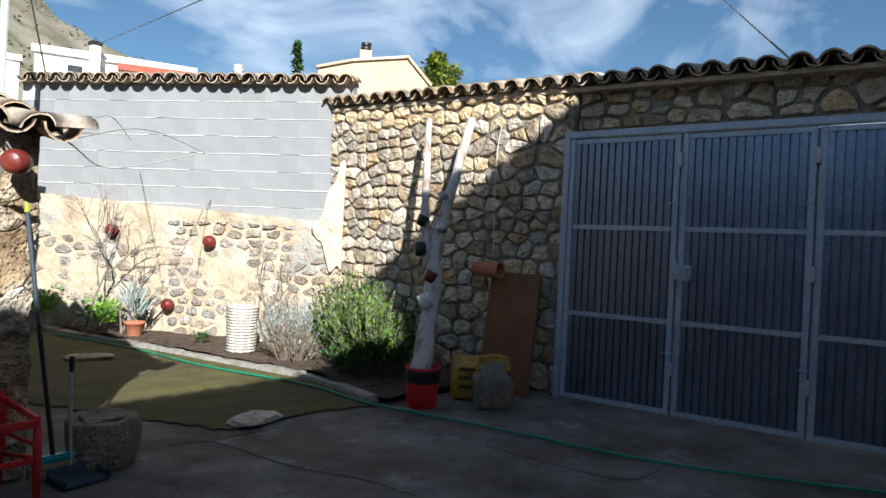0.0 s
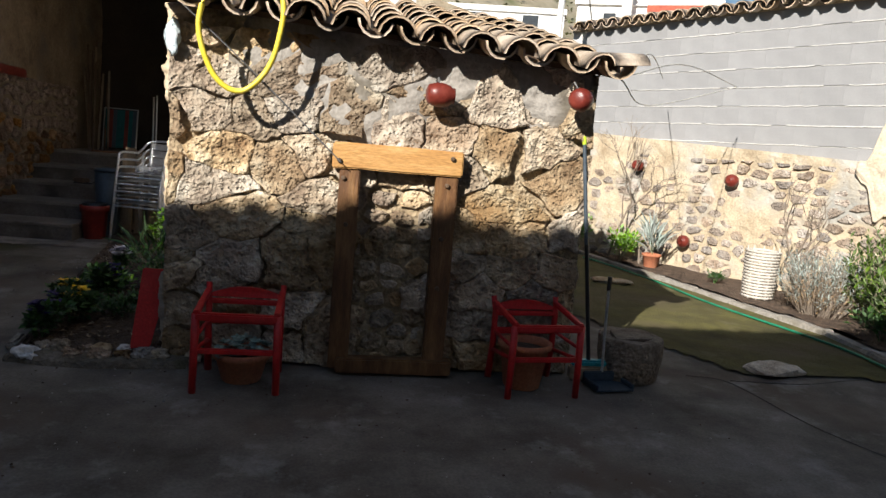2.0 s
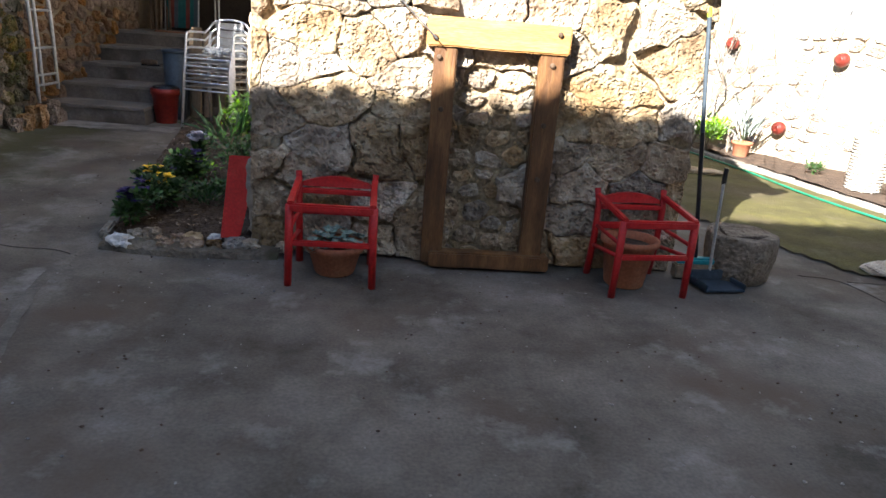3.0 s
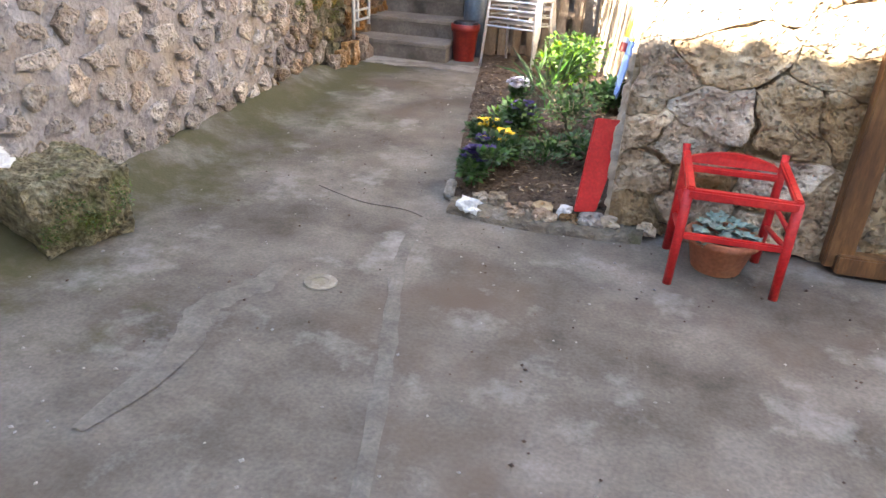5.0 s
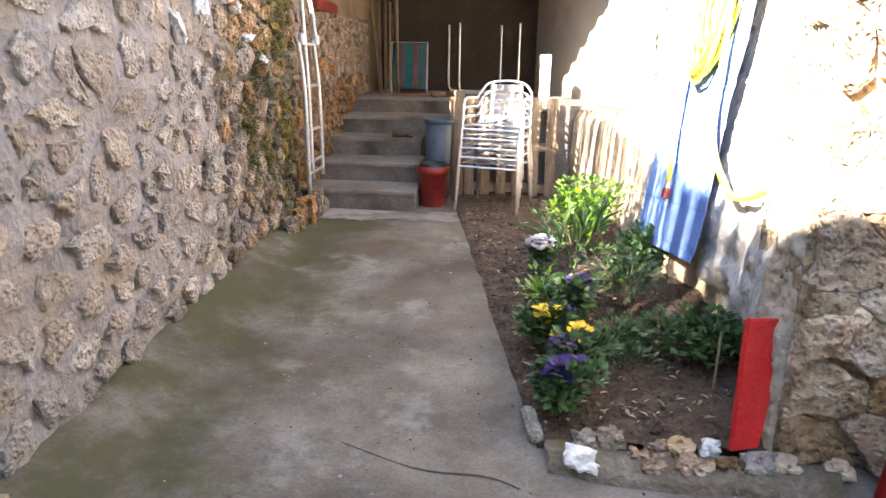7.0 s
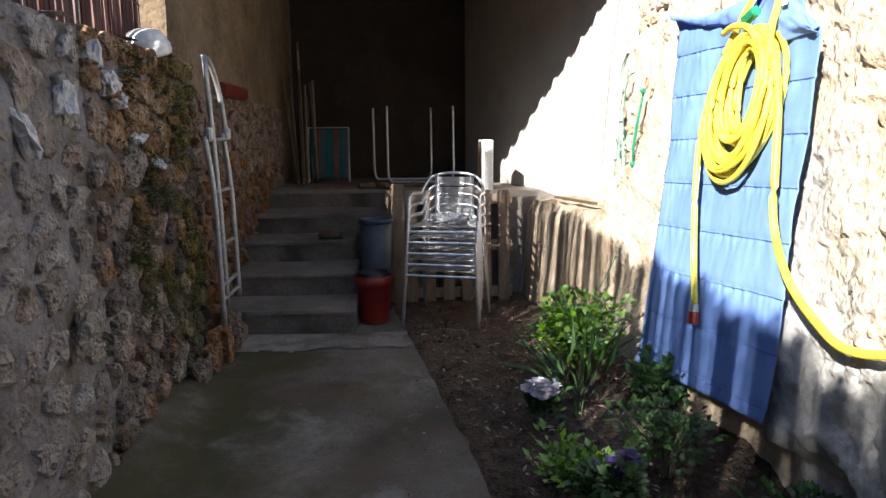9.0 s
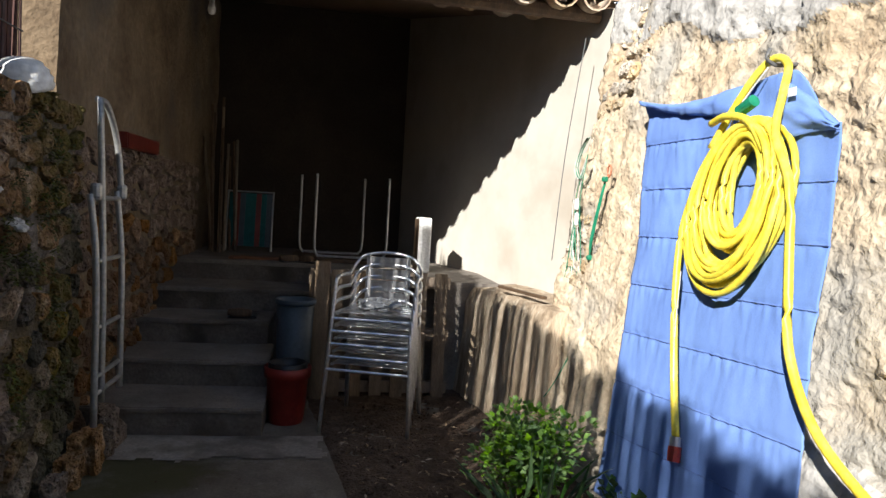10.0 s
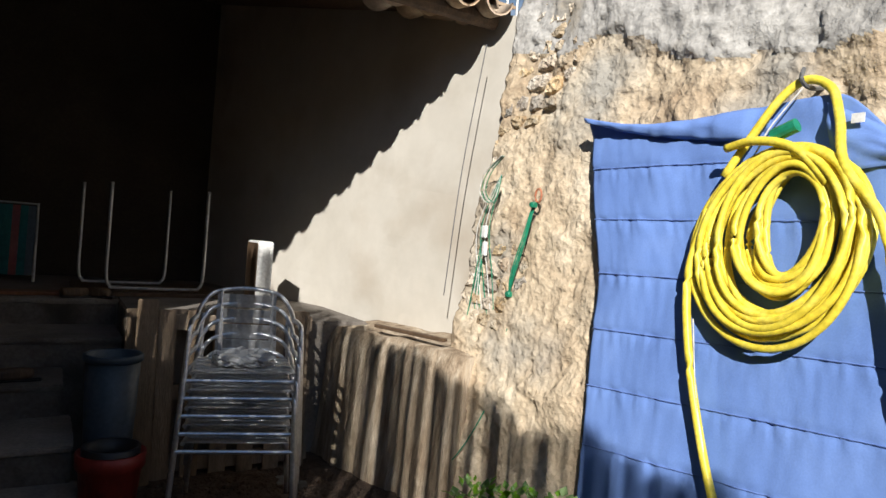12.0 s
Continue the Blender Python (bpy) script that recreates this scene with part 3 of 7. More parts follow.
def leaves(name, spots, material, parent, label="", droop=0.3, rng=None, width=0.45, fold=0.25, kind=""):
    """Many small pointed leaves in one mesh; spots: (place, direction, length)."""
    rng = rng or random.Random(5)
    verts, faces = [], []
    for p, d, L in spots:
        p, d = Vector(p), Vector(d).normalized()
        s = d.cross(Vector((rng.uniform(-.5, .5), rng.uniform(-.5, .5), 1))).normalized()
        w = s.cross(d)
        k = len(verts)
        mid = p + d * L * 0.45 + w * L * fold * 0.3
        verts += [p, mid + s * L * width * 0.5, p + d * L - w * L * droop * 0.3, mid - s * L * width * 0.5, mid - w * L * fold * 0.2]
        faces += [(k, k + 1, k + 4), (k + 1, k + 2, k + 4), (k + 2, k + 3, k + 4), (k + 3, k, k + 4)]
    ob = raw(name, verts, faces, material, parent, label)
    return tagged(ob, kind=kind)


def sphere_dir(rng, up=-1.0):
    while True:
        v = Vector((rng.uniform(-1, 1), rng.uniform(-1, 1), rng.uniform(up, 1)))
        if 0.1 < v.length < 1:
            return v.normalized()


# ---- the setting ----
def smooth01(a, b, v):
    t = min(1.0, max(0.0, (v - a) / (b - a)))
    return t * t * (3 - 2 * t)


def gz(x, y):
    """Height of the concrete: it climbs towards the steps and laps up against the west wall."""
    climb = 0.10 * smooth01(3.9, 7.2, y) * (1 - smooth01(-0.9, -0.3, x))
    fillet = 0.13 * smooth01(0.0, 0.40, (-3.08 - 0.05 * y) - x + 0.12) * (1 - smooth01(6.4, 7.2, y))
    return climb + fillet


def sheet(name, x0, x1, y0, y1, step, zf, material, label, keep=None, amp=0.0, cat=""):
    bm = bmesh.new()
    nx, ny = int((x1 - x0) / step), int((y1 - y0) / step)
    g = {}
    def v(i, j):
        if (i, j) not in g:
            x, y = x0 + (x1 - x0) * i / nx, y0 + (y1 - y0) * j / ny
            g[i, j] = bm.verts.new((x, y, zf(x, y) + amp * noise.fractal(Vector((x * 2.3, y * 2.3, 0.3)), 0.9, 2.0, 4)))
        return g[i, j]
    for i in range(nx):
        for j in range(ny):
            x, y = x0 + (x1 - x0) * (i + .5) / nx, y0 + (y1 - y0) * (j + .5) / ny
            if keep is None or keep(x, y):
                bm.faces.new((v(i, j), v(i + 1, j), v(i + 1, j + 1), v(i, j + 1)))
    ob = part(name, bm, material, smooth=True)
    return tagged(ob, label, cat or name.split("_")[0], kind="structure")


bm = bmesh.new()
bmesh.ops.create_grid(bm, x_segments=40, y_segments=40, size=900)
for vv in bm.verts:
    vv.co.z = -0.12
tagged(part("ground", bm, EARTH), "dry brown earth round the yard", "ground", kind="structure")
yard = sheet("floor", -4.4, 7.2, -2.4, 11.0, 0.07, gz, CONCRETE, "worn grey brown concrete yard with stains", amp=0.006)


def kerb_x(y):
    return 4.62 - 0.16 * (y - 5.4) if y > 5.4 else 4.62 - 0.22 * (5.4 - y)


def in_moss(x, y):
    k = 0.12 * noise.noise(Vector((x * 2, y * 2, 5)))
    return x < kerb_x(y) + 0.02 and y > 4.42 + k - 0.1 * (x - 3) and x > 2.15 + k + max(0, (6.2 - y)) * 0.42


sheet("floor_moss", 1.8, 4.7, 4.1, 11.8, 0.07, lambda x, y: 0.014, MOSS_GROUND, "mossy damp earth with a green film", in_moss, 0.008, "ground")

# grey block wall on old masonry, at the back of the garden
GA, GB = Vector((6.02, 6.68, 0)), Vector((3.55, 11.06, 0))
gu = (GB - GA).normalized()
gn = Vector((gu.y, -gu.x, 0)) * -1
glen = (GB - GA).length
old_base = part("wall_garden", rough_face(GA, gu, gn, glen, 1.8, 0.035, 1.7, 0.05, top=lambda s: 1.66 + 0.055 * s), MORTAR_WARM)
tagged(old_base, "old ochre rubble masonry with crumbling mortar", "wall", kind="structure")
GREY_O = GA - gn * 0.16
block_wall = part("wall_block", boxed((0, -0.17, 1.55), (glen, -0.012, 3.56), m=Matrix(((gu.x, gn.x, 0, GREY_O.x), (gu.y, gn.y, 0, GREY_O.y), (0, 0, 1, 0), (0, 0, 0, 1)))), JOINT_WHITE)
tagged(block_wall, "grey cement block wall with pale mortar joints", "wall", kind="structure")

# rubble wall with the gate
gate_wall = part("wall_gate", rough_face((6.05, 7.0, 0), (0, -1, 0), (-1, 0, 0), 3.62, 3.2, 0.02, 2.0, 0.06, top=lambda s: 3.33 - 0.055 * s, skirt=0.45), MORTAR_GATE)
tagged(gate_wall, "tall rubble stone wall with grey mortar", "wall", kind="structure")
lintel_wall = part("wall_gate_top", rough_face((6.12, 3.38, 2.60), (0.03, -1, 0), (-1, -0.03, 0), 6.0, 0.5, 0.015, 2.0, 0.06, top=lambda s: 0.52 - 0.02 * s, skirt=0.4), MORTAR_GATE)
tagged(lintel_wall, "rubble stone strip above the steel gate", "wall", kind="structure")

# the small shed
SHED_X0, SHED_X1, SHED_Y = -0.93, 1.60, 4.30
def shed_top(s):
    return 2.06 - 0.055 * s
shed_front = part("wall_shed_front", rough_face((SHED_X0, SHED_Y + 0.012, 0), (1, 0, 0), (0, -1, 0), SHED_X1 - SHED_X0, 2.0, 0.014, 3.2, 0.035, top=shed_top, skirt=0.4), MORTAR_DARK)
tagged(shed_front, "shed front of large porous stones and deep joints", "wall", kind="structure")
shed_east = part("wall_shed_east", rough_face((SHED_X1 - 0.02, SHED_Y + 0.02, 0), (0, 1, 0), (1, 0, 0), 3.4, 2.6, 0.03, 1.8, 0.08, top=lambda s: 1.95 + 0.22 * s, skirt=0.3), MORTAR_WARM)
tagged(shed_east, "side wall of the shed in ochre rubble", "wall", kind="structure")


def side_x(y, z=1.5):
    f = smooth01(4.4, 5.2, y)
    return -0.93 * (1 - f) + (-0.95 + 0.165 * z) * f - 0.05 * smooth01(6.4, 8.0, y)


def cement(y, z):
    """Where grey cement has been thrown over the earth plaster."""
    k = 0.10 * noise.fractal(Vector((1, y * 2.2, z * 2.2)), 0.9, 2.0, 4)
    high = z > 2.37 + 0.30 * smooth01(6.6, 7.3, y) + k
    low = z < 0.86 + k and 4.55 < y < 5.55 + 2 * k
    return high or low


bm = bmesh.new()
g = []
ny, nz = 250, 180
for j in range(nz + 1):
    row = []
    for i in range(ny + 1):
        y = 4.32 + (8.0 - 4.32) * i / ny
        z = -0.02 + (2.05 + 0.25 * (y - 4.3) + 0.55 * smooth01(4.9, 6.2, y) + 0.02) * j / nz
        p = Vector((0, y, z))
        lump = 0.040 * noise.fractal(p * 1.9, 0.8, 2.1, 5) + 0.005 * noise.noise(p * 9) + 0.005 * noise.noise(p * 19)
        lump += 0.010 * abs(noise.noise(p * 13)) + 0.006 * abs(noise.noise(p * 27))
        lump *= 0.75 + 0.20 * smooth01(1.2, 1.6, z)
        flake = smooth01(-0.02, 0.02, noise.fractal(Vector((3, y * 2.4, z * 3.4)), 0.8, 2.1, 5)) + 0.45 * smooth01(0.10, 0.125, noise.fractal(Vector((9, y * 5.5, z * 8)), 0.8, 2.1, 4))
        lump += 0.016 * flake + 0.007 * abs(noise.noise(p * 41)) + 0.004 * smooth01(0.05, 0.09, noise.noise(Vector((2, y * 6, z * 12))))
        lump += 0.012 if cement(y, z) else 0.0
        under = 0.16 * (1 - smooth01(0.25, 0.42 + 0.12 * noise.noise(Vector((0, y * 3, 0))), z)) * smooth01(4.5, 5.0, y) * (1 - smooth01(5.9, 6.3, y))
        row.append(bm.verts.new((side_x(y, z) - lump + under, y, z)))
    g.append(row)
for j in range(nz):
    for i in range(ny):
        bm.faces.new((g[j][i + 1], g[j][i], g[j + 1][i], g[j + 1][i + 1]))
loop = g[0] + [r[-1] for r in g[1:]] + g[-1][-2::-1] + [r[0] for r in g[-2:0:-1]]
back = [bm.verts.new((-0.30, v.co.y, v.co.z)) for v in loop]
for i in range(len(loop)):
    j = (i + 1) % len(loop)
    bm.faces.new((loop[i], loop[j], back[j], back[i]))
bmesh.ops.recalc_face_normals(bm, faces=bm.faces)
shed_west = part("wall_shed_west", bm, OLD_PLASTER, smooth=True)
shed_west.data.materials.append(CEMENT)
for f in shed_west.data.polygons:
    if cement(f.center.y, f.center.z):
        f.material_index = 1
tagged(shed_west, "uneven ochre earth plaster on the shed side", "wall", kind="structure")

# porch: side, back and far walls, floor and roof
PW = Vector((-0.27, 0.963, 0)).normalized()
tagged(part("wall_porch_side", rough_face((-1.62, 11.9, 0), -PW, (-PW.y, PW.x, 0), 4.10, 3.6, 0.010, 1.2, 0.1, top=lambda s: 3.82 - 0.213 * s, skirt=0.5), GREY_PLASTER), "smooth grey plastered porch wall", "wall", kind="structure")
tagged(part("wall_porch_back", rough_face((-4.2, 11.75, 0), (1, 0, 0), (0, -1, 0), 3.6, 3.9, 0.02, 1.2, 0.15), PORCH_SHADE_PLASTER), "porch back wall coloured near black for its shade", "wall", kind="structure")
tagged(part("wall_porch_west", rough_face((-3.74, 7.36, 0), (0, 1, 0), (1, 0, 0), 4.5, 3.7, 0.025, 1.6, 0.07), SHADED_STAINED_PLASTER), "stained ochre plaster wall beside the steps, darkened for porch shade", "wall", kind="structure")
tagged(part("floor_porch", boxed((-3.8, 9.9, 0.0), (-2.45, 11.8, 0.982), 0.012), STEP), "raised concrete porch floor", "floor", kind="structure")
bm = bmesh.new()
box(bm, (-4.6, 8.25, -0.06), (-0.45, 12.2, 0.0), m=Matrix.Translation((0, 0, 3.02)) @ Matrix.Shear('XZ', 4, (0, 0)) )
for vv in bm.verts:
    vv.co.z += (vv.co.y - 8.02) * 0.22
tagged(part("ceiling_porch", bm, WOOD_DARK), "dark boarded underside of the porch roof", "ceiling", kind="structure")

# west wall of small stones in mortar
WA, WB = Vector((-3.15, -2.3, 0)), Vector((-3.65, 7.36, 0))
wu = (WB - WA).normalized()
wnrm = Vector((wu.y, -wu.x, 0))
west_wall = part("wall_west", rough_face(WA, wu, wnrm, (WB - WA).length, 2.0, 0.034, 3.6, 0.05, top=lambda s: 2.02 - 0.010 * s, skirt=0.38), MORTAR_WEST)
tagged(west_wall, "low garden wall of small stones in grey mortar", "wall", kind="structure")

# house blocks behind the walker, whose eaves shade the yard
for nm, x0, x1, eave in (("wall_house_low", -9.0, -0.15, 5.27), ("wall_house_high", -0.15, 11.0, 6.62)):
    bm = boxed((x0, -9.0, -0.1), (x1, -2.3, eave - 0.12))
    tagged(part(nm, bm, WHITEWASH), "plain whitewashed house wall", "wall", kind="structure")
    bm = boxed((x0 - 0.1, -9.2, eave - 0.11), (x1, -1.86, eave - 0.05))
    for vv in bm.verts:
        vv.co.z += (-1.86 - vv.co.y) * 0.25
    tagged(part(nm.replace("wall", "roof"), bm, TERRACOTTA), "clay tiled house roof", "roof", kind="structure")


CONCRETE_PATCH = mat("patched concrete", [(0.10, 0.088, 0.072), (0.16, 0.143, 0.122), (0.225, 0.205, 0.18)], 7, 0.9, bump=0.25, grain=70)


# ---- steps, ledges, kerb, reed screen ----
# Risers take a darker concrete tone than the treads, for contrast.
RISER = mat("darker riser concrete", [(0.085, 0.072, 0.060), (0.14, 0.121, 0.103), (0.195, 0.172, 0.147)], 3.5, 0.95, bump=0.5, grain=45, stain=(0.055, 0.046, 0.037), stain_scale=2.2)
stairs = tagged(new("stairs"), "five worn concrete steps up to the porch", "stairs", kind="structure")
for k, (y0, x1) in enumerate(((7.78, -2.71), (8.27, -2.74), (8.80, -2.79), (9.27, -2.47), (9.86, -2.47))):
    y1 = (8.27, 8.80, 9.27, 9.86, 10.1)[k]
    top = 0.279 + 0.175 * k
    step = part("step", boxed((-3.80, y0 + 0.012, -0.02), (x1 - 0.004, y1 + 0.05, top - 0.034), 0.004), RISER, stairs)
    bm = boxed((-3.80, y0, top - 0.033), (x1, y1 + 0.045, top))
    bmesh.ops.subdivide_edges(bm, edges=[e for e in bm.edges if e.calc_length() > 0.3], cuts=14)
    bmesh.ops.bevel(bm, geom=[e for e in bm.edges if e.is_manifold and e.calc_face_angle(0) > 0.5], offset=0.008, segments=2, affect='EDGES')
    for v in bm.verts:
        v.co += 0.007 * noise.noise_vector(v.co * 7) + 0.003 * noise.noise_vector(v.co * 23)
    part("tread", bm, STEP, step)
bm = boxed((-2.46, 8.86, 0.0), (-1.0, 11.8, 0.978), 0.012)
tagged(part("floor_porch_side", bm, STEP), "raised porch floor behind the pallet", "floor", kind="structure")


def ledge(name, p0, p1, top, material, label):
    """A low plinth whose face is ribbed after its streaks of stain and sunlight."""
    bm = bmesh.new()
    a, b = Vector((*p0, 0)), Vector((*p1, 0))
    u = (b - a).normalized()
    n = Vector((u.y, -u.x, 0))
    L = (b - a).length
    nx, nz = int(L / 0.025), 18
    g = []
    for j in range(nz + 1):
        row = []
        for i in range(nx + 1):
            s, z = L * i / nx, top * j / nz
            rib = 0.030 * noise.noise(Vector((s * 13, z * 1.6, 1))) + 0.02 * noise.noise(Vector((s * 30, z * 3, 4)))
            flare = 0.10 * (1 - z / top)
            edge = -0.05 * smooth01(0.9, 1.0, z / top)
            row.append(bm.verts.new(a + u * s + n * (rib + flare + edge) + Vector((0, 0, z + 0.02 * noise.noise(Vector((s * 5, 0, 2))) * (z / top)))))
        g.append(row)
    tops = [bm.verts.new(v.co - n * 0.5 + Vector((0, 0, 0.02))) for v in g[-1]]
    g.append(tops)
    for j in range(len(g) - 1):
        for i in range(nx):
            bm.faces.new((g[j][i], g[j][i + 1], g[j + 1][i + 1], g[j + 1][i]))
    for i in (0, nx):
        low = bm.verts.new(g[0][i].co - n * 0.5)
        bm.faces.new([r[i] for r in g] + [low])
    bmesh.ops.recalc_face_normals(bm, faces=bm.faces)
    return tagged(part(name, bm, material, smooth=True), label, "ledge", kind="structure")


# The streaked colour mixes brown stains with sunlight falling through the reeds.
STREAKED = mat("earth plaster with stain and sun streaks", [(0.15, 0.098, 0.056), (0.40, 0.31, 0.215), (0.62, 0.53, 0.41)], 2.6, 0.95, bump=0.8, grain=24, stretch=(5, 5, 0.7), relief=0.04, patchy=0.4)
ledge("ledge_porch", (-1.28, 8.95), (-0.96, 7.70), 0.95, STREAKED, "low ribbed earth plinth with stain and painted sun streaks")
KERB_MAT = mat("dirty kerb concrete", [(0.22, 0.20, 0.17), (0.34, 0.315, 0.28), (0.44, 0.41, 0.375)], 5, 0.95, bump=0.6, grain=40, stain=(0.18, 0.16, 0.11), stain_scale=3)
kerb = tagged(new("kerb"), "pale concrete kerb round the garden bed", "kerb", kind="structure")
for i in range(11):
    y0 = 4.35 + i * 0.62
    a, b = Vector((kerb_x(y0), y0, 0)), Vector((kerb_x(y0 + 0.6), y0 + 0.6, 0))
    ang = math.atan2(b.y - a.y, b.x - a.x)
    bm = boxed((0, -0.06, -0.02), ((b - a).length, 0.07, 0.045 + 0.02 * random.Random(i).random()), 0.012, Matrix.Translation(a) @ Matrix.Rotation(ang, 4, 'Z'))
    part("kerb_stone", bm, KERB_MAT, kerb)
sheet("ground_garden", 4.0, 6.2, 4.2, 11.2, 0.08, lambda x, y: 0.07, SOIL, "dark garden soil behind the kerb", lambda x, y: x > kerb_x(y) + 0.03 and (Vector((x, y, 0)) - GA).dot(gn) > -0.1, 0.03, "soil")


def bed_x(y):
    return -1.80 - 0.165 * (y - 4.4)


bm = bmesh.new()
g = []
for j in range(91):
    y = 4.30 + 4.65 * j / 90
    row = []
    for i in range(29):
        x0 = bed_x(y) + 0.018 * noise.noise(Vector((0, y * 6, 0)))
        x = x0 + (-0.55 - x0) * (i / 28) ** 1.1
        z = gz(x, y) + 0.012 + 0.035 * smooth01(0, 0.25, x - x0) * (1 - smooth01(6.6, 7.6, y)) + (0.022 * noise.fractal(Vector((x * 4, y * 4, 1)), 0.9, 2.0, 4) + 0.012 * noise.noise(Vector((x * 17, y * 17, 2)))) * smooth01(0, 3, i)
        row.append(bm.verts.new((x, y, z - (0.02 if i == 0 else 0))))
    g.append(row)
for j in range(90):
    for i in range(28):
        bm.faces.new((g[j][i], g[j][i + 1], g[j + 1][i + 1], g[j + 1][i]))
tagged(part("ground_bed", bm, SOIL, smooth=True), "brown crumbly soil of the flower bed", "soil", kind="structure")
clod_rng = random.Random(77)
cv, cf = [], []
for _ in range(900):
    y = clod_rng.uniform(4.36, 8.6)
    x = clod_rng.uniform(bed_x(y) + 0.03, -0.98)
    r = clod_rng.uniform(0.006, 0.020)
    zc = gz(x, y) + 0.012 + 0.035 * smooth01(0, 0.25, x - bed_x(y)) * (1 - smooth01(6.6, 7.6, y))
    k = len(cv)
    for d in ((1, 0, 0), (-1, 0, 0), (0, 1, 0), (0, -1, 0), (0, 0, 1), (0, 0, -1)):
        cv.append((x + d[0] * r * clod_rng.uniform(.7, 1.3), y + d[1] * r * clod_rng.uniform(.7, 1.3), zc + d[2] * r * clod_rng.uniform(.5, 1)))
    for q in ((0, 2, 4), (2, 1, 4), (1, 3, 4), (3, 0, 4), (2, 0, 5), (1, 2, 5), (3, 1, 5), (0, 3, 5)):
        cf.append(tuple(k + i for i in q))
tagged(raw("soil_clods", cv, cf, SOIL, None), "loose crumbs of brown soil in the bed", "soil", kind="stuff")
LANDING = mat("worn landing concrete", [(0.20, 0.178, 0.155), (0.29, 0.262, 0.235), (0.38, 0.35, 0.32)], 5, 0.9, bump=0.5, grain=50, stain=(0.11, 0.095, 0.078), stain_scale=3)
sheet("floor_landing", -3.6, -2.28, 7.28, 7.80, 0.03, lambda x, y: gz(x, y) + 0.008, LANDING, "pale worn slab at the foot of the steps", lambda x, y: y > 7.42 + 0.16 * noise.noise(Vector((x * 3, 1, 2))) and x < -2.36 + 0.1 * noise.noise(Vector((1, y * 5, 2))), 0.004, "floor")


def strip(name, pts, w, material, label, lift=0.008):
    """A thin patch along a line on the concrete."""
    bm = bmesh.new()
    P = bend([(x, y, 0) for x, y in pts], 40)
    rows = []
    for i, p in enumerate(P):
        d = (P[min(i + 1, 40)] - P[max(i - 1, 0)]).normalized()
        s = Vector((-d.y, d.x, 0))
        ww = w * (0.7 + 0.6 * abs(noise.noise(Vector((i * 0.31, w * 9, 2))))) * min(1, 0.3 + i * 0.2, 0.3 + (40 - i) * 0.2)
        rows.append([bm.verts.new(p + s * k * ww / 2 + Vector((0, 0, gz(p.x, p.y) + lift - 0.004 * abs(k)))) for k in (-1, 0, 1)])
    for a, b in zip(rows, rows[1:]):
        for k in (0, 1):
            bm.faces.new((a[k], a[k + 1], b[k + 1], b[k]))
    bmesh.ops.recalc_face_normals(bm, faces=bm.faces)
    return tagged(part(name, bm, material, smooth=True), label, "patch", kind="structure")


strip("floor_patch_1", [(-1.83, 4.15), (-1.80, 3.6), (-1.68, 3.1), (-1.55, 2.6), (-1.42, 2.0)], 0.07, CONCRETE_PATCH, "pale repaired joint in the concrete")
strip("floor_patch_2", [(-2.26, 3.4), (-2.24, 3.15), (-2.34, 2.9), (-2.26, 2.6), (-2.3, 2.2)], 0.13, CONCRETE_PATCH, "pale repaired patch in the concrete")
CRACK = mat("crack dirt", [(0.05, 0.042, 0.035), (0.08, 0.068, 0.055), (0.12, 0.10, 0.08)], 9, 1.0, bump=0.2)
strip("floor_crack_1", [(-2.5, 4.25), (-2.2, 4.12), (-1.95, 4.1), (-1.8, 4.02)], 0.008, CRACK, "dark crack in the concrete", 0.007)
strip("floor_crack_2", [(2.47, 4.32), (2.72, 4.2), (2.80, 3.5), (2.96, 3.0), (3.0, 2.6)], 0.010, CRACK, "dark crack in the concrete", 0.007)
strip("floor_crack_3", [(2.75, 4.24), (3.3, 4.22), (3.73, 4.33), (4.3, 4.42)], 0.012, CRACK, "dark crack along the mossy earth", 0.007)
strip("floor_crack_4", [(4.09, 2.9), (4.1, 2.4), (4.16, 1.9), (4.5, 1.8)], 0.012, CRACK, "dark crack in the concrete", 0.007)
bm = lathe([(0.070, 0), (0.066, 0.005), (0.036, 0.006), (0.030, 0.003), (0.0005, 0.003)], 20, Matrix.Translation((-2.03, 3.23, 0.003)))
tagged(part("floor_ring", bm, KERB_MAT), "pale round cement plug in the yard floor", "plug", kind="structure")

tagged(part("wall_corner", rough_face(GA + gu * 0.0 + gn * 0.055, gu, gn, 0.40, 1.5, 0.04, 4.0, 0.03, base=lambda s: 1.05 + 0.5 * smooth01(0.1, 0.4, s) + 0.06 * math.sin(s * 31), top=lambda s: 2.45 - 0.82 * smooth01(0.0, 0.4, s) + 0.05 * math.sin(s * 37), skirt=0.09), RENDER_PALE, smooth=True), "pale lime render filling the wall corner", "wall", kind="structure")

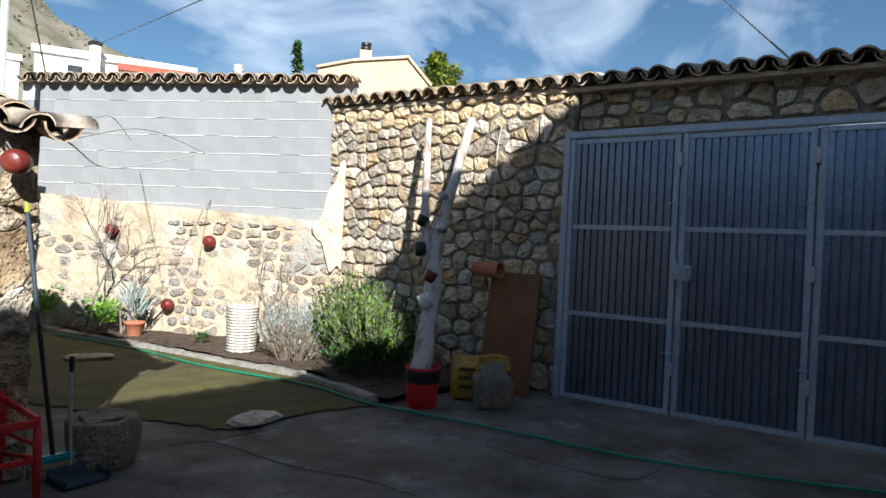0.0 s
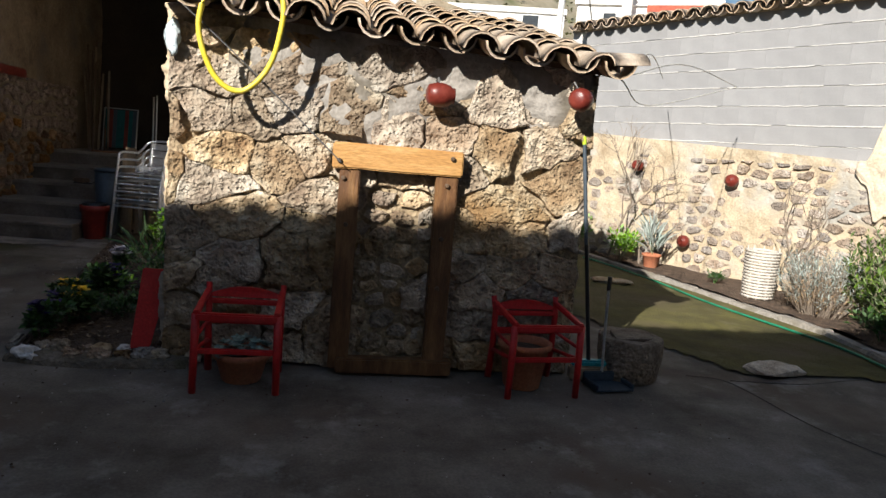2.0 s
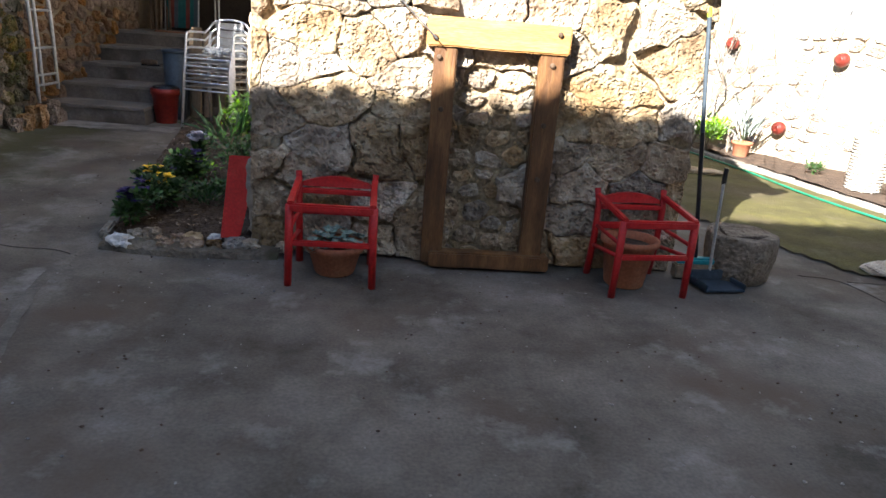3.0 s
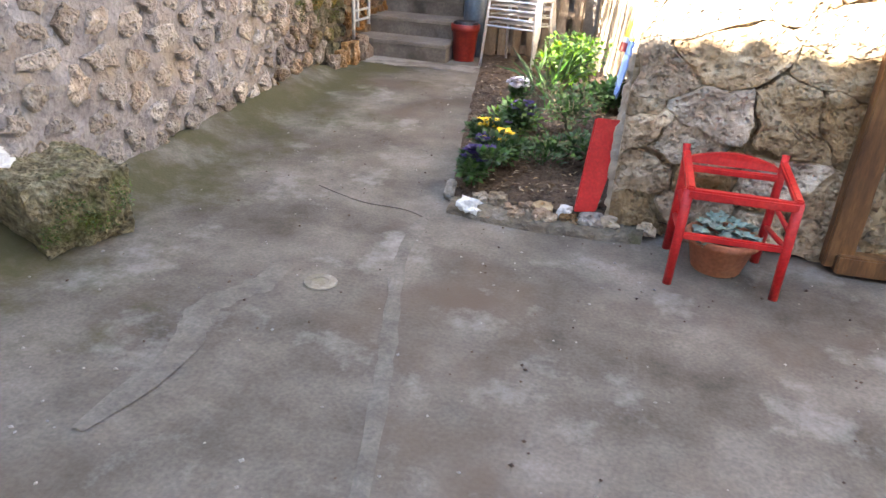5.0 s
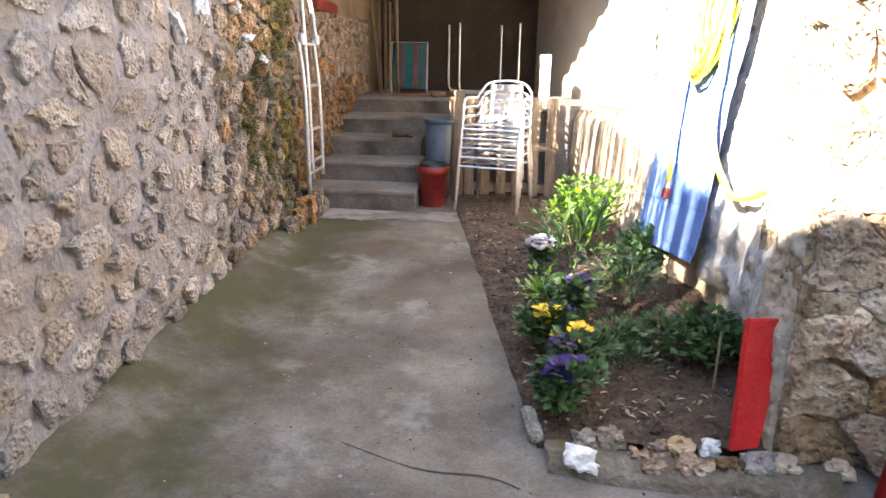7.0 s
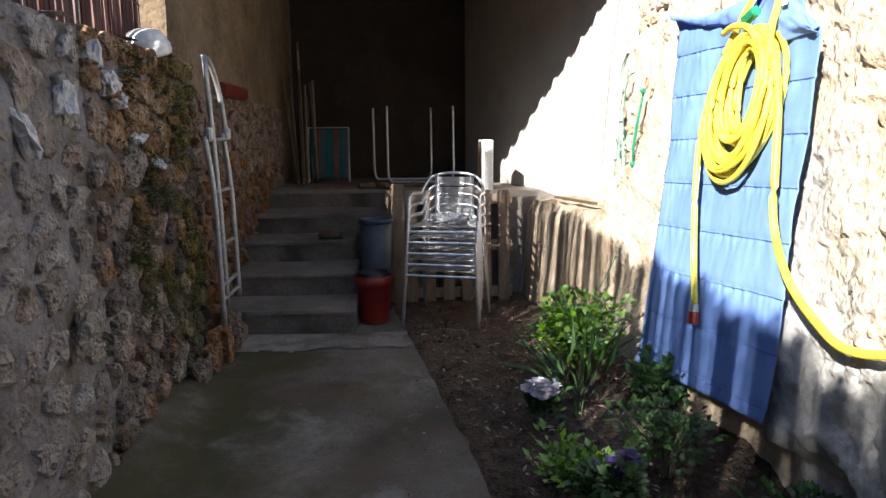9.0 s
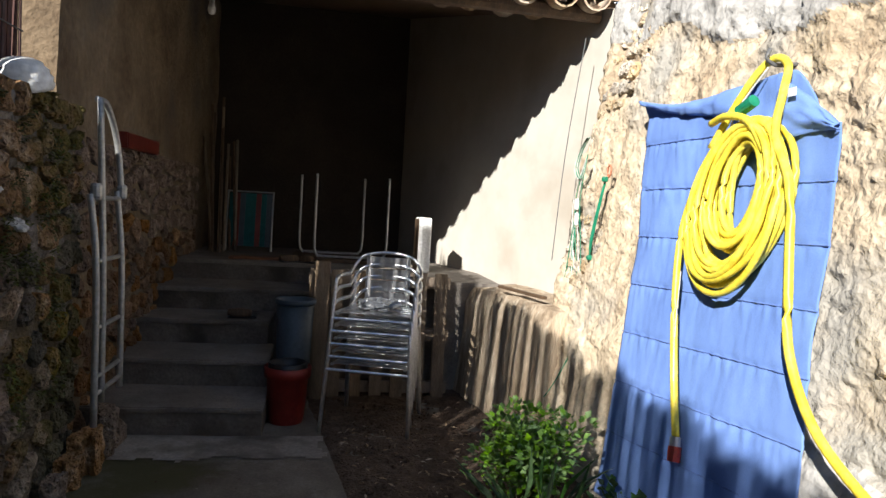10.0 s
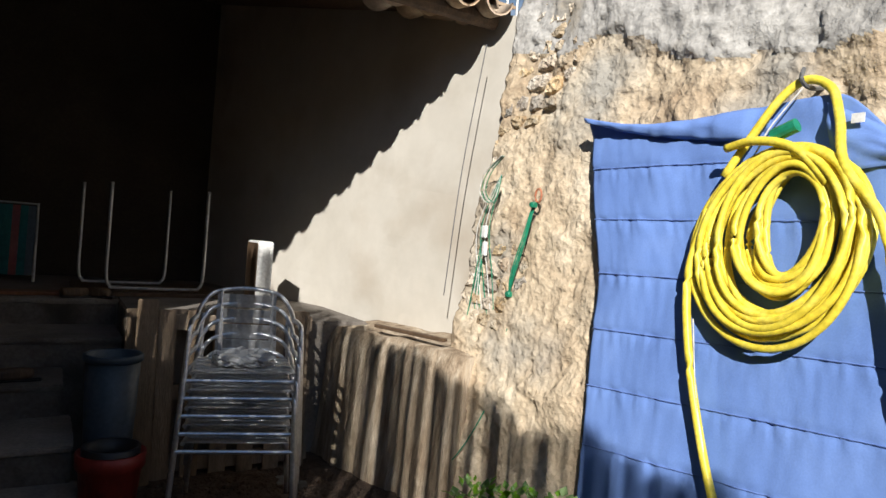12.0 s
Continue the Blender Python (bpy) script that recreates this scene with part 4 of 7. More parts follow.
# reed screen over the west wall, and the trunk at its end
reed = thing("reed_screen", (-3.82, 0, 2.0), "dark brown reed screen wired above the garden wall", "fence")
rng = random.Random(12)
verts, faces = [], []
y = -2.2
while y < 7.12:
    r = rng.uniform(0.006, 0.011)
    h = 1.49 + rng.uniform(-0.07, 0.04) + 0.04 * math.sin(y * 9)
    dx, dy = rng.uniform(-0.012, 0.012), rng.uniform(-0.03, 0.03)
    k = len(verts)
    for z, ox, oy in ((-0.12, 0, 0), (h, dx, dy)):
        for j in range(5):
            t = 2 * math.pi * j / 5
            verts.append((r * math.cos(t) + ox + 0.010 * math.sin(y * 400), y + r * math.sin(t) + oy, z))
    for j in range(5):
        faces.append((k + j, k + (j + 1) % 5, k + 5 + (j + 1) % 5, k + 5 + j))
    faces.append(tuple(k + 5 + j for j in range(5)))
    worn = smooth01(1.7, 3.2, y)
    y += r * rng.uniform(1.0 + 0.3 * worn, 1.5 + 0.5 * worn) + (0.25 + 0.75 * worn) * max(0.0, rng.gauss(-0.007, 0.015))
tagged(raw("reeds", verts, faces, REED, reed), kind="stuff")
for z in (0.25, 0.75, 1.2):
    part("binding_wire", tube([(0.022, -2.2, z), (0.022, 7.1, z)], 0.004, 5), WIRE, reed)
tr = thing("old_tree", (-3.92, 7.55, 0.0), "rough grey old trunk behind the wall end", "trunk")
P = bend([(0, 0, 0), (0.02, -0.02, 1.2), (-0.03, 0.03, 2.2), (0.04, 0.02, 3.6), (0.0, -0.05, 5.0)], 30)
bm = tube(P, 0.17, 14, 0.7)
for v in bm.verts:
    v.co += 0.05 * noise.noise_vector(v.co * 5)
part("trunk", bm, BARK, tr, smooth=True)
# far side of the lane beyond the reeds
tagged(part("wall_lane", boxed((-7.2, -2.3, -0.1), (-6.9, 14, 4.0)), MORTAR_WARM), "pale house wall across the lane", "wall", kind="structure")

# ---- the country round about ----


bm = bmesh.new()
g = []
AZ = [-70 + 1.6 * i for i in range(72)]
RR = [70, 100, 140, 190, 250, 320, 400, 480, 540, 600]
for r in RR:
    row = []
    for az in AZ:
        e = 13.2 + 10.0 * (1 - smooth01(3, 27, az)) + 2.5 * (1 - smooth01(-30, 5, az)) - 9 * smooth01(26, 42, az)
        p = Vector((r * math.sin(radians(az)), r * math.cos(radians(az)), 0))
        z = 480 * math.tan(radians(e)) * smooth01(40, 520, r) * (1.0 if r < 500 else 0.97)
        z += 0.035 * z * noise.fractal(p * 0.012, 0.8, 2.0, 5) * 3
        row.append(bm.verts.new((p.x, p.y, z - 1)))
    g.append(row)
for i in range(len(RR) - 1):
    for j in range(len(AZ) - 1):
        bm.faces.new((g[i][j + 1], g[i][j], g[i + 1][j], g[i + 1][j + 1]))
bmesh.ops.subdivide_edges(bm, edges=bm.edges[:], cuts=2, use_grid_fill=True)
for v in bm.verts:
    v.co.z += 2.2 * noise.fractal(v.co * 0.05, 0.9, 2.0, 4) * smooth01(70, 200, v.co.length)
HILL = mat("bare limestone hill", [(0.17, 0.14, 0.09), (0.27, 0.235, 0.165), (0.36, 0.325, 0.25)], 0.035, 1.0, bump=0.0, grain=0.6, stain=(0.13, 0.135, 0.065), stain_scale=0.06)
hill = tagged(part("backdrop_hill", bm, HILL, smooth=True), "dry stony hillside with sparse scrub", "hill", kind="structure")
bm = bmesh.new()
bm.from_mesh(hill.data)
bm.faces.ensure_lookup_table()
rng = random.Random(4)
spots = []
for _ in range(5200):
    f = bm.faces[rng.randrange(len(bm.faces))]
    c = f.calc_center_median()
    if c.length > 560:
        continue
    c = c + Vector((rng.uniform(-5, 5), rng.uniform(-5, 5), 0.5))
    for _ in range(3):
        spots.append((c + 1.0 * sphere_dir(rng), sphere_dir(rng, 0), rng.uniform(0.5, 1.7)))
bm.free()
leaves("hill_scrub", spots, HILL_SCRUB, None, "low dark scrub dotted over the hillside", width=1.0, kind="stuff")
tagged(bpy.data.objects["hill_scrub"], category="scrub")


def house(at, rz, w, d, h, roof_h, wall_m, roof_m, label, wins=(), parapet=False):
    """A far house: walls with set-in windows, a roof with eaves."""
    t = thing("house", at, label, "house", rz)
    part("wall", boxed((-w / 2, 0, 0), (w / 2, d, h)), wall_m, t)
    for (x, z, ww, hh) in wins:
        wdw = part("window", boxed((x - ww / 2, -0.05, z), (x + ww / 2, 0.02, z + hh), 0.01), WHITE_PAINT, t)
        part("pane", boxed((x - ww / 2 + 0.08, -0.06, z + 0.08), (x + ww / 2 - 0.08, -0.052, z + hh - 0.08)), GLASS_DARK, wdw)
    bm = bmesh.new()
    if parapet:
        box(bm, (-w / 2 - 0.15, -0.2, h), (w / 2 + 0.15, d + 0.2, h + roof_h))
    else:
        e = 0.35
        v = [bm.verts.new(p) for p in ((-w / 2 - e, -e, h), (w / 2 + e, -e, h), (w / 2 + e, d + e, h), (-w / 2 - e, d + e, h), (-w / 2 - e, d / 2, h + roof_h), (w / 2 + e, d / 2, h + roof_h))]
        for q in ((0, 1, 5, 4), (2, 3, 4, 5), (0, 4, 3), (1, 2, 5), (0, 3, 2, 1)):
            bm.faces.new([v[i] for i in q])
    part("roof", bm, roof_m, t)
    return t


GLASS_DARK = mat("dark pane", [(0.03, 0.035, 0.04), (0.05, 0.055, 0.06), (0.07, 0.075, 0.08)], 3, 0.1, bump=0)
ROOF_RED = mat("red roof edge", [(0.32, 0.07, 0.045), (0.40, 0.10, 0.06), (0.45, 0.15, 0.09)], 2, 0.8, bump=0.1, grain=12)


def polar(az, r, z=0.0):
    return (r * math.sin(radians(az)), r * math.cos(radians(az)), z)


house(polar(24.0, 44, -1), -24, 8.4, 7, 12.3, 0.4, WHITEWASH, WHITE_PAINT, "white rendered house with a flat roof edge", [(-2.2, 10.9, 0.9, 1.0)], True)
house(polar(27.2, 40, -1), -30, 4.2, 5, 11.1, 0.35, WHITEWASH, ROOF_RED, "white house with a red roof edge", [(-0.9, 10.2, 0.7, 0.8)], True)
house(polar(12.6, 60, -1), -16, 10.5, 7, 14.9, 0.45, WHITEWASH, WHITE_PAINT, "long white house below the hill", [(-2.6, 13.7, 1.5, 1.1), (2.4, 13.7, 1.5, 1.1)], True)
hs = thing("house", polar(44.0, 26, -1), "tan rendered house with a chimney on its roof", "house", -44)
GABLE = [(-2.27, 9.10), (-0.90, 9.46), (1.22, 9.75), (2.18, 8.70)]
bm = bmesh.new()
ends = [[bm.verts.new((x, y, z)) for x, z in [(2.0, 0), (-2.1, 0)] + [(x * 0.97, z - 0.13) for x, z in GABLE]] for y in (0, 5)]
bm.faces.new(ends[0])
bm.faces.new(ends[1][::-1])
for i in range(6):
    bm.faces.new((ends[0][i], ends[1][i], ends[1][(i + 1) % 6], ends[0][(i + 1) % 6]))
bmesh.ops.recalc_face_normals(bm, faces=bm.faces)
part("wall", bm, TAN_RENDER, hs)
for (xa, za), (xb, zb_) in zip(GABLE, GABLE[1:]):
    bm = boxed((0, -0.12, -0.10), (math.hypot(xb - xa, zb_ - za), 5.2, 0.0), 0.01, Matrix.Translation((xa, 0, za)) @ Matrix.Rotation(-math.atan2(zb_ - za, xb - xa), 4, 'Y'))
    part("roof", bm, TERRACOTTA, hs)
ch = part("chimney", boxed((-0.66, 0.3, 9.2), (-0.20, 0.75, 9.95), 0.02), TAN_RENDER, hs)
part("chimney_cap", lathe([(0.16, 9.95), (0.2, 10.0), (0.2, 10.09), (0.15, 10.11), (0.2, 10.15), (0.2, 10.25), (0.0, 10.30)], 14, Matrix.Translation((-0.43, 0.52, 0))), BLACK_PLASTIC, ch)
cp = thing("chimney_pot", polar(32.8, 40, 0), "white louvred chimney pot behind the wall", "chimney")
part("stack", boxed((-0.3, -0.3, 0), (0.3, 0.3, 10.6)), WHITEWASH, cp)
part("cap", lathe([(0.25, 10.6), (0.32, 10.7), (0.22, 10.8), (0.32, 10.95), (0.22, 11.05), (0.3, 11.2), (0.0, 11.3)], 14), WHITE_PAINT, cp)
ap = thing("chimney_pot", polar(22.4, 43, 0), "grey chimney pot on the white house roof", "chimney")
part("stack", boxed((-0.22, -0.22, 10), (0.22, 0.22, 11.9)), WHITEWASH, ap)
part("cap", boxed((-0.3, -0.3, 11.9), (0.3, 0.3, 12.1), 0.03), BLACK_PLASTIC, ap)


def tree(at, h, spread, base, material, label, seed, n=900, leaf=0.3, narrow=False):
    t = thing("tree", at, label, "tree")
    rng = random.Random(seed)
    part("trunk", tube(bend([(0, 0, 0), (0.1, 0.05, h * 0.4), (-0.05, 0.1, h * 0.8), (0, 0, h * 0.97)], 14), 0.16, 8, 0.25), BARK, t)
    spots = []
    clumps = [(Vector((0, 0, base + (h - base) * (k + 0.5) / 22)), 0) for k in range(22)]
    for c, _ in clumps:
        f = (c.z - base) / (h - base)
        rad = spread * ((1 - f) ** 0.6 if narrow else math.sin(math.pi * min(0.97, 0.12 + 0.85 * f)) ** 0.7)
        cc = [c + Vector((rng.uniform(-1, 1), rng.uniform(-1, 1), rng.uniform(-.3, .3))) * rad * 0.75 for _ in range(3)]
        for q in cc:
            for _ in range(n // 66):
                d = sphere_dir(rng)
                spots.append((q + d * rad * rng.uniform(0.1, 0.45), (d + Vector((0, 0, 0.5))).normalized(), leaf * rng.uniform(0.6, 1.3)))
    leaves("crown", spots, material, t, width=0.6)
    return t


LEAF_FAR = leaf_mat("sunlit crown", (0.10, 0.14, 0.015), (0.17, 0.22, 0.03), (0.25, 0.30, 0.06))
tree(polar(49.3, 38, 0), 12.2, 1.25, 8.8, LEAF_FAR, "round green tree behind the wall", 3, 2600, 0.34)
tree(polar(37.4, 62, 0), 19.2, 0.75, 8, LEAF_DARK, "dark narrow cypress in the distance", 8, 1400, 0.5, True)

# the back of the shed: chimney box, rails, upper garden wall
chb = thing("flue_box", (0.42, 7.3, 0.0), "pale rendered flue box behind the shed roof", "chimney")
part("box", boxed((-0.29, -0.25, 2.2), (0.27, 0.25, 2.98), 0.01), WHITEWASH, chb)
part("slab", boxed((-0.35, -0.32, 2.98), (0.33, 0.32, 3.05), 0.012), CONCRETE_PATCH, chb)
part("slab", boxed((-0.30, -0.28, 3.12), (0.28, 0.28, 3.20), 0.012), CONCRETE_PATCH, chb)
part("foot", boxed((-0.29, -0.25, 0), (0.27, 0.25, 2.2)), WHITEWASH, chb)
rail = thing("metal_railing", (0.02, 8.6, 2.5), "thin grey metal railing above the shed roof", "railing")
for i in range(9):
    part("bar", tube([(-0.35 + i * 0.085, 0, 0), (-0.35 + i * 0.085, 0, 1.1)], 0.009, 6), GALVANISED, rail)
part("top_rail", tube([(-0.4, 0, 1.1), (0.4, 0, 1.1)], 0.018, 6), GALVANISED, rail)
part("post", tube([(0.38, 0, -2.5), (0.38, 0, 1.3)], 0.03, 8), GALVANISED, rail)
back_wall = part("wall_upper", rough_face((0.7, 8.6, 0), (1, 0.35, 0), (0.33, -1, 0), 2.3, 3.2, 0.03, 1.5, 0.1, top=lambda s: 3.30 - 0.14 * s), MORTAR_WARM)
tagged(back_wall, "loose dry stone wall above the shed roof", "wall", kind="structure")
ms = thing("mast", (3.05, 9.9, 0), "thin pale metal mast with stay wires", "pole")
part("pole", tube([(0, 0, 0), (0, 0, 6.5)], 0.045, 8), WHITE_PAINT, ms)
for dx, dy in ((-3.0, 0.6), (1.6, 2.5)):
    part("stay", tube([(0, 0, 5.6), (dx, dy, 3.0)], 0.012, 5), WIRE, ms)
for pts in (((11.65, 27.9, 8.85), (7.08, 12.3, 6.03), (4.8, 4.5, 4.7)), ((20.9, 7.4, 10.1), (13.5, 4.4, 6.5), (6.12, 1.35, 2.92))):
    w = thing("cable", (0, 0, 0), "thin dark overhead cable", "cable")
    part("cable_run", tube(bend(pts, 16), 0.012, 5), WIRE, w)


# grit and crumbs on the concrete
grit_rng = random.Random(41)
for shade, count, nm, lab in ((CONCRETE_PALE, 420, "grit", "pale grit strewn on the concrete"), (SOIL, 420, "crumbs", "dark crumbs of earth on the concrete")):
    gv, gf = [], []
    while len(gf) < count * 8:
        x, y = grit_rng.uniform(-3.2, 2.2), grit_rng.uniform(-0.5, 7.2)
        if y > 4.1 and x > bed_x(y) - 0.02 or noise.noise(Vector((x * 1.3, y * 1.3, 8))) < grit_rng.uniform(-0.7, 0.4):
            continue
        r, k = grit_rng.uniform(0.0025, 0.008), len(gv)
        for d in ((1, 0, 0), (-1, 0, 0), (0, 1, 0), (0, -1, 0), (0, 0, 1), (0, 0, -1)):
            gv.append((x + d[0] * r * grit_rng.uniform(.6, 1.6), y + d[1] * r * grit_rng.uniform(.6, 1.6), gz(x, y) + 0.004 + d[2] * r * 0.7))
        for q in ((0, 2, 4), (2, 1, 4), (1, 3, 4), (3, 0, 4), (2, 0, 5), (1, 2, 5), (3, 1, 5), (0, 3, 5)):
            gf.append(tuple(k + i for i in q))
    tagged(raw(nm, gv, gf, shade, None), lab, "grit", kind="stuff")


# ---- the gate ----
gate_dir = math.degrees(math.atan2(-2.04, 0.18))
gate = thing("steel_gate", (5.965, 3.40, 0.02), "blue grey corrugated steel gate in three hinged leaves", "gate", gate_dir)
LEAF_W, GATE_H = 1.045, 2.50
for k in range(4):
    x0 = 0.03 + k * (LEAF_W + 0.02)
    leaf = part("gate_leaf", boxed((x0, -0.025, 0), (x0 + 0.05, 0.03, GATE_H), 0.006), GATE_FRAME, gate)
    part("stile", boxed((x0 + LEAF_W - 0.05, -0.0255, 0), (x0 + LEAF_W, 0.03, GATE_H), 0.006), GATE_FRAME, leaf)
    for z in (0.0, 0.80, 1.63, GATE_H - 0.05):
        part("rail", boxed((x0 + 0.05, -0.02, z), (x0 + LEAF_W - 0.05, 0.028, z + 0.045), 0.005), GATE_FRAME, leaf)
    bm = bmesh.new()
    pans = 14
    pitch = (LEAF_W - 0.1) / pans
    prof = [(x0 + 0.05 + pitch * (i + f), d) for i in range(pans) for f, d in ((0.0, 0.026), (0.70, 0.026), (0.76, 0.0), (0.93, 0.0), (0.99, 0.026))]
    n = len(prof) - 1
    lo = [bm.verts.new((x, -y + 0.02, 0.02)) for x, y in prof]
    hi = [bm.verts.new((x, -y + 0.02, GATE_H - 0.02)) for x, y in prof]
    for i in range(n):
        bm.faces.new((lo[i], lo[i + 1], hi[i + 1], hi[i]))
    # Strip added behind the leaf gap to block light coming through it.
    part("cover_strip", boxed((x0 + LEAF_W - 0.03, 0.031, 0.0), (x0 + LEAF_W + 0.045, 0.036, GATE_H), 0.001), GATE_FRAME, leaf)
    sh = part("corrugated_panel", bm, GATE_METAL, leaf)
    md = sh.modifiers.new("thick", "SOLIDIFY")
    md.thickness = 0.003
    for z in (0.35, 1.25, 2.2):
        part("hinge", lathe([(0.016, z), (0.02, z + 0.01), (0.02, z + 0.12), (0.016, z + 0.13)], 8, Matrix.Translation((x0 - 0.008, -0.035, 0))), GATE_FRAME, leaf)
    if k:
        for z in (0.45, 1.78):
            part("bolt", tube([(x0 + 0.01, -0.05, z), (x0 + 0.01, -0.05, z + 0.34)], 0.008, 6), GATE_FRAME, leaf)
            part("bolt_handle", tube([(x0 + 0.01, -0.05, z + 0.1), (x0 - 0.09, -0.06, z + 0.1)], 0.007, 6), GATE_FRAME, leaf)
lock = part("lock_box", boxed((1.05, -0.06, 1.20), (1.22, -0.02, 1.34), 0.008), GATE_FRAME, gate, "worn steel lock box")
part("cylinder", lathe([(0.022, 0), (0.022, 0.012), (0.014, 0.014)], 14, Matrix.Translation((1.12, -0.06, 1.27)) @ Matrix.Rotation(math.pi / 2, 4, 'X')), GALVANISED, lock)
part("lock_lever", tube([(1.19, -0.07, 1.3), (1.19, -0.09, 1.3), (1.19, -0.09, 1.22)], 0.009, 6), GALVANISED, lock)
part("head_rail", boxed((-0.04, -0.03, GATE_H + 0.012), (4.4, 0.03, GATE_H + 0.075), 0.006), GATE_FRAME, gate)
part("post", boxed((-0.04, -0.03, -0.02), (0.022, 0.035, GATE_H + 0.01), 0.005), GATE_FRAME, gate)


# ---- red chairs and what is under them ----
def red_chair():
    c = thing("chair_frame", (0, 0, 0), "old red painted wooden chair frame with no seat", "chair", group="red chairs by the shed")
    W, D = 0.43, 0.35
    for sx in (-1, 1):
        x = sx * W / 2
        part("front_leg", tube([(x, 0, 0), (x * 0.985, 0.0, 0.2), (x * 0.97, 0.005, 0.43)], 0.019, 10, 1.15), RED_PAINT, c, smooth=True)
        part("back_leg", tube([(x * 0.93, D + 0.03, 0), (x * 0.93, D, 0.22), (x * 0.94, D, 0.42), (x * 0.97, D + 0.03, 0.52)], 0.021, 10, 0.85), RED_PAINT, c, smooth=True)
        part("arm", boxed((x * 0.95 - 0.017, -0.01, -0.014), (x * 0.95 + 0.017, D + 0.02, 0.014), 0.006, Matrix.Translation((0, 0, 0.435)) @ Matrix.Rotation(0.13, 4, 'X')), RED_PAINT, c)
        part("side_stretcher", tube([(x * 0.97, 0.0, 0.235), (x * 0.93, D, 0.19)], 0.012, 8), RED_PAINT, c, smooth=True)
        part("side_rail", tube([(x * 0.96, 0.0, 0.30), (x * 0.93, D, 0.31)], 0.011, 8), RED_PAINT, c, smooth=True)
    part("front_rail", boxed((-W / 2, -0.018, 0.395), (W / 2, 0.018, 0.437), 0.008), RED_PAINT, c)
    part("front_stretcher", boxed((-W / 2 + 0.01, -0.010, 0.215), (W / 2 - 0.01, 0.012, 0.245), 0.006), RED_PAINT, c)
    part("back_rail", boxed((-W * 0.45, D - 0.012, 0.405), (W * 0.45, D + 0.012, 0.435), 0.006), RED_PAINT, c)
    part("seat_rail", boxed((-W * 0.45, D - 0.014, 0.29), (W * 0.45, D + 0.010, 0.33), 0.006), RED_PAINT, c)
    bm = bmesh.new()
    n = 20
    lo = [-W * 0.46 + W * 0.92 * i / n for i in range(n + 1)]
    ring = []
    for yy in (-0.010, 0.012):
        ring.append([bm.verts.new((x, D + 0.03 + yy, 0.440)) for x in lo] + [bm.verts.new((x, D + 0.035 + yy, 0.455 + 0.045 * math.cos(math.pi * x / (W * 0.92)) ** 0.8 if abs(x) < W * 0.459 else 0.455)) for x in reversed(lo)])
    bm.faces.new(ring[0][::-1])
    bm.faces.new(ring[1])
    m = len(ring[0])
    for i in range(m):
        bm.faces.new((ring[0][i], ring[0][(i + 1) % m], ring[1][(i + 1) % m], ring[1][i]))
    bmesh.ops.recalc_face_normals(bm, faces=bm.faces)
    part("crest", bm, RED_PAINT, c)
    return c


ch1 = red_chair()
ch1.matrix_world = pose(-0.435, 3.76, 0, 0, 0, 0.5)
copy_thing(ch1, pose(1.29, 3.825, 0, 0, 0, 7))


def clay_pot(at, r, h, material, label, rim=0.02, fill=True, cat="flower pot"):
    t = thing("flower_pot", at, label, cat)
    part("pot", lathe([(r * 0.66, 0), (r * 0.72, 0.01), (r * 0.95, h - 0.035), (r + rim * 0.5, h - 0.03), (r + rim * 0.5, h), (r - 0.012, h), (r * 0.9, h - 0.04), (r * 0.6, 0.02)], 28), material, t, smooth=True)
    if fill:
        part("potting_soil", lathe([(0.001, h - 0.04), (r * 0.88, h - 0.045), (r * 0.86, h - 0.06)], 18), SOIL, t)
    return t


clay_pot((-0.43, 3.99, 0.0), 0.15, 0.17, POT_CLAY, "round clay bowl under the red chair")
rng = random.Random(2)
suc = thing("succulent", (-0.43, 3.99, 0.13), "blue green rosette succulents filling a clay bowl", "plant")
spots = []
for _ in range(40):
    c = Vector((rng.uniform(-.13, .13), rng.uniform(-.13, .13), rng.uniform(0.0, 0.08)))
    for k in range(9):
        d = Vector((math.cos(k * 2.4), math.sin(k * 2.4), 0.35 + 0.05 * k))
        spots.append((c, d, rng.uniform(0.03, 0.05)))
leaves("rosette_mass", spots, LEAF_SUCC, suc, width=0.7, kind="stuff")
clay_pot((1.22, 4.03, 0.0), 0.155, 0.28, POT_CLAY, "empty terracotta coloured pot under the second chair")

# ---- the old door frame standing on the shed wall ----
df = thing("door_frame", (0.40, 4.17, 0.0), "old yellow brown timber door frame against the stones", "door frame", rx=-1.5)
WOOD_POST = mat("aged pine post", [(0.055, 0.024, 0.010), (0.14, 0.064, 0.024), (0.29, 0.155, 0.06)], 2.4, 0.6, bump=0.3, grain=24, stretch=(5, 5, 1))
def timber(lo, hi, seed):
    bm = boxed(lo, hi, 0.008)
    bmesh.ops.subdivide_edges(bm, edges=[e for e in bm.edges if e.calc_length() > 0.3], cuts=8)
    for v in bm.verts:
        v.co += 0.004 * noise.noise_vector(v.co * 6 + Vector((seed, 0, 0)))
    return bm
top = part("head", timber((-0.40, -0.05, 1.225), (0.365, 0.04, 1.375), 1), WOOD_PALE, df)
lp = part("jamb", timber((-0.355, -0.035, 0.03), (-0.235, 0.04, 1.223), 2), WOOD_POST, df)
rp = part("jamb", timber((0.215, -0.035, 0.03), (0.345, 0.04, 1.223), 3), WOOD_POST, df)
part("sill", timber((-0.31, -0.07, 0.015), (0.39, 0.03, 0.105), 4), WOOD_POST, df)
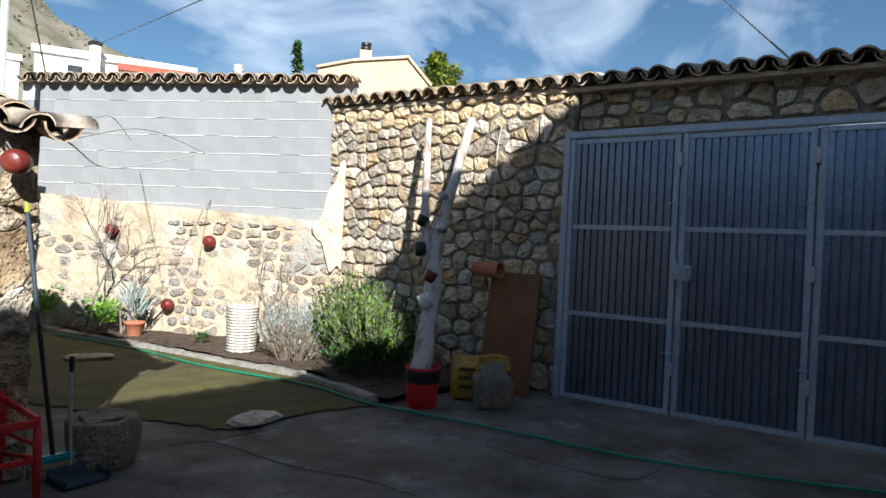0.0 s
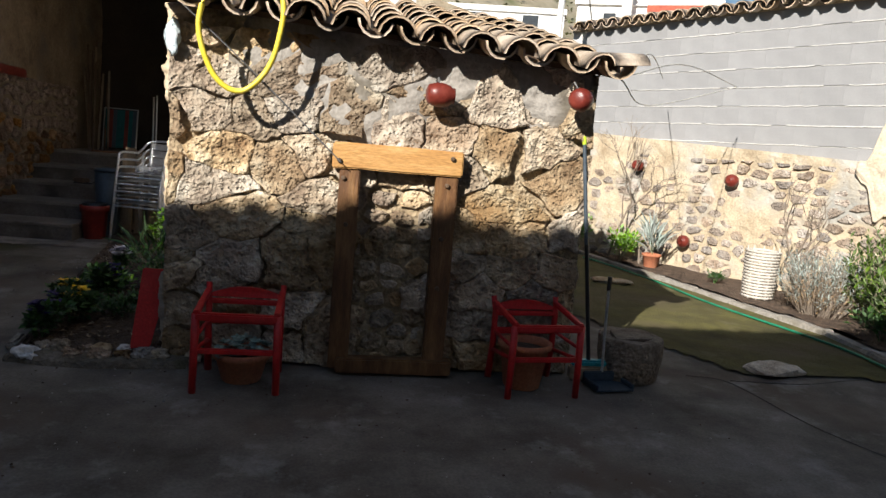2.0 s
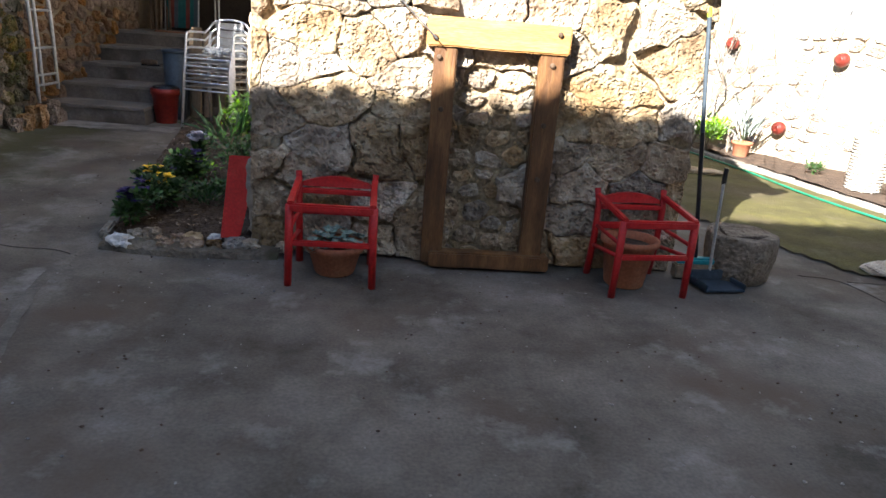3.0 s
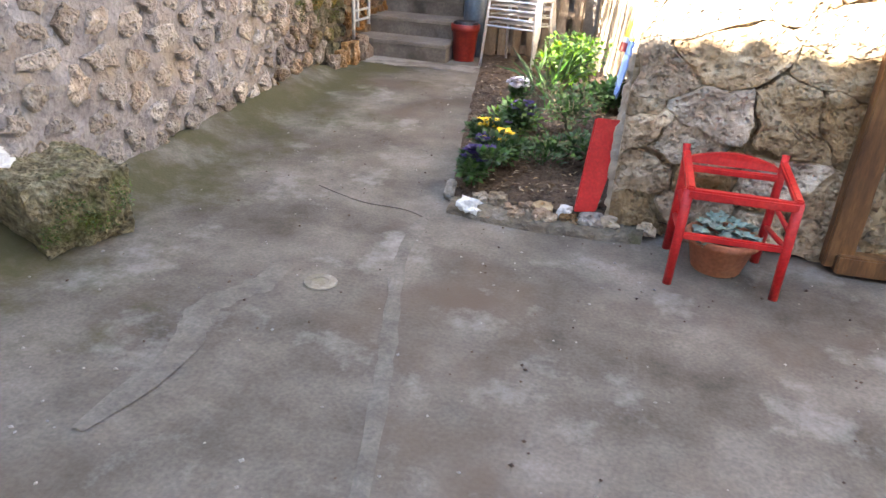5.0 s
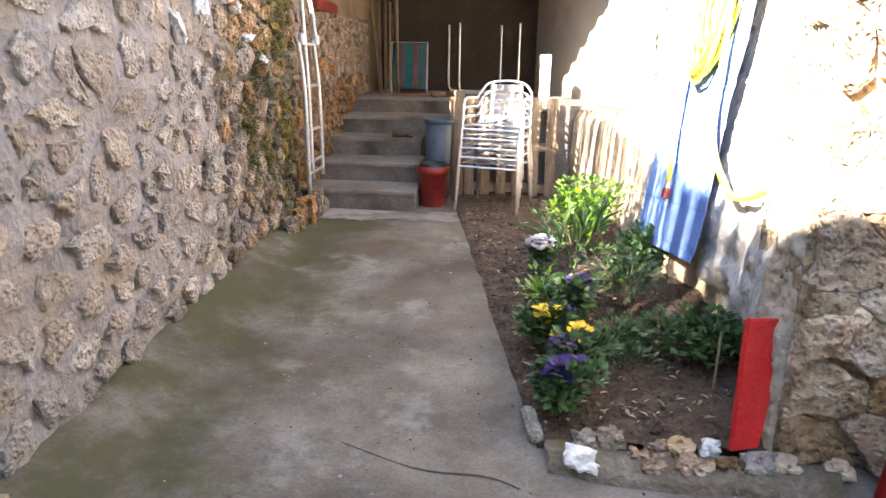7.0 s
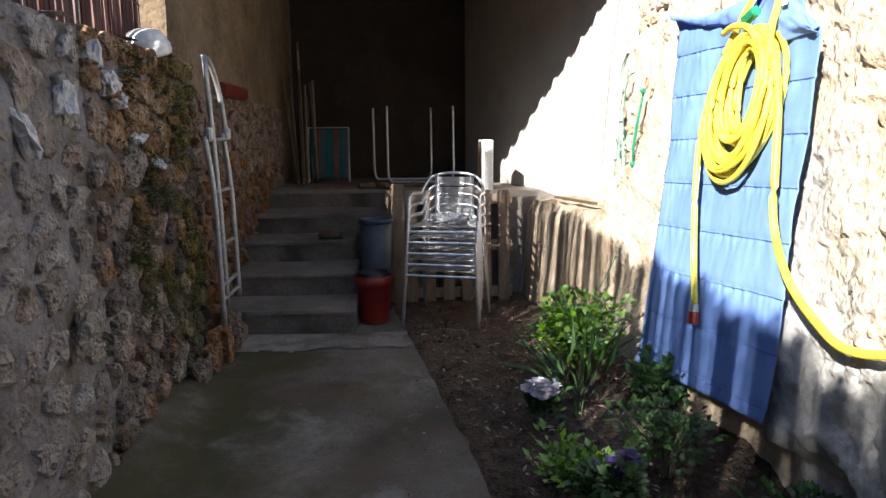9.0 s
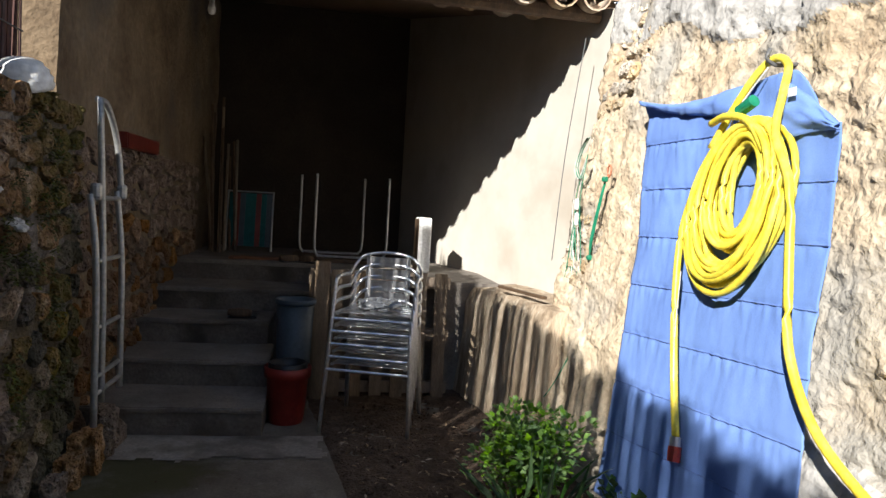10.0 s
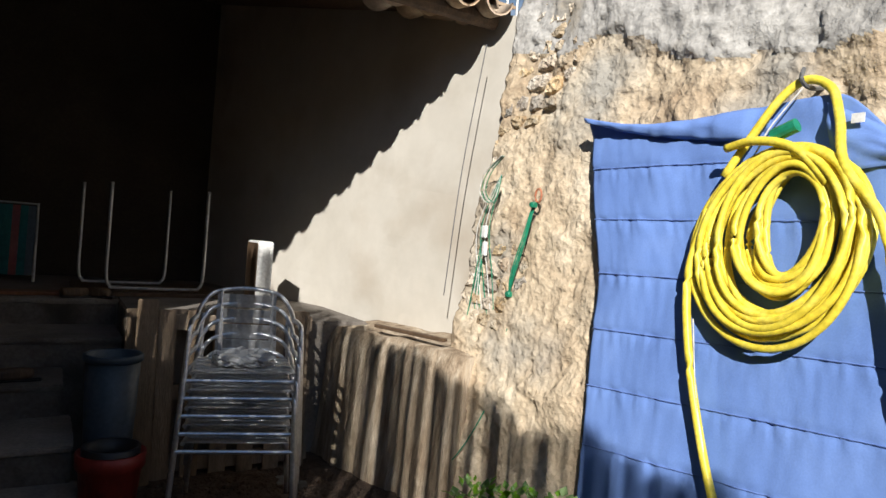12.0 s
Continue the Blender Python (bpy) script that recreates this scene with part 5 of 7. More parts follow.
for x, z, p in ((-0.36, 1.27, top), (0.30, 1.33, top), (-0.33, 1.17, lp), (0.28, 1.17, rp), (-0.30, 0.9, lp), (0.27, 0.85, rp), (0.27, 0.55, rp)):
    part("peg", lathe([(0.014, 0), (0.014, 0.012), (0.008, 0.016)], 10, Matrix.Translation((x, -0.037 if p is not top else -0.052, z)) @ Matrix.Rotation(math.pi / 2, 4, 'X')), WOOD_DARK, p)

# ---- broom, dustpan, stone trough ----
br = thing("broom", (1.70, 4.18, 0.02), "black and grey broom leaning on the shed corner", "broom")
part("handle", tube([(0, 0, 0.10), (-0.09, 0.04, 0.85)], 0.013, 10), BLACK_PLASTIC, br)
part("upper_handle", tube([(-0.091, 0.041, 0.85), (-0.165, 0.075, 1.47)], 0.012, 10), BLUE_PLASTIC, br)
part("cap", tube([(-0.165, 0.075, 1.47), (-0.172, 0.078, 1.53)], 0.013, 10), mat("lime plastic", [(0.35, 0.5, 0.02), (0.42, 0.6, 0.03), (0.5, 0.68, 0.06)], 9, 0.4, bump=0), br, "lime green grip end")
part("head", boxed((-0.12, -0.03, 0.075), (0.12, 0.03, 0.115), 0.012), TEAL_PLASTIC, br, "teal plastic broom head")
part("bristles", boxed((-0.125, -0.035, -0.015), (0.125, 0.035, 0.075), 0.01), LEAF_DRY, br)
dp = thing("dustpan", (1.78, 4.02, 0.01), "slate blue dustpan with an upright handle", "dustpan", 8)
bm = bmesh.new()
box(bm, (-0.13, -0.09, 0), (0.13, 0.10, 0.012), 0.004)
box(bm, (-0.13, 0.08, 0.0125), (0.13, 0.10, 0.075), 0.006)
box(bm, (-0.13, -0.09, 0.0125), (-0.118, 0.0795, 0.045), 0.004)
box(bm, (0.118, -0.09, 0.0125), (0.13, 0.0795, 0.045), 0.004)
part("pan", bm, BLUE_PLASTIC, dp)
part("handle", tube([(0, 0.09, 0.05), (0.01, 0.13, 0.35), (0.02, 0.16, 0.62)], 0.009, 8), GALVANISED, dp)
part("grip", tube([(0.02, 0.16, 0.58), (0.022, 0.165, 0.67)], 0.014, 8), BLACK_PLASTIC, dp)
tro = thing("stone_trough", (2.0, 4.25, 0.0), "weathered hollow round stone mortar on the concrete", "stone trough")
bm = lathe([(0.175, 0), (0.195, 0.02), (0.205, 0.16), (0.21, 0.27), (0.20, 0.29), (0.14, 0.285)], 30)
bmesh.ops.subdivide_edges(bm, edges=bm.edges[:], cuts=1, use_grid_fill=True)
for v in bm.verts:
    v.co += 0.02 * noise.noise_vector(v.co * 6)
inner = lathe([(0.14, 0.285), (0.11, 0.2), (0.02, 0.16), (0.0005, 0.16)], 30)
bmesh.ops.subdivide_edges(inner, edges=inner.edges[:], cuts=1, use_grid_fill=True)
for v in inner.verts:
    v.co += 0.02 * noise.noise_vector(v.co * 6)
# The hollow uses the soil colour, darker than the block around it.
part("basin", inner, SOIL, tro, "dark brown hollow", smooth=True)
part("block", bm, mat("worn trough stone", [(0.15, 0.11, 0.075), (0.28, 0.22, 0.16), (0.40, 0.33, 0.25)], 8, 0.95, bump=1.0, grain=34, relief=0.05, pits=0.3), tro, smooth=True)


# ---- jars, hose and wires on the shed front ----
def jar(at, tilt, label, end=(0.0, 0.17, 0.085)):
    t = thing("clay_jar", at, label, "jar", tilt, ry=0, group="red jars on the walls")
    m = Matrix.Rotation(math.pi / 2, 4, 'Y')
    part("body", lathe([(0.035, -0.075), (0.055, -0.065), (0.068, -0.02), (0.069, 0.02), (0.058, 0.06), (0.045, 0.072), (0.047, 0.085), (0.036, 0.085), (0.03, 0.06)], 24, m), RED_GLAZE, t, smooth=True)
    part("bracket", tube([(0, 0.02, 0.055), (0, 0.05, 0.10), end], 0.006, 6), WIRE, t)
    return t


jar((0.585, 4.13, 1.69), 4, "dark red glazed jar hung on the shed front")
jar((1.42, 4.09, 1.74), 52, "dark red glazed jar hung under the eave", (0.18, 0.145, 0.06))


def disc_jar(s, z, label):
    p = GA + gu * s + Vector((0, 0, z)) + gn * 0.05
    t = thing("clay_jar", p, label, "jar", math.degrees(math.atan2(gn.y, gn.x)), group="red jars on the walls")
    part("body", lathe([(0.05, -0.05), (0.085, -0.02), (0.10, 0.03), (0.095, 0.08), (0.07, 0.11), (0.05, 0.12), (0.045, 0.135), (0.03, 0.13)], 22, Matrix.Rotation(math.pi / 2, 4, 'Y')), RED_GLAZE, t, smooth=True)
    t.scale = (0.85, 0.85, 0.85)
    return t


disc_jar(1.83, 1.34, "dark red jar set in the garden wall")
disc_jar(2.40, 0.46, "dark red jar low on the garden wall")
disc_jar(3.29, 1.44, "dark red jar high on the garden wall")


def yellow_hose(name, pts, r, label, parent=None, n=60):
    t = parent or thing("garden_hose", (0, 0, 0), label, "hose")
    part(name, tube(bend(pts, n), r, 10), YELLOW_HOSE, t, smooth=True)
    return t


yellow_hose("hose_loop", [(-0.60, 4.6, 2.42), (-0.68, 4.25, 2.27), (-0.70, 4.02, 2.08), (-0.725, 4.0, 1.88), (-0.64, 4.01, 1.66), (-0.50, 4.02, 1.595), (-0.36, 4.01, 1.74), (-0.30, 4.0, 2.00), (-0.325, 4.03, 2.16), (-0.34, 4.2, 2.25), (-0.33, 4.6, 2.42)], 0.015, "yellow garden hose looped below the eave")
w = thing("cable", (0, 0, 0), "thin dark wire strung across the shed front", "cable")
part("cable_run", tube(bend([(-1.0, 4.02, 2.16), (-0.5, 4.05, 1.75), (0.05, 4.09, 1.26)], 14), 0.004, 5), WIRE, w)
kn = thing("rag", (-0.90, 4.22, 1.86), "pale blue rag tied at the shed corner", "rag")
bm = bmesh.new()
bmesh.ops.create_icosphere(bm, subdivisions=3, radius=1)
for v in bm.verts:
    v.co = Vector((v.co.x * 0.035, v.co.y * 0.035, v.co.z * 0.10)) + 0.025 * noise.noise_vector(v.co * 2)
part("cloth", bm, mat("pale blue rag", [(0.45, 0.55, 0.62), (0.58, 0.66, 0.70), (0.7, 0.74, 0.76)], 20, 0.9, bump=0.3), kn, smooth=True)
pl = thing("plank", (-1.05, 4.27, 0.075), "red painted board leaning on the shed corner", "board", 14, rx=-12)
bm = boxed((-0.055, -0.012, 0), (0.055, 0.012, 0.47), 0.005)
for v in bm.verts:
    v.co.x = v.co.x * (1 + 0.45 * v.co.z / 0.47) + 0.085 * v.co.z / 0.47
    v.co.z += 0.25 * v.co.x * (0.3 - v.co.z / 0.9)
part("board", bm, RED_PAINT, pl)

# ---- flower bed ----
rng = random.Random(21)
def rock_bm(c, sx, sy, sz, seed, sub=2, amp=0.28, lim=0.8):
    bm = bmesh.new()
    bmesh.ops.create_icosphere(bm, subdivisions=sub, radius=1)
    for v in bm.verts:
        d = 1 + amp * noise.fractal(v.co * 1.4 + Vector((seed * 3.1, 0, 0)), 0.9, 2.0, 3)
        q = v.co * d
        v.co = Vector((max(-lim, min(lim, q.x)) * sx, max(-lim, min(lim, q.y)) * sy, max(-0.7, min(lim - 0.05, q.z)) * sz)) + Vector(c)
    return bm


for i, (x, y, s, mt, lab) in enumerate(((-1.62, 4.17, 0.085, WHITE_STONE, "white quartz stone at the bed corner"), (-1.60, 4.32, 0.06, TUFA, ""), (-1.50, 4.33, 0.075, TUFA, ""), (-1.42, 4.22, 0.055, RUST_STONE, ""), (-1.34, 4.27, 0.06, RUST_STONE, ""), (-1.27, 4.29, 0.075, TUFA, ""),
                                        (-1.15, 4.31, 0.05, WHITE_STONE, "small white stone on the bed edge"), (-1.12, 4.19, 0.06, RUST_STONE, ""), (-1.01, 4.21, 0.08, FIELD_STONE, ""), (-1.24, 4.18, 0.08, RUST_STONE, ""), (-1.38, 4.16, 0.055, RUST_STONE, ""), (-0.92, 4.22, 0.07, LIMESTONE, ""), (-0.74, 4.22, 0.06, LIMESTONE, ""))):
    st = part("border_stone", rock_bm((0, 0, 0), s * 0.80, s * 0.62, s * 0.60, i, 3, 0.7, 1.0), mt)
    st.location = (x, y, 0.045)
    tagged(st, lab or "rough brown border stone of the flower bed", "stone", "stones round the flower bed")
sl = part("border_slab", boxed((-0.028, -0.11, -0.01), (0.028, 0.11, 0.04), 0.012), LIMESTONE)
sl.matrix_world = pose(-1.79, 4.42, 0.02, 0, 0, 8)
tagged(sl, "white slab edging the flower bed", "stone", "stones round the flower bed")


BED_EDGE = mat("earthy mortar edge", [(0.09, 0.07, 0.05), (0.17, 0.14, 0.105), (0.27, 0.235, 0.19)], 7, 1.0, bump=1.0, grain=40, relief=0.05, stain=(0.10, 0.095, 0.05), stain_scale=4)
bm = bmesh.new()
rows = []
for i in range(61):
    x = -1.74 + 0.98 * i / 60
    y = 4.235 - 0.05 * math.sin(i * 0.05) + 0.03 * noise.noise(Vector((x * 5, 1, 1)))
    row = []
    for k in range(9):
        a = math.pi * k / 8
        p = Vector((x, y - 0.10 * math.cos(a), 0.052 * math.sin(a) ** 0.7 - 0.004))
        row.append(bm.verts.new(p + 0.022 * noise.noise_vector(p * 16) * math.sin(a)))
    rows.append(row)
for A, B in zip(rows, rows[1:]):
    for k in range(8):
        bm.faces.new((A[k], A[k + 1], B[k + 1], B[k]))
bmesh.ops.recalc_face_normals(bm, faces=bm.faces)
tagged(part("kerb_bed", bm, BED_EDGE, smooth=True), "low crumbling mortar edge of the flower bed", "kerb", kind="structure")


def bush(name, at, r, h, n, L, material, label, up=0.6, stems=7, width=0.45, flowers=None, cat="plant", low=0.1):
    """A plant: thin stems and many single leaves, with gaps between its clumps."""
    t = thing(name, at, label, cat)
    g = random.Random(int(abs(at[0] * 971 + at[1] * 131) * 10))
    tips, bm = [], bmesh.new()
    for k in range(stems):
        a = g.uniform(0, 6.28)
        q = Vector((math.cos(a) * r * g.uniform(0.2, 0.9), math.sin(a) * r * g.uniform(0.2, 0.9), h * g.uniform(0.55, 1.0)))
        mid = Vector((q.x * 0.35, q.y * 0.35, q.z * 0.55))
        tube([(q.x * 0.08, q.y * 0.08, -0.02), mid, q], max(0.003, 0.012 * h), 5, 0.4, bm)
        tips += [(mid, 0.6), (mid.lerp(q, 0.5), 0.85), (q, 1.0)]
    part("stem_work", bm, BARK if h > 0.3 else LEAF_DARK, t)
    spots = []
    for i in range(n):
        c, f = tips[g.randrange(len(tips))]
        d = sphere_dir(g, -0.3)
        p = c + Vector((d.x * r * 0.38, d.y * r * 0.38, d.z * h * 0.16))
        if p.z < low * h:
            p.z = low * h + g.random() * 0.05
        spots.append((p, (d + Vector((0, 0, up))).normalized(), L * g.uniform(0.6, 1.35)))
    leaves("leaves", spots, material, t, width=width, kind="stuff", rng=g)
    if flowers:
        for fm, cnt, sz, nm, (fx, fy) in flowers:
            for i in range(cnt):
                a = g.uniform(0, 6.28)
                c = Vector((fx + math.cos(a) * r * 0.6 * g.random(), fy + math.sin(a) * r * 0.6 * g.random(), h * g.uniform(0.8, 1.15)))
                petals = [(c + 0.003 * sphere_dir(g), Vector((math.cos(k * 1.05), math.sin(k * 1.05) - 0.3, 0.25)), sz) for k in range(6)]
                leaves(nm, petals, fm, t, width=0.95, rng=g, droop=0.1)
    return t


def zb(x, y):
    return gz(x, y) + 0.04


bush("pansy_clump", (-1.72, 5.02, zb(-1.7, 5.0)), 0.15, 0.20, 800, 0.04, LEAF_DARK, "yellow pansies among dark leaves", width=0.7, up=0.3, flowers=[(PETAL_YELLOW, 14, 0.030, "yellow_flower", (0, 0)), (PETAL_VIOLET, 5, 0.028, "violet_flower", (0.05, 0.03))])
bush("pansy_clump", (-1.62, 4.78, zb(-1.6, 4.8)), 0.16, 0.21, 900, 0.04, LEAF_DARK, "yellow and violet pansies by the path", width=0.7, up=0.3, flowers=[(PETAL_YELLOW, 18, 0.032, "yellow_flower", (0.02, 0.03)), (PETAL_VIOLET, 10, 0.03, "violet_flower", (-0.05, -0.1))])
bush("pansy_clump", (-1.68, 4.52, zb(-1.6, 4.6)), 0.13, 0.18, 700, 0.04, LEAF_DARK, "violet pansies at the bed corner", width=0.7, up=0.3, flowers=[(PETAL_VIOLET, 22, 0.042, "violet_flower", (0, 0))])
bush("pansy_clump", (-1.55, 5.32, zb(-1.5, 5.4)), 0.16, 0.24, 800, 0.04, LEAF_DARK, "dark violet pansies in the middle of the bed", width=0.7, up=0.3, flowers=[(PETAL_VIOLET, 28, 0.036, "violet_flower", (0, 0))])
bush("cyclamen", (-1.70, 6.05, zb(-1.7, 6.1)), 0.10, 0.22, 160, 0.06, LEAF_DARK, "white flowering plant near the path", flowers=[(PETAL_WHITE, 16, 0.055, "white_flower", (0, 0))])
bush("leafy_shrub", (-1.37, 6.68, zb(-1.3, 6.7)), 0.26, 0.43, 2600, 0.036, LEAF_BRIGHT, "bright green leafy shrub beside the shed wall", stems=22, up=0.15, width=0.8)
bush("rose_bush", (-1.25, 5.62, zb(-1.3, 5.6)), 0.24, 0.34, 700, 0.036, LEAF_DARK, "thin rose bush with small dull leaves", stems=20, up=0.2, width=0.7)
bush("leafy_shrub", (-1.05, 6.3, zb(-1.0, 6.3)), 0.2, 0.24, 600, 0.05, LEAF_DARK, "dark green shrub against the shed wall", stems=14, up=0.2, width=0.75)
bush("herb", (-1.00, 5.05, zb(-1.0, 5.1)), 0.25, 0.15, 900, 0.045, LEAF_DARK, "low green herbs at the foot of the wall", stems=14, up=0.3, width=0.7)
bush("herb", (-1.64, 5.62, zb(-1.6, 5.6)), 0.20, 0.13, 420, 0.045, LEAF_BRIGHT, "low light green weeds in the bed", stems=14, up=0.4, width=0.5)
bush("herb", (-1.35, 5.0, zb(-1.3, 5.0)), 0.3, 0.12, 700, 0.035, LEAF_DARK, "small dark seedlings in the soil", stems=9)
bush("daffodil_leaves", (-1.48, 6.2, zb(-1.5, 6.2)), 0.18, 0.3, 30, 0.26, LEAF_DARK, "long strap leaves in the flower bed", stems=5, width=0.09, up=0.9)
stk = thing("garden_stake", (-1.02, 4.74, 0.05), "thin pale cane stuck in the soil", "cane")
part("cane", tube([(0, 0, 0), (0.01, 0.02, 0.27)], 0.006, 6), LEAF_DRY, stk)
# litter of the bed
g2 = random.Random(9)
sp = []
for _ in range(500):
    y = g2.uniform(4.4, 7.9)
    x = g2.uniform(bed_x(y) + 0.05, -0.95)
    sp.append(((x, y, gz(x, y) + 0.06), (g2.uniform(-1, 1), g2.uniform(-1, 1), 0.15), g2.uniform(0.02, 0.06)))
tagged(leaves("dead_leaves", sp, LEAF_DRY, None, "dry leaves and twigs strewn on the soil", width=0.3, kind="stuff"), category="litter")

# ---- blue cloth and yellow hose on the shed side ----
cl = thing("hanging_cloth", (0, 0, 0), "faded blue canvas with sewn pleats hung on the wall", "cloth")
NU, NV = 110, 150
SEAMS = [0.121 * k for k in range(1, 9)]


def canvas(u, v):
    """A point of the hanging canvas; u along its top, v down from the uncut top edge."""
    yl = 7.12 - 0.26 * smooth01(0.0, 0.45, v) - 0.14 * smooth01(0.4, 1.0, v)
    yr = 5.65 - 0.10 * smooth01(0.0, 0.5, v) - 0.14 * smooth01(0.4, 1.0, v)
    zt, zl = 2.19 - 0.06 * u, 0.22 + 0.20 * u
    y, z = yl + (yr - yl) * u, zt + (zl - zt) * v
    k = v / 0.121
    away = abs(k - round(k)) if 0.5 < k < 8.5 else 0.5
    x = -1.05 + 0.17 * z - 0.004 * smooth01(0.0, 0.12, away)
    fine = noise.noise(Vector((u * 26 + 1.5 * v, 1.3 * k, 11 * math.floor(k)))) + 0.6 * noise.noise(Vector((u * 60, 2.5 * k, 4)))
    x -= 0.010 * fine * (1 - 0.75 * smooth01(0.0, 0.4, k - math.floor(k) if k < 8.5 else 0.5))
    x -= 0.020 * noise.noise(Vector((u * 2.3, v * 1.6, 3))) + 0.012 * noise.noise(Vector((u * 6 + 5 * v, v * 4, 8)))
    sag = smooth01(0.0, 0.20, 0.20 - v)
    x -= sag * (0.045 * max(0.0, math.sin(22 * (v + 0.10 * (1 - u)) + 5 * u)) + 0.02 * noise.noise(Vector((u * 9, v * 14, 5))))
    return Vector((x, y, z))


def canvas_top(u):
    """How far down the top edge hangs, pulled by the nail and folded over at the far corner."""
    return 0.035 * math.sin(math.pi * min(1.0, u * 1.3)) * (1 - u) + 0.13 * smooth01(0.78, 1.0, u)


bm = bmesh.new()
g = []
for j in range(NV + 1):
    row = []
    for i in range(NU + 1):
        u = i / NU
        v0 = canvas_top(u)
        row.append(bm.verts.new(canvas(u, v0 + (1 - v0) * j / NV)))
    g.append(row)
for j in range(NV):
    for i in range(NU):
        bm.faces.new((g[j][i], g[j][i + 1], g[j + 1][i + 1], g[j + 1][i]))
bmesh.ops.recalc_face_normals(bm, faces=bm.faces)
sheet_ob = part("canvas", bm, BLUE_CLOTH, cl, smooth=True)
sd = sheet_ob.modifiers.new("thick", "SOLIDIFY")
sd.thickness = 0.003
bm = bmesh.new()
hem = []
for i in range(49):
    u = 0.64 * i / 48
    p = canvas(u, canvas_top(u))
    drop = 0.016 + 0.13 * (i / 48) ** 1.3 + 0.012 * noise.noise(Vector((u * 9, 2, 2)))
    hem.append([bm.verts.new(p + Vector((-0.006 - 0.034 * math.sin(2.4 * w / 8) - 0.012 * (w / 8) * noise.noise(Vector((u * 12, w, 3))), 0, 0.012 * math.sin(math.pi * w / 8) - drop * (w / 8)))) for w in range(9)])
for A, B in zip(hem, hem[1:]):
    for w in range(8):
        bm.faces.new((A[w], A[w + 1], B[w + 1], B[w]))
part("folded_hem", bm, BLUE_CLOTH, cl, smooth=True).modifiers.new("thick", "SOLIDIFY").thickness = 0.003
SEAM_THREAD = mat("seam thread", [(0.10, 0.17, 0.43), (0.125, 0.205, 0.49), (0.15, 0.24, 0.54)], 9, 0.9, bump=0)
for sv in SEAMS:
    pts = [canvas(i / 40, sv) + Vector((-0.004, 0, 0)) for i in range(41) if sv > canvas_top(i / 40) + 0.01]
    part("seam", tube(pts, 0.0026, 5), SEAM_THREAD, cl)
# folded corner
bm = bmesh.new()
n = 14
FA, FB, FC = Vector((-0.72, 5.98, 2.11)), Vector((-0.75, 5.63, 1.90)), Vector((-0.76, 5.90, 1.865))
def flap(a, b):
    p = FA + (FB - FA) * a + (FC - FA) * b * (1 - 0.93 * a)
    return p - Vector((0.022 * math.sin(math.pi * b) + 0.014 * noise.noise(Vector((a * 5, b * 5, 2))), 0, -0.01 * math.sin(math.pi * a)))
gg = [[bm.verts.new(flap(a / n, b / n)) for a in range(n + 1)] for b in range(n + 1)]
for a in range(n):
    for b in range(n):
        bm.faces.new((gg[b][a], gg[b][a + 1], gg[b + 1][a + 1], gg[b + 1][a]))
fo = part("folded_corner", bm, BLUE_CLOTH, cl, smooth=True)
fo.modifiers.new("thick", "SOLIDIFY").thickness = 0.003
part("care_tag", boxed((-0.772, 5.83, 2.02), (-0.769, 5.87, 2.05)), WHITE_PAINT, cl)

hz = thing("garden_hose", (0, 0, 0), "thick yellow garden hose coiled on a hook", "hose")
rng = random.Random(31)
def hx(z):
    return -1.09 + 0.17 * z


turns = 18
for k in range(turns):
    f = (k + 0.5) / turns
    f = min(1.0, max(0.0, f + rng.uniform(-0.12, 0.12)))
    yl, yr, zb1, zt1 = 6.14 + 0.26 * f, 5.93 - 0.15 * f, 1.53 - 0.24 * f, 1.88 + 0.09 * f + rng.uniform(-.01, .01)
    cy, cz = (yl + yr) / 2, (zt1 + zb1) / 2
    tw, out = rng.uniform(-0.25, 0.25), 0.005 + 0.055 * rng.random() * (1 - abs(f - 0.5))
    pts = []
    for i in range(56):
        a = 2 * math.pi * i / 56
        dy, dz = (yl - yr) / 2 * math.sin(a), (zt1 - zb1) / 2 * math.cos(a)
        z = cz + dz + tw * 0.12 * dy
        y = cy + dy - tw * 0.12 * dz + 0.012 * math.sin(2 * a + k)
        pts.append((hx(z) - out - 0.02 * math.sin(a + k * 2.4), y - 0.03, z))
    part("coil_turn", tube(pts, 0.0128, 8, closed=True), YELLOW_HOSE, hz, smooth=True)
def HZ(*q):
    return [(hx(z) - d, y - 0.03, z) for d, y, z in q]
part("hanging_bight", tube(bend(HZ((.03, 6.32, 1.87), (.02, 6.24, 2.02), (.0, 6.17, 2.15), (-.02, 6.10, 2.205), (-.02, 6.01, 2.16), (.02, 5.94, 2.04), (.05, 5.88, 1.88), (.05, 5.74, 1.7), (.03, 5.66, 1.4), (.03, 5.58, 1.18), (.02, 5.42, 0.99), (.0, 5.21, 0.87), (.0, 5.05, 0.84), (-.02, 4.88, 0.88), (-.03, 4.75, 0.95)), 80), 0.0155, 10), YELLOW_HOSE, hz, smooth=True)
part("hose_tail", tube(bend(HZ((.03, 6.36, 1.75), (.03, 6.39, 1.5), (.02, 6.32, 1.2), (.01, 6.20, 0.9), (.01, 6.10, 0.72)), 40), 0.0155, 10), YELLOW_HOSE, hz, smooth=True)
part("top_bend", tube(bend(HZ((.06, 6.31, 1.97), (.07, 6.19, 1.985), (.06, 6.05, 1.95), (.05, 5.92, 1.83)), 24), 0.0155, 10), YELLOW_HOSE, hz, smooth=True)
part("connector", tube(HZ((.01, 6.10, 0.72), (.01, 6.09, 0.685)), 0.021, 12), GALVANISED, hz, "grey hose connector")
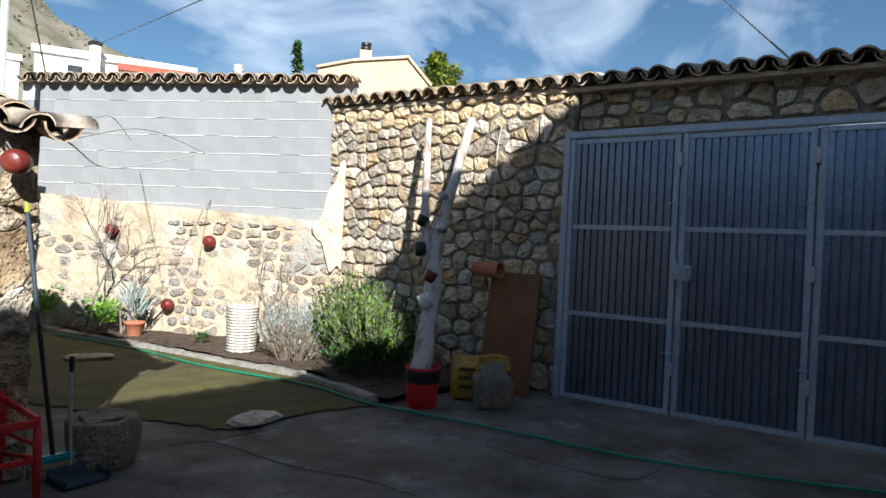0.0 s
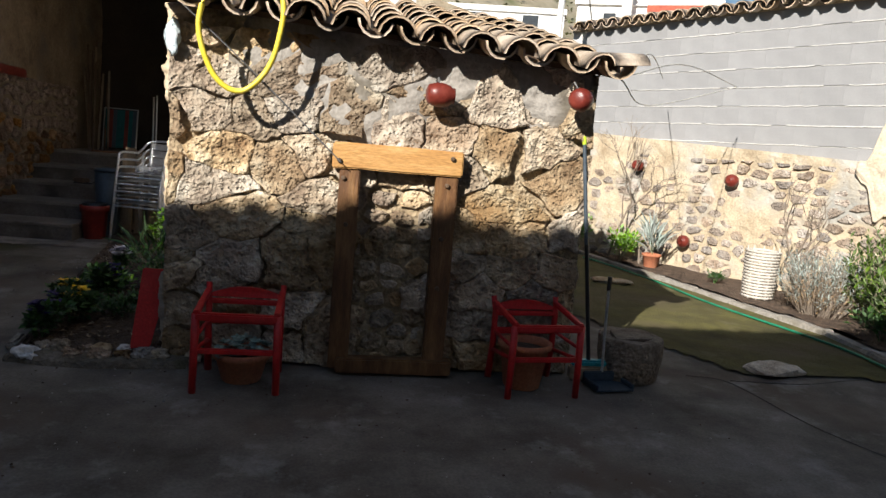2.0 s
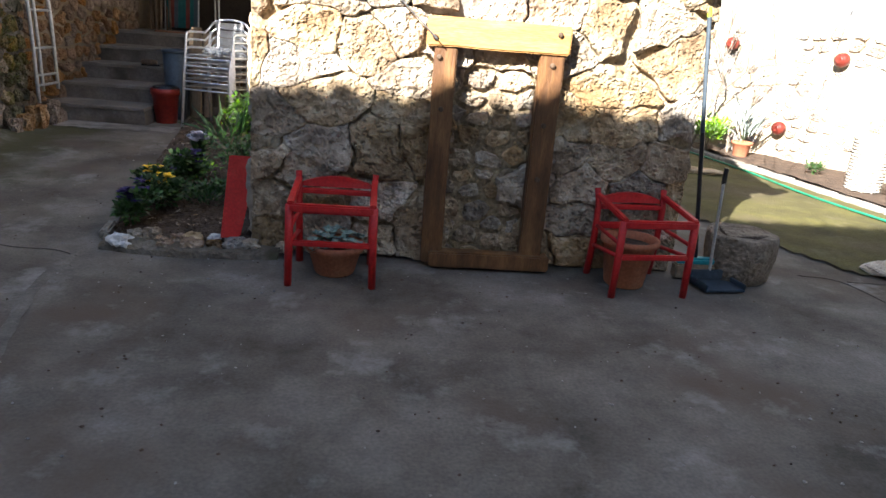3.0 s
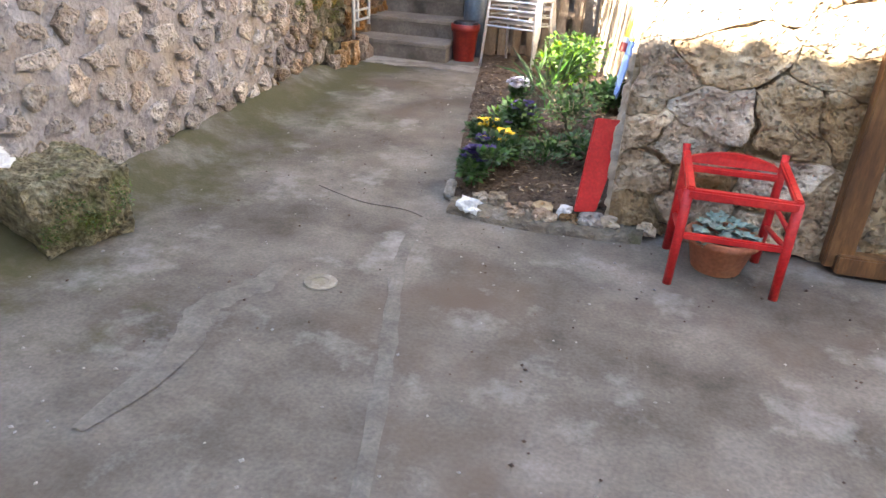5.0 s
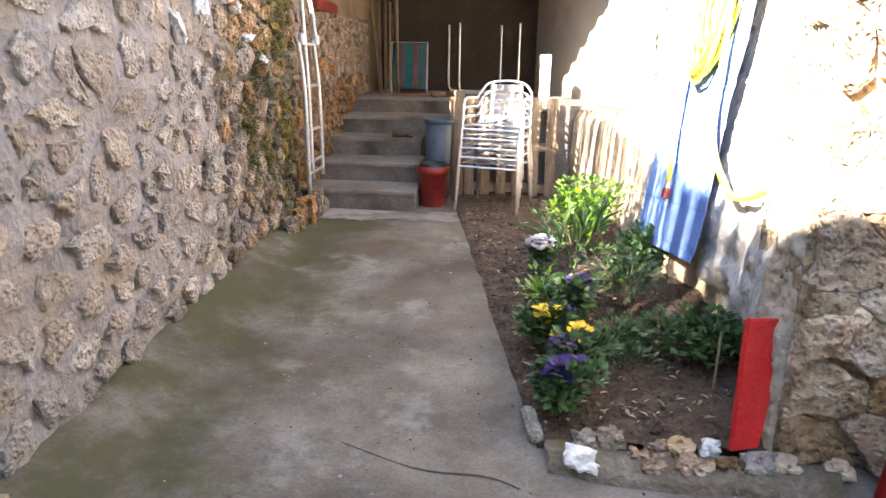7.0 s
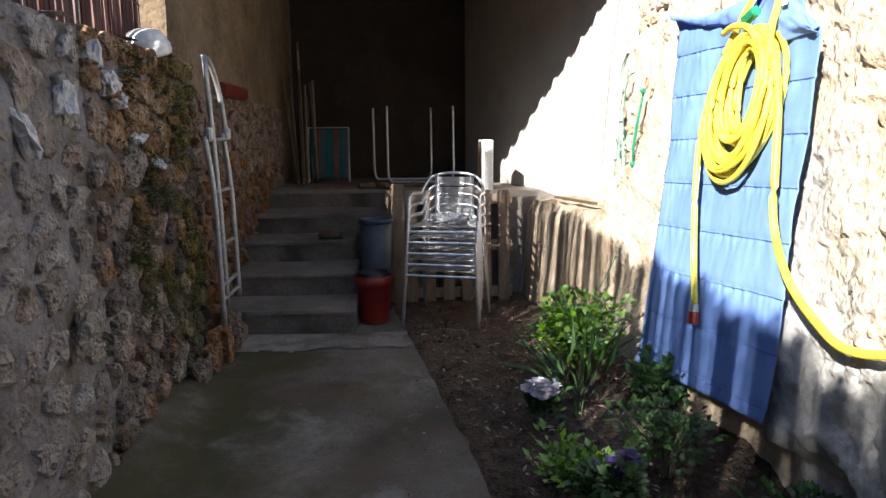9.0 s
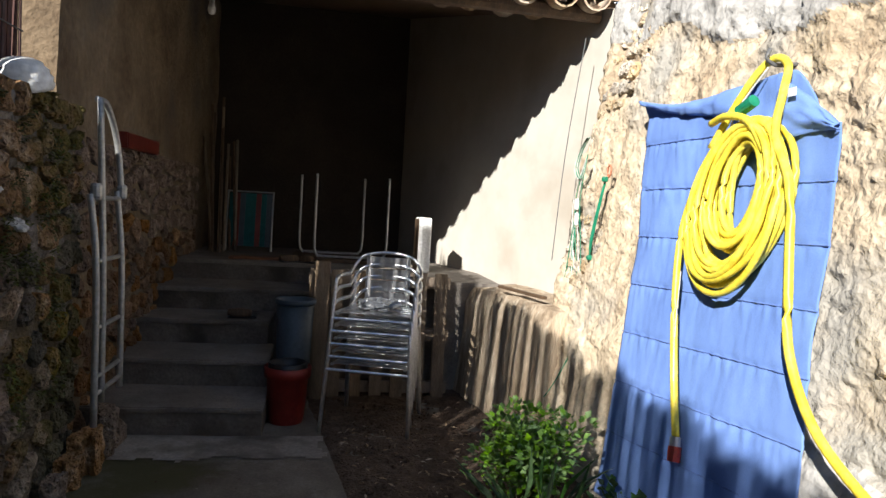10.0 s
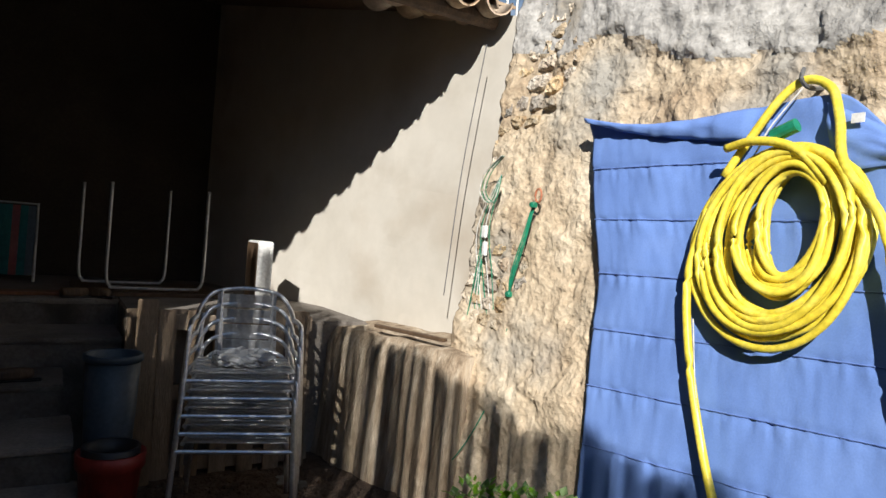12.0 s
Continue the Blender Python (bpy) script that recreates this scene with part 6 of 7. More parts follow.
part("connector_end", tube(HZ((.01, 6.09, 0.685), (.01, 6.075, 0.63)), 0.025, 12), RED_PLASTIC, hz, "red hose connector end")
part("green_connector", tube(HZ((.05, 6.14, 2.0), (.05, 6.06, 2.03)), 0.024, 12), GREEN_PLASTIC, hz, "green hose connector")
part("hook", tube(bend([(-0.56, 6.07, 2.2), (-0.68, 6.07, 2.18), (-0.73, 6.07, 2.20), (-0.72, 6.07, 2.24)], 14), 0.008, 6), WIRE, hz, "rusty iron hook")
part("string", tube(bend(HZ((0, 6.10, 2.17), (.03, 6.17, 2.04), (.04, 6.2, 1.95)), 12), 0.003, 5), CORD_PALE, hz)
part("string", tube(bend(HZ((.02, 6.34, 1.35), (.02, 6.27, 1.1), (.02, 6.2, 0.93), (.01, 6.18, 0.85)), 16), 0.0022, 5), CORD_PALE, hz)

# ---- cords on the porch wall ----
cd = thing("clothes_line", (0, 0, 0), "green and pale cords hung on a nail", "cord")
for k in range(4):
    o = 0.02 * k
    part("cord", tube(bend([(-0.80 - o * .3, 7.69, 2.05), (-0.80, 7.80 + o, 1.97), (-0.81, 7.83 + o, 1.86), (-0.81, 7.73 + o, 1.80), (-0.80, 7.70, 1.95), (-0.80, 7.78 + o * 2, 1.66), (-0.80, 7.72 + o * 2, 1.40 - o), (-0.80, 7.68 + o, 1.18 - o * 2), (-0.80, 7.75 + o * 2, 1.14), (-0.80, 7.83 + o, 1.25), (-0.80, 7.84, 1.5)], 50), 0.0028, 5), CORD_PALE if k % 2 else GREEN_PLASTIC, cd)
part("cord", tube(bend([(-0.80, 7.84, 1.6), (-0.84, 7.92, 1.0), (-1.0, 7.9, 0.55), (-1.03, 7.85, 0.42), (-0.98, 7.7, 0.40), (-0.85, 7.55, 0.8), (-0.80, 7.52, 1.25)], 40), 0.0035, 5), GREEN_PLASTIC, cd)
part("clip", boxed((-0.82, 7.79, 1.60), (-0.80, 7.83, 1.67), 0.004), WHITE_PAINT, cd)
part("clip", boxed((-0.82, 7.78, 1.50), (-0.80, 7.81, 1.58), 0.004), WHITE_PAINT, cd)
gr = thing("rope", (0, 0, 0), "doubled green rope knotted on a rusty ring", "rope")
for o in (0, 0.014, 0.03):
    part("strand", tube(bend([(-0.79, 7.40 + o * .4, 1.79), (-0.81, 7.43 + o, 1.6), (-0.81, 7.50 + o, 1.42), (-0.80, 7.55, 1.31)], 24), 0.0042, 6), GREEN_PLASTIC, gr)
for z, y in ((1.78, 7.40), (1.31, 7.55)):
    part("knot", rock_bm((-0.80, y, z), 0.022, 0.024, 0.022, 3), GREEN_PLASTIC, gr)
part("ring", tube([(-0.78, 7.39 + 0.025 * math.cos(a), 1.83 + 0.035 * math.sin(a)) for a in [k * 0.6283 for k in range(10)]], 0.006, 6, closed=True), POT_CLAY, gr)
w = thing("cable", (0, 0, 0), "thin wire hanging down the plaster", "cable")
part("cable_run", tube(bend([(-0.74, 8.05, 2.75), (-0.80, 8.12, 2.0), (-0.83, 8.17, 1.24)], 12), 0.0035, 5), WIRE, w)
lb = part("lath", boxed((-0.02, -0.30, 0), (0.02, 0.30, 0.02), 0.004), WOOD_DARK)
lb.matrix_world = pose(-1.02, 8.22, 0.995, 0, 0, 16)
tagged(lb, "narrow dark lath lying on the plinth", "lath")


# ---- stacked aluminium chairs ----
def alu_chair():
    c = thing("armchair", (0, 0, 0), "aluminium slatted armchair in a stack by the steps", "chair", group="stacked aluminium chairs")
    W = 0.55
    for sx in (-1, 1):
        x = sx * W / 2
        part("arm_frame", tube(bend([(x * 1.04, -0.02, 0), (x * 0.98, 0.0, 0.35), (x * 0.94, 0.02, 0.60), (x * 0.93, 0.06, 0.655), (x * 0.93, 0.2, 0.66), (x * 0.90, 0.40, 0.65)], 26), 0.0125, 10), ALUMINIUM, c, smooth=True)
        part("back_leg", tube(bend([(x * 0.96, 0.52, 0.0), (x * 0.86, 0.44, 0.42), (x * 0.80, 0.48, 0.66)], 16), 0.0125, 10), ALUMINIUM, c, smooth=True)
        part("seat_bar", tube([(x * 0.86, 0.02, 0.43), (x * 0.84, 0.44, 0.41)], 0.010, 8), ALUMINIUM, c)
    part("hoop", tube(bend([(-W * 0.45, 0.40, 0.65), (-W * 0.42, 0.47, 0.70), (-W * 0.30, 0.50, 0.775), (0, 0.52, 0.80), (W * 0.30, 0.50, 0.775), (W * 0.42, 0.47, 0.70), (W * 0.45, 0.40, 0.65)], 36), 0.0115, 10), ALUMINIUM, c, smooth=True)
    part("front_rung", tube([(-W * 0.49, 0.0, 0.40), (W * 0.49, 0.0, 0.40)], 0.0095, 8), ALUMINIUM, c)
    part("rear_rung", tube([(-W * 0.43, 0.44, 0.40), (W * 0.43, 0.44, 0.40)], 0.0095, 8), ALUMINIUM, c)
    for k in range(5):
        part("seat_slat", boxed((-W * 0.42, 0.03 + k * 0.082, 0.430), (W * 0.42, 0.09 + k * 0.082, 0.438), 0.003), ALUMINIUM, c)
    for k in range(3):
        part("back_slat", boxed((-W * 0.28, 0.47 + 0.012 * k, 0.530 + k * 0.084), (W * 0.28, 0.478 + 0.012 * k, 0.600 + k * 0.084), 0.003), ALUMINIUM, c)
    for sx in (-1, 1):
        part("back_stay", tube([(sx * W * 0.24, 0.45, 0.42), (sx * W * 0.24, 0.50, 0.79)], 0.007, 6), ALUMINIUM, c)
    return c


ac = alu_chair()
ac.matrix_world = pose(-2.09, 7.84, 0.10, 0, 0, -17)
for k in range(1, 5):
    copy_thing(ac, pose(-2.09 + 0.007 * k, 7.84 + 0.012 * k, 0.10 + 0.080 * k, 0, 0, -17 + 1.0 * k))
rg = thing("plastic_bag", (-2.02, 8.10, 0.862), "crumpled grey plastic bag on the top chair", "bag")
bm = rock_bm((0, 0, 0.03), 0.17, 0.13, 0.045, 5, 4, 0.5)
for v in bm.verts:
    v.co += 0.018 * noise.noise_vector(v.co * 22)
part("bag", bm, mat("dusty grey plastic", [(0.22, 0.23, 0.24), (0.32, 0.33, 0.34), (0.45, 0.46, 0.47)], 12, 0.35, bump=0.3), rg)

pt = thing("pallet", (-1.97, 8.74, 0.09), "weathered wooden pallet standing on edge", "pallet", rx=-5)
for k in range(7):
    part("board", boxed((-0.53 + k * 0.158, -0.075, 0.0), (-0.53 + k * 0.158 + 0.095, -0.053, 0.96), 0.004), PALLET_WOOD, pt)
for z in (0.04, 0.44, 0.84):
    part("stringer", boxed((-0.54, -0.052, z), (0.54, 0.03, z + 0.09), 0.004), PALLET_WOOD, pt)
for k in range(5):
    part("back_board", boxed((-0.53 + k * 0.24, 0.031, 0.0), (-0.53 + k * 0.24 + 0.10, 0.05, 0.96), 0.004), PALLET_WOOD, pt)
pb = thing("plank", (-2.40, 8.60, 0.10), "rough old board leaning beside the pallet", "board", rx=-6)
part("board", boxed((-0.06, 0, 0), (0.05, 0.03, 1.02), 0.006), PALLET_WOOD, pb)
bk = thing("flower_pot", (-2.59, 8.10, 0.10), "red plastic flower pot beside the steps", "flower pot")
part("pot", lathe([(0.105, 0), (0.11, 0.01), (0.135, 0.30), (0.15, 0.305), (0.152, 0.37), (0.14, 0.372), (0.13, 0.3), (0.1, 0.03)], 26), RED_PLASTIC, bk, smooth=True)
bk2 = thing("flower_pot", (-2.59, 8.10, 0.135), "black plastic pot nested in a red pot", "flower pot")
part("pot", lathe([(0.09, 0), (0.11, 0.25), (0.125, 0.30), (0.128, 0.36), (0.115, 0.362), (0.1, 0.3), (0.08, 0.02)], 24), BLACK_PLASTIC, bk2, smooth=True)
bk3 = thing("bucket", (-2.58, 8.46, 0.10), "tall dark grey bin against the step side", "bucket")
part("bin", lathe([(0.10, 0), (0.105, 0.01), (0.13, 0.72), (0.12, 0.72), (0.1, 0.03)], 24), BLUE_PLASTIC, bk3, smooth=True)
part("rim", lathe([(0.131, 0.721), (0.142, 0.73), (0.142, 0.755), (0.134, 0.762), (0.121, 0.755), (0.121, 0.722)], 24), BLUE_PLASTIC, bk3, smooth=True)

# ---- things up on the porch ----
wb = thing("white_crate", (-1.55, 9.55, 0.98), "white painted box standing on end", "box")
part("box", boxed((-0.055, -0.02, 0), (0.055, 0.28, 0.485), 0.006), WHITE_PAINT, wb)
part("dark_side", boxed((-0.062, -0.015, 0.01), (-0.0565, 0.275, 0.47), 0.001), WOOD_DARK, wb)
tb = thing("folding_table", (-2.25, 10.4, 0.98), "upturned table with bent steel tube legs", "table")
part("tabletop", boxed((-0.50, -0.30, 0.0), (0.55, 0.62, 0.03), 0.006), WOOD_DARK, tb)
for x0, x1, y in ((-0.28, 0.42, -0.10), (-0.45, 0.20, 0.40)):
    part("leg_frame", tube(bend([(x0, y, 0.84), (x0, y, 0.45), (x0 + 0.002, y, 0.14), (x0 + 0.03, y, 0.06), (x0 + 0.09, y, 0.045), (x1 - 0.09, y, 0.045), (x1 - 0.03, y, 0.06), (x1 - 0.002, y, 0.14), (x1, y, 0.45), (x1, y, 0.84)], 60), 0.0125, 10), GALVANISED, tb, smooth=True)
DARK_TEAL = mat("dark teal fabric", [(0.008, 0.07, 0.075), (0.012, 0.10, 0.105), (0.02, 0.13, 0.135)], 9, 0.8, bump=0.1)
STRIPES = [DARK_TEAL, RED_GLAZE, BLUE_PLASTIC, DARK_TEAL, DARK_TEAL, RED_GLAZE, DARK_TEAL, BLUE_PLASTIC]
lg = thing("folding_lounger", (-3.24, 11.05, 0.98), "folded beach lounger with teal striped fabric", "lounger", rx=-8)
part("frame", tube([(-0.24, 0, 0), (-0.24, 0, 0.64), (0.23, 0, 0.64), (0.23, 0, 0)], 0.012, 8), GALVANISED, lg)
for k in range(8):
    part("stripe", boxed((-0.222 + k * 0.055, -0.006, 0.05), (-0.222 + k * 0.055 + 0.0545, 0.004, 0.62), 0.001), STRIPES[k], lg)
rng = random.Random(17)
for k in range(9):
    s = thing("garden_tool", (-3.62 + 0.035 * k + rng.uniform(-.02, .02), 10.75 + rng.uniform(-.2, .25), 0.985), "wooden tool handle leaning in the porch corner", "tool", group="tools in the corner")
    part("handle", tube([(0, 0, 0), (rng.uniform(-.16, -.02), 0.3 * rng.random() + 0.1, rng.uniform(0.9, 1.6))], 0.014, 7), PALLET_WOOD if k % 2 else WOOD_DARK, s)
bdl = thing("plank", (-2.95, 9.98, 0.985), "thin board lying on the porch edge", "board", 3)
part("board", boxed((-0.33, 0, 0), (0.33, 0.16, 0.022), 0.004), WOOD_BOARD, bdl)
for x, y, z, r in ((-2.72, 9.95, 0.98, 20), (-2.58, 9.95, 0.98, -30), (-3.0, 8.93, 0.63, 5)):
    sh = thing("old_shoe", (x, y, z), "dark worn shoe lying on the steps", "shoe", r)
    part("sole", boxed((-0.11, -0.04, 0), (0.11, 0.04, 0.018), 0.008), BLACK_PLASTIC, sh)
    bm = rock_bm((-0.02, 0, 0.04), 0.11, 0.048, 0.04, 2, 3, 0.1)
    part("upper", bm, WOOD_DARK, sh, smooth=True)
lamp = thing("light_bulb", (-3.42, 9.5, 3.02), "white bulb hanging from a thin cord", "lamp")
GLOBE = mat("opal bulb", [(0.80, 0.80, 0.78), (0.84, 0.84, 0.82), (0.86, 0.86, 0.85)], 4, 0.3, bump=0)
part("bulb", lathe([(0.004, 0), (0.022, 0.008), (0.032, 0.03), (0.033, 0.05), (0.024, 0.08), (0.02, 0.10)], 20), GLOBE, lamp, smooth=True)
part("socket", lathe([(0.021, 0.10), (0.021, 0.16), (0.01, 0.175)], 14), WHITE_PAINT, lamp)
part("cord", tube([(0, 0, 0.17), (0, 0, 0.30)], 0.003, 5), WHITE_PAINT, lamp)
beam = part("roof_beam", tube([(-4.0, 8.2, 3.0), (-0.6, 8.2, 2.96)], 0.06, 10), WOOD_DARK)
tagged(beam, "rough dark pole carrying the porch eave", "beam", kind="structure")

# ---- on and beside the west wall ----
ld = thing("scaffold_frame", (-3.49, 7.25, 0.34), "grey steel pipe scaffold frame leaning on the wall", "ladder")
for y, z1 in ((0.0, 1.18), (0.10, 1.66), (0.40, 1.20)):
    part("rail", tube(bend([(0.0, y, 0.10 if y else 0.0), (-0.01, y, 0.8), (-0.04, y - 0.02, z1)], 16), 0.017, 8), GALVANISED, ld, smooth=True)
part("bent_rail", tube(bend([(-0.02, 0.40, 1.18), (-0.04, 0.36, 1.46), (-0.05, 0.22, 1.64), (-0.06, 0.10, 1.66)], 16), 0.017, 8), GALVANISED, ld, smooth=True)
for z in (0.16, 0.25, 0.50, 0.84, 1.16):
    part("rung", tube([(0.0 - z * 0.025, 0.0, z), (0.0 - z * 0.025, 0.40, z)], 0.013, 8), GALVANISED, ld, smooth=True)
for y in (0.0, 0.4):
    part("collar", lathe([(0.024, 0), (0.028, 0.01), (0.028, 0.06), (0.022, 0.075)], 10, Matrix.Translation((-0.02, y, 1.16))), GALVANISED, ld)
dm = thing("lamp_globe", (-3.665, 6.80, 1.955), "white ribbed glass dome lying on the wall top", "lamp shade", rx=20)
part("dome", lathe([(0.118, 0.0), (0.124, 0.016), (0.118, 0.03), (0.121, 0.044), (0.108, 0.06), (0.108, 0.074), (0.089, 0.092), (0.086, 0.104), (0.054, 0.12), (0.014, 0.127)], 30), GLOBE, dm, smooth=True)
rw = thing("wood_block", (-3.70, 8.25, 1.82), "red painted timber set in the plaster wall", "beam")
part("block", boxed((-0.03, 0, 0), (0.04, 0.75, 0.10), 0.008), RED_GLAZE, rw)
rk = thing("rock_trough", (-3.11, 2.93, 0.0), "squared tufa block overgrown with moss by the wall", "rock", -20)
bm = boxed((-0.44, 0.0, 0.0), (0.0, 0.46, 0.335))
bmesh.ops.subdivide_edges(bm, edges=bm.edges[:], cuts=34, use_grid_fill=True)
for v in bm.verts:
    f = v.co - Vector((-0.22, 0.23, 0.16))
    v.co -= f * 0.05 * smooth01(0.24, 0.31, f.length)
    v.co += 0.020 * noise.noise_vector(v.co * 7) + 0.014 * noise.noise_vector(v.co * 19) + 0.012 * noise.noise_vector(v.co * 43)
    v.co.z = max(0.0, v.co.z)
    v.co.x *= 1.38
    if v.co.z < 0.2:
        v.co.y += 0.07 * (0.2 - v.co.z) / 0.2 * (1 - smooth01(0.0, 0.44, v.co.y))
        v.co.x -= 0.05 * (0.2 - v.co.z) / 0.2 * smooth01(-0.34, 0.0, v.co.x)
moss_rng = random.Random(8)
tufts = []
for _ in range(1500):
    yy, zz = moss_rng.uniform(0.03, 0.43), moss_rng.uniform(0.07, 0.28)
    if noise.noise(Vector((yy * 9, zz * 9, 4))) > -0.05:
        tufts.append((Vector((0.008 - 0.05 * max(0, 0.2 - zz) / 0.2, yy, zz)), Vector((1, moss_rng.uniform(-.8, .8), moss_rng.uniform(-.3, .9))), moss_rng.uniform(0.008, 0.02)))
leaves("moss", tufts, LEAF_ROSEMARY, rk, "green moss cushion", width=0.5, kind="stuff", rng=moss_rng)
part("rock", bm, MOSSY_ROCK, rk)
sh = thing("sea_shell", (-3.46, 3.12, 0.325), "large pale oyster shell lying on the mossy block", "shell", 30)
bm = bmesh.new()
for k in range(3):
    c = rock_bm((0.0, 0, 0.02 + 0.02 * k), 0.11 - 0.02 * k, 0.085 - 0.014 * k, 0.03, k + 4, 3, 0.5)
    me = bpy.data.meshes.new("tmp")
    c.to_mesh(me)
    c.free()
    bm.from_mesh(me)
    bpy.data.meshes.remove(me)
part("shell", bm, WHITE_STONE, sh, smooth=True)

# ---- garden along the block wall ----
bkt = thing("wicker_basket", (4.80, 7.02, 0.06), "tall pale woven wicker basket in the garden bed", "basket")
for k in range(16):
    z = 0.02 + k * 0.034
    n = 40
    r = 0.15 + 0.02 * k / 16
    part("weave", tube([((r + 0.010 * (1 if (j + k) % 2 else -1)) * math.cos(2 * math.pi * j / n), (r + 0.010 * (1 if (j + k) % 2 else -1)) * math.sin(2 * math.pi * j / n), z) for j in range(n)], 0.016, 6, closed=True), WICKER, bkt, smooth=True)
for j in range(10):
    a = 2 * math.pi * (j + 0.5) / 10
    part("stake", tube([(0.15 * math.cos(a), 0.15 * math.sin(a), 0), (0.17 * math.cos(a), 0.17 * math.sin(a), 0.58)], 0.007, 5), WICKER, bkt)


def bare_tree(at, h, label, seed, levels=4, lean=(0, 0), r=0.022, name="bare_tree"):
    t = thing(name, at, label, "tree")
    g = random.Random(seed)
    bm = bmesh.new()
    def grow(p, d, L, rad, lev):
        q = p + d * L
        m = p + d * L * 0.5 + 0.06 * L * sphere_dir(g)
        tube([p, m, q], rad, 6 if lev > 2 else 4, 0.65, bm)
        if lev > 0:
            for _ in range(3 if lev > 1 else 2):
                nd = (d + 0.75 * sphere_dir(g) + Vector((0, 0, 0.25))).normalized()
                grow(p + d * L * g.uniform(0.55, 1.0), nd, L * g.uniform(0.55, 0.8), rad * 0.6, lev - 1)
    grow(Vector((0, 0, -0.03)), Vector((lean[0], lean[1], 1)).normalized(), h * 0.42, r, levels)
    part("crown", bm, BARK, t)
    return t


bare_tree((4.98, 6.72, 0.06), 1.55, "small bare fruit tree beside the basket", 5, 4)
bare_tree((4.05, 9.55, 0.06), 2.3, "leafless vine climbing the garden wall", 11, 4, (0.15, -0.35), 0.02, "vine")
bare_tree((4.25, 8.9, 0.06), 1.6, "thin leafless vine shoots by the wall", 14, 3, (0.2, 0.35), 0.014, "vine")


def spiky(name, at, r, h, n, material, label, dry=None, cat="shrub", L=0.22, leaf_w=0.22):
    """A tuft of many upright shoots with needle leaves."""
    t = thing(name, at, label, cat)
    g = random.Random(int(at[1] * 1000))
    bm = bmesh.new()
    spots, drys = [], []
    for k in range(n):
        a, rr = g.uniform(0, 6.28), r * math.sqrt(g.random())
        base = Vector((rr * 0.45 * math.cos(a), rr * 0.45 * math.sin(a), 0))
        tip = Vector((rr * math.cos(a), rr * math.sin(a), h * g.uniform(0.35, 1.08) * (1 - 0.2 * rr / r)))
        tube([base, base.lerp(tip, 0.5) + Vector((0, 0, 0.05 * h)), tip], 0.0045, 4, 0.4, bm)
        for i in range(16):
            f = 0.35 + 0.65 * i / 15
            p = base.lerp(tip, f)
            d = (tip - base).normalized() + 0.8 * sphere_dir(g)
            (drys if (dry and f < 0.62) else spots).append((p, d, L * g.uniform(0.12, 0.3)))
    part("shoot_work", bm, BARK, t)
    leaves("needles", spots, material, t, width=leaf_w, kind="stuff", rng=g)
    if drys:
        leaves("dry_base", drys, dry, t, width=0.25, kind="stuff", rng=g)
    return t


spiky("lavender", (4.98, 6.25, 0.06), 0.46, 0.66, 230, LEAF_SILVER, "silver grey lavender bush with dry base", LEAF_DRY, L=0.24)
spiky("lavender", (5.25, 6.45, 0.06), 0.30, 0.60, 90, LEAF_SILVER, "silver lavender bush against the stone wall", LEAF_DRY, L=0.24)
spiky("rosemary", (5.42, 5.85, 0.06), 0.45, 1.0, 240, LEAF_ROSEMARY, "tall yellow green rosemary bush by the wall", L=0.36, leaf_w=0.32)
spiky("rosemary", (5.15, 5.10, 0.06), 0.50, 0.85, 260, LEAF_ROSEMARY, "dark rosemary bush in the shade", L=0.36, leaf_w=0.32)
bush("herb", (4.78, 5.2, 0.07), 0.3, 0.25, 380, 0.06, LEAF_DARK, "dark low weeds in the garden bed", stems=10)
bush("herb", (4.72, 7.75, 0.07), 0.12, 0.12, 160, 0.05, LEAF_DARK, "small dark green plant by the kerb", stems=6)
bush("herb", (4.16, 9.35, 0.07), 0.30, 0.42, 700, 0.07, LEAF_BRIGHT, "bright green leafy plant at the garden wall", stems=12)
bush("herb", (3.72, 10.1, 0.07), 0.22, 0.5, 400, 0.07, LEAF_BRIGHT, "green plant behind the shed corner", stems=9)
clay_pot((4.33, 8.72, 0.07), 0.12, 0.19, POT_CLAY, "small clay pot with a spiky plant")
bush("agave", (4.33, 8.72, 0.22), 0.16, 0.28, 60, 0.32, LEAF_SILVER, "spiky grey green plant in a clay pot", stems=3, width=0.09, up=1.2)
for nm, pts in (("a", [(1.66, 4.12, 1.90), (2.9, 5.7, 2.28), (4.62, 7.72, 2.44)]), ("b", [(1.66, 4.12, 1.92), (2.8, 6.2, 2.42), (4.25, 8.9, 2.62)]), ("c", [(1.66, 4.14, 1.90), (3.0, 6.5, 2.0), (4.62, 7.72, 2.44)])):
    w = thing("clothes_line", (0, 0, 0), "thin pale clothes line across the garden", "cord", group="garden lines")
    part("cord", tube(bend(pts, 16), 0.005, 5), CORD_PALE, w)
gh = thing("garden_hose", (0, 0, 0), "thin green garden hose lying along the kerb", "hose")
part("hose", tube(bend([(3.70, 9.6, 0.03), (3.85, 9.0, 0.03), (4.0, 7.9, 0.03), (4.05, 6.7, 0.03), (4.25, 5.6, 0.03), (4.32, 5.0, 0.03), (4.26, 4.3, 0.03), (4.40, 3.4, 0.03), (4.47, 2.9, 0.03), (4.6, 1.9, 0.03), (4.9, 1.1, 0.03), (5.2, 0.4, 0.03), (5.6, -0.8, 0.03)], 90), 0.011, 8), GREEN_PLASTIC, gh, smooth=True)
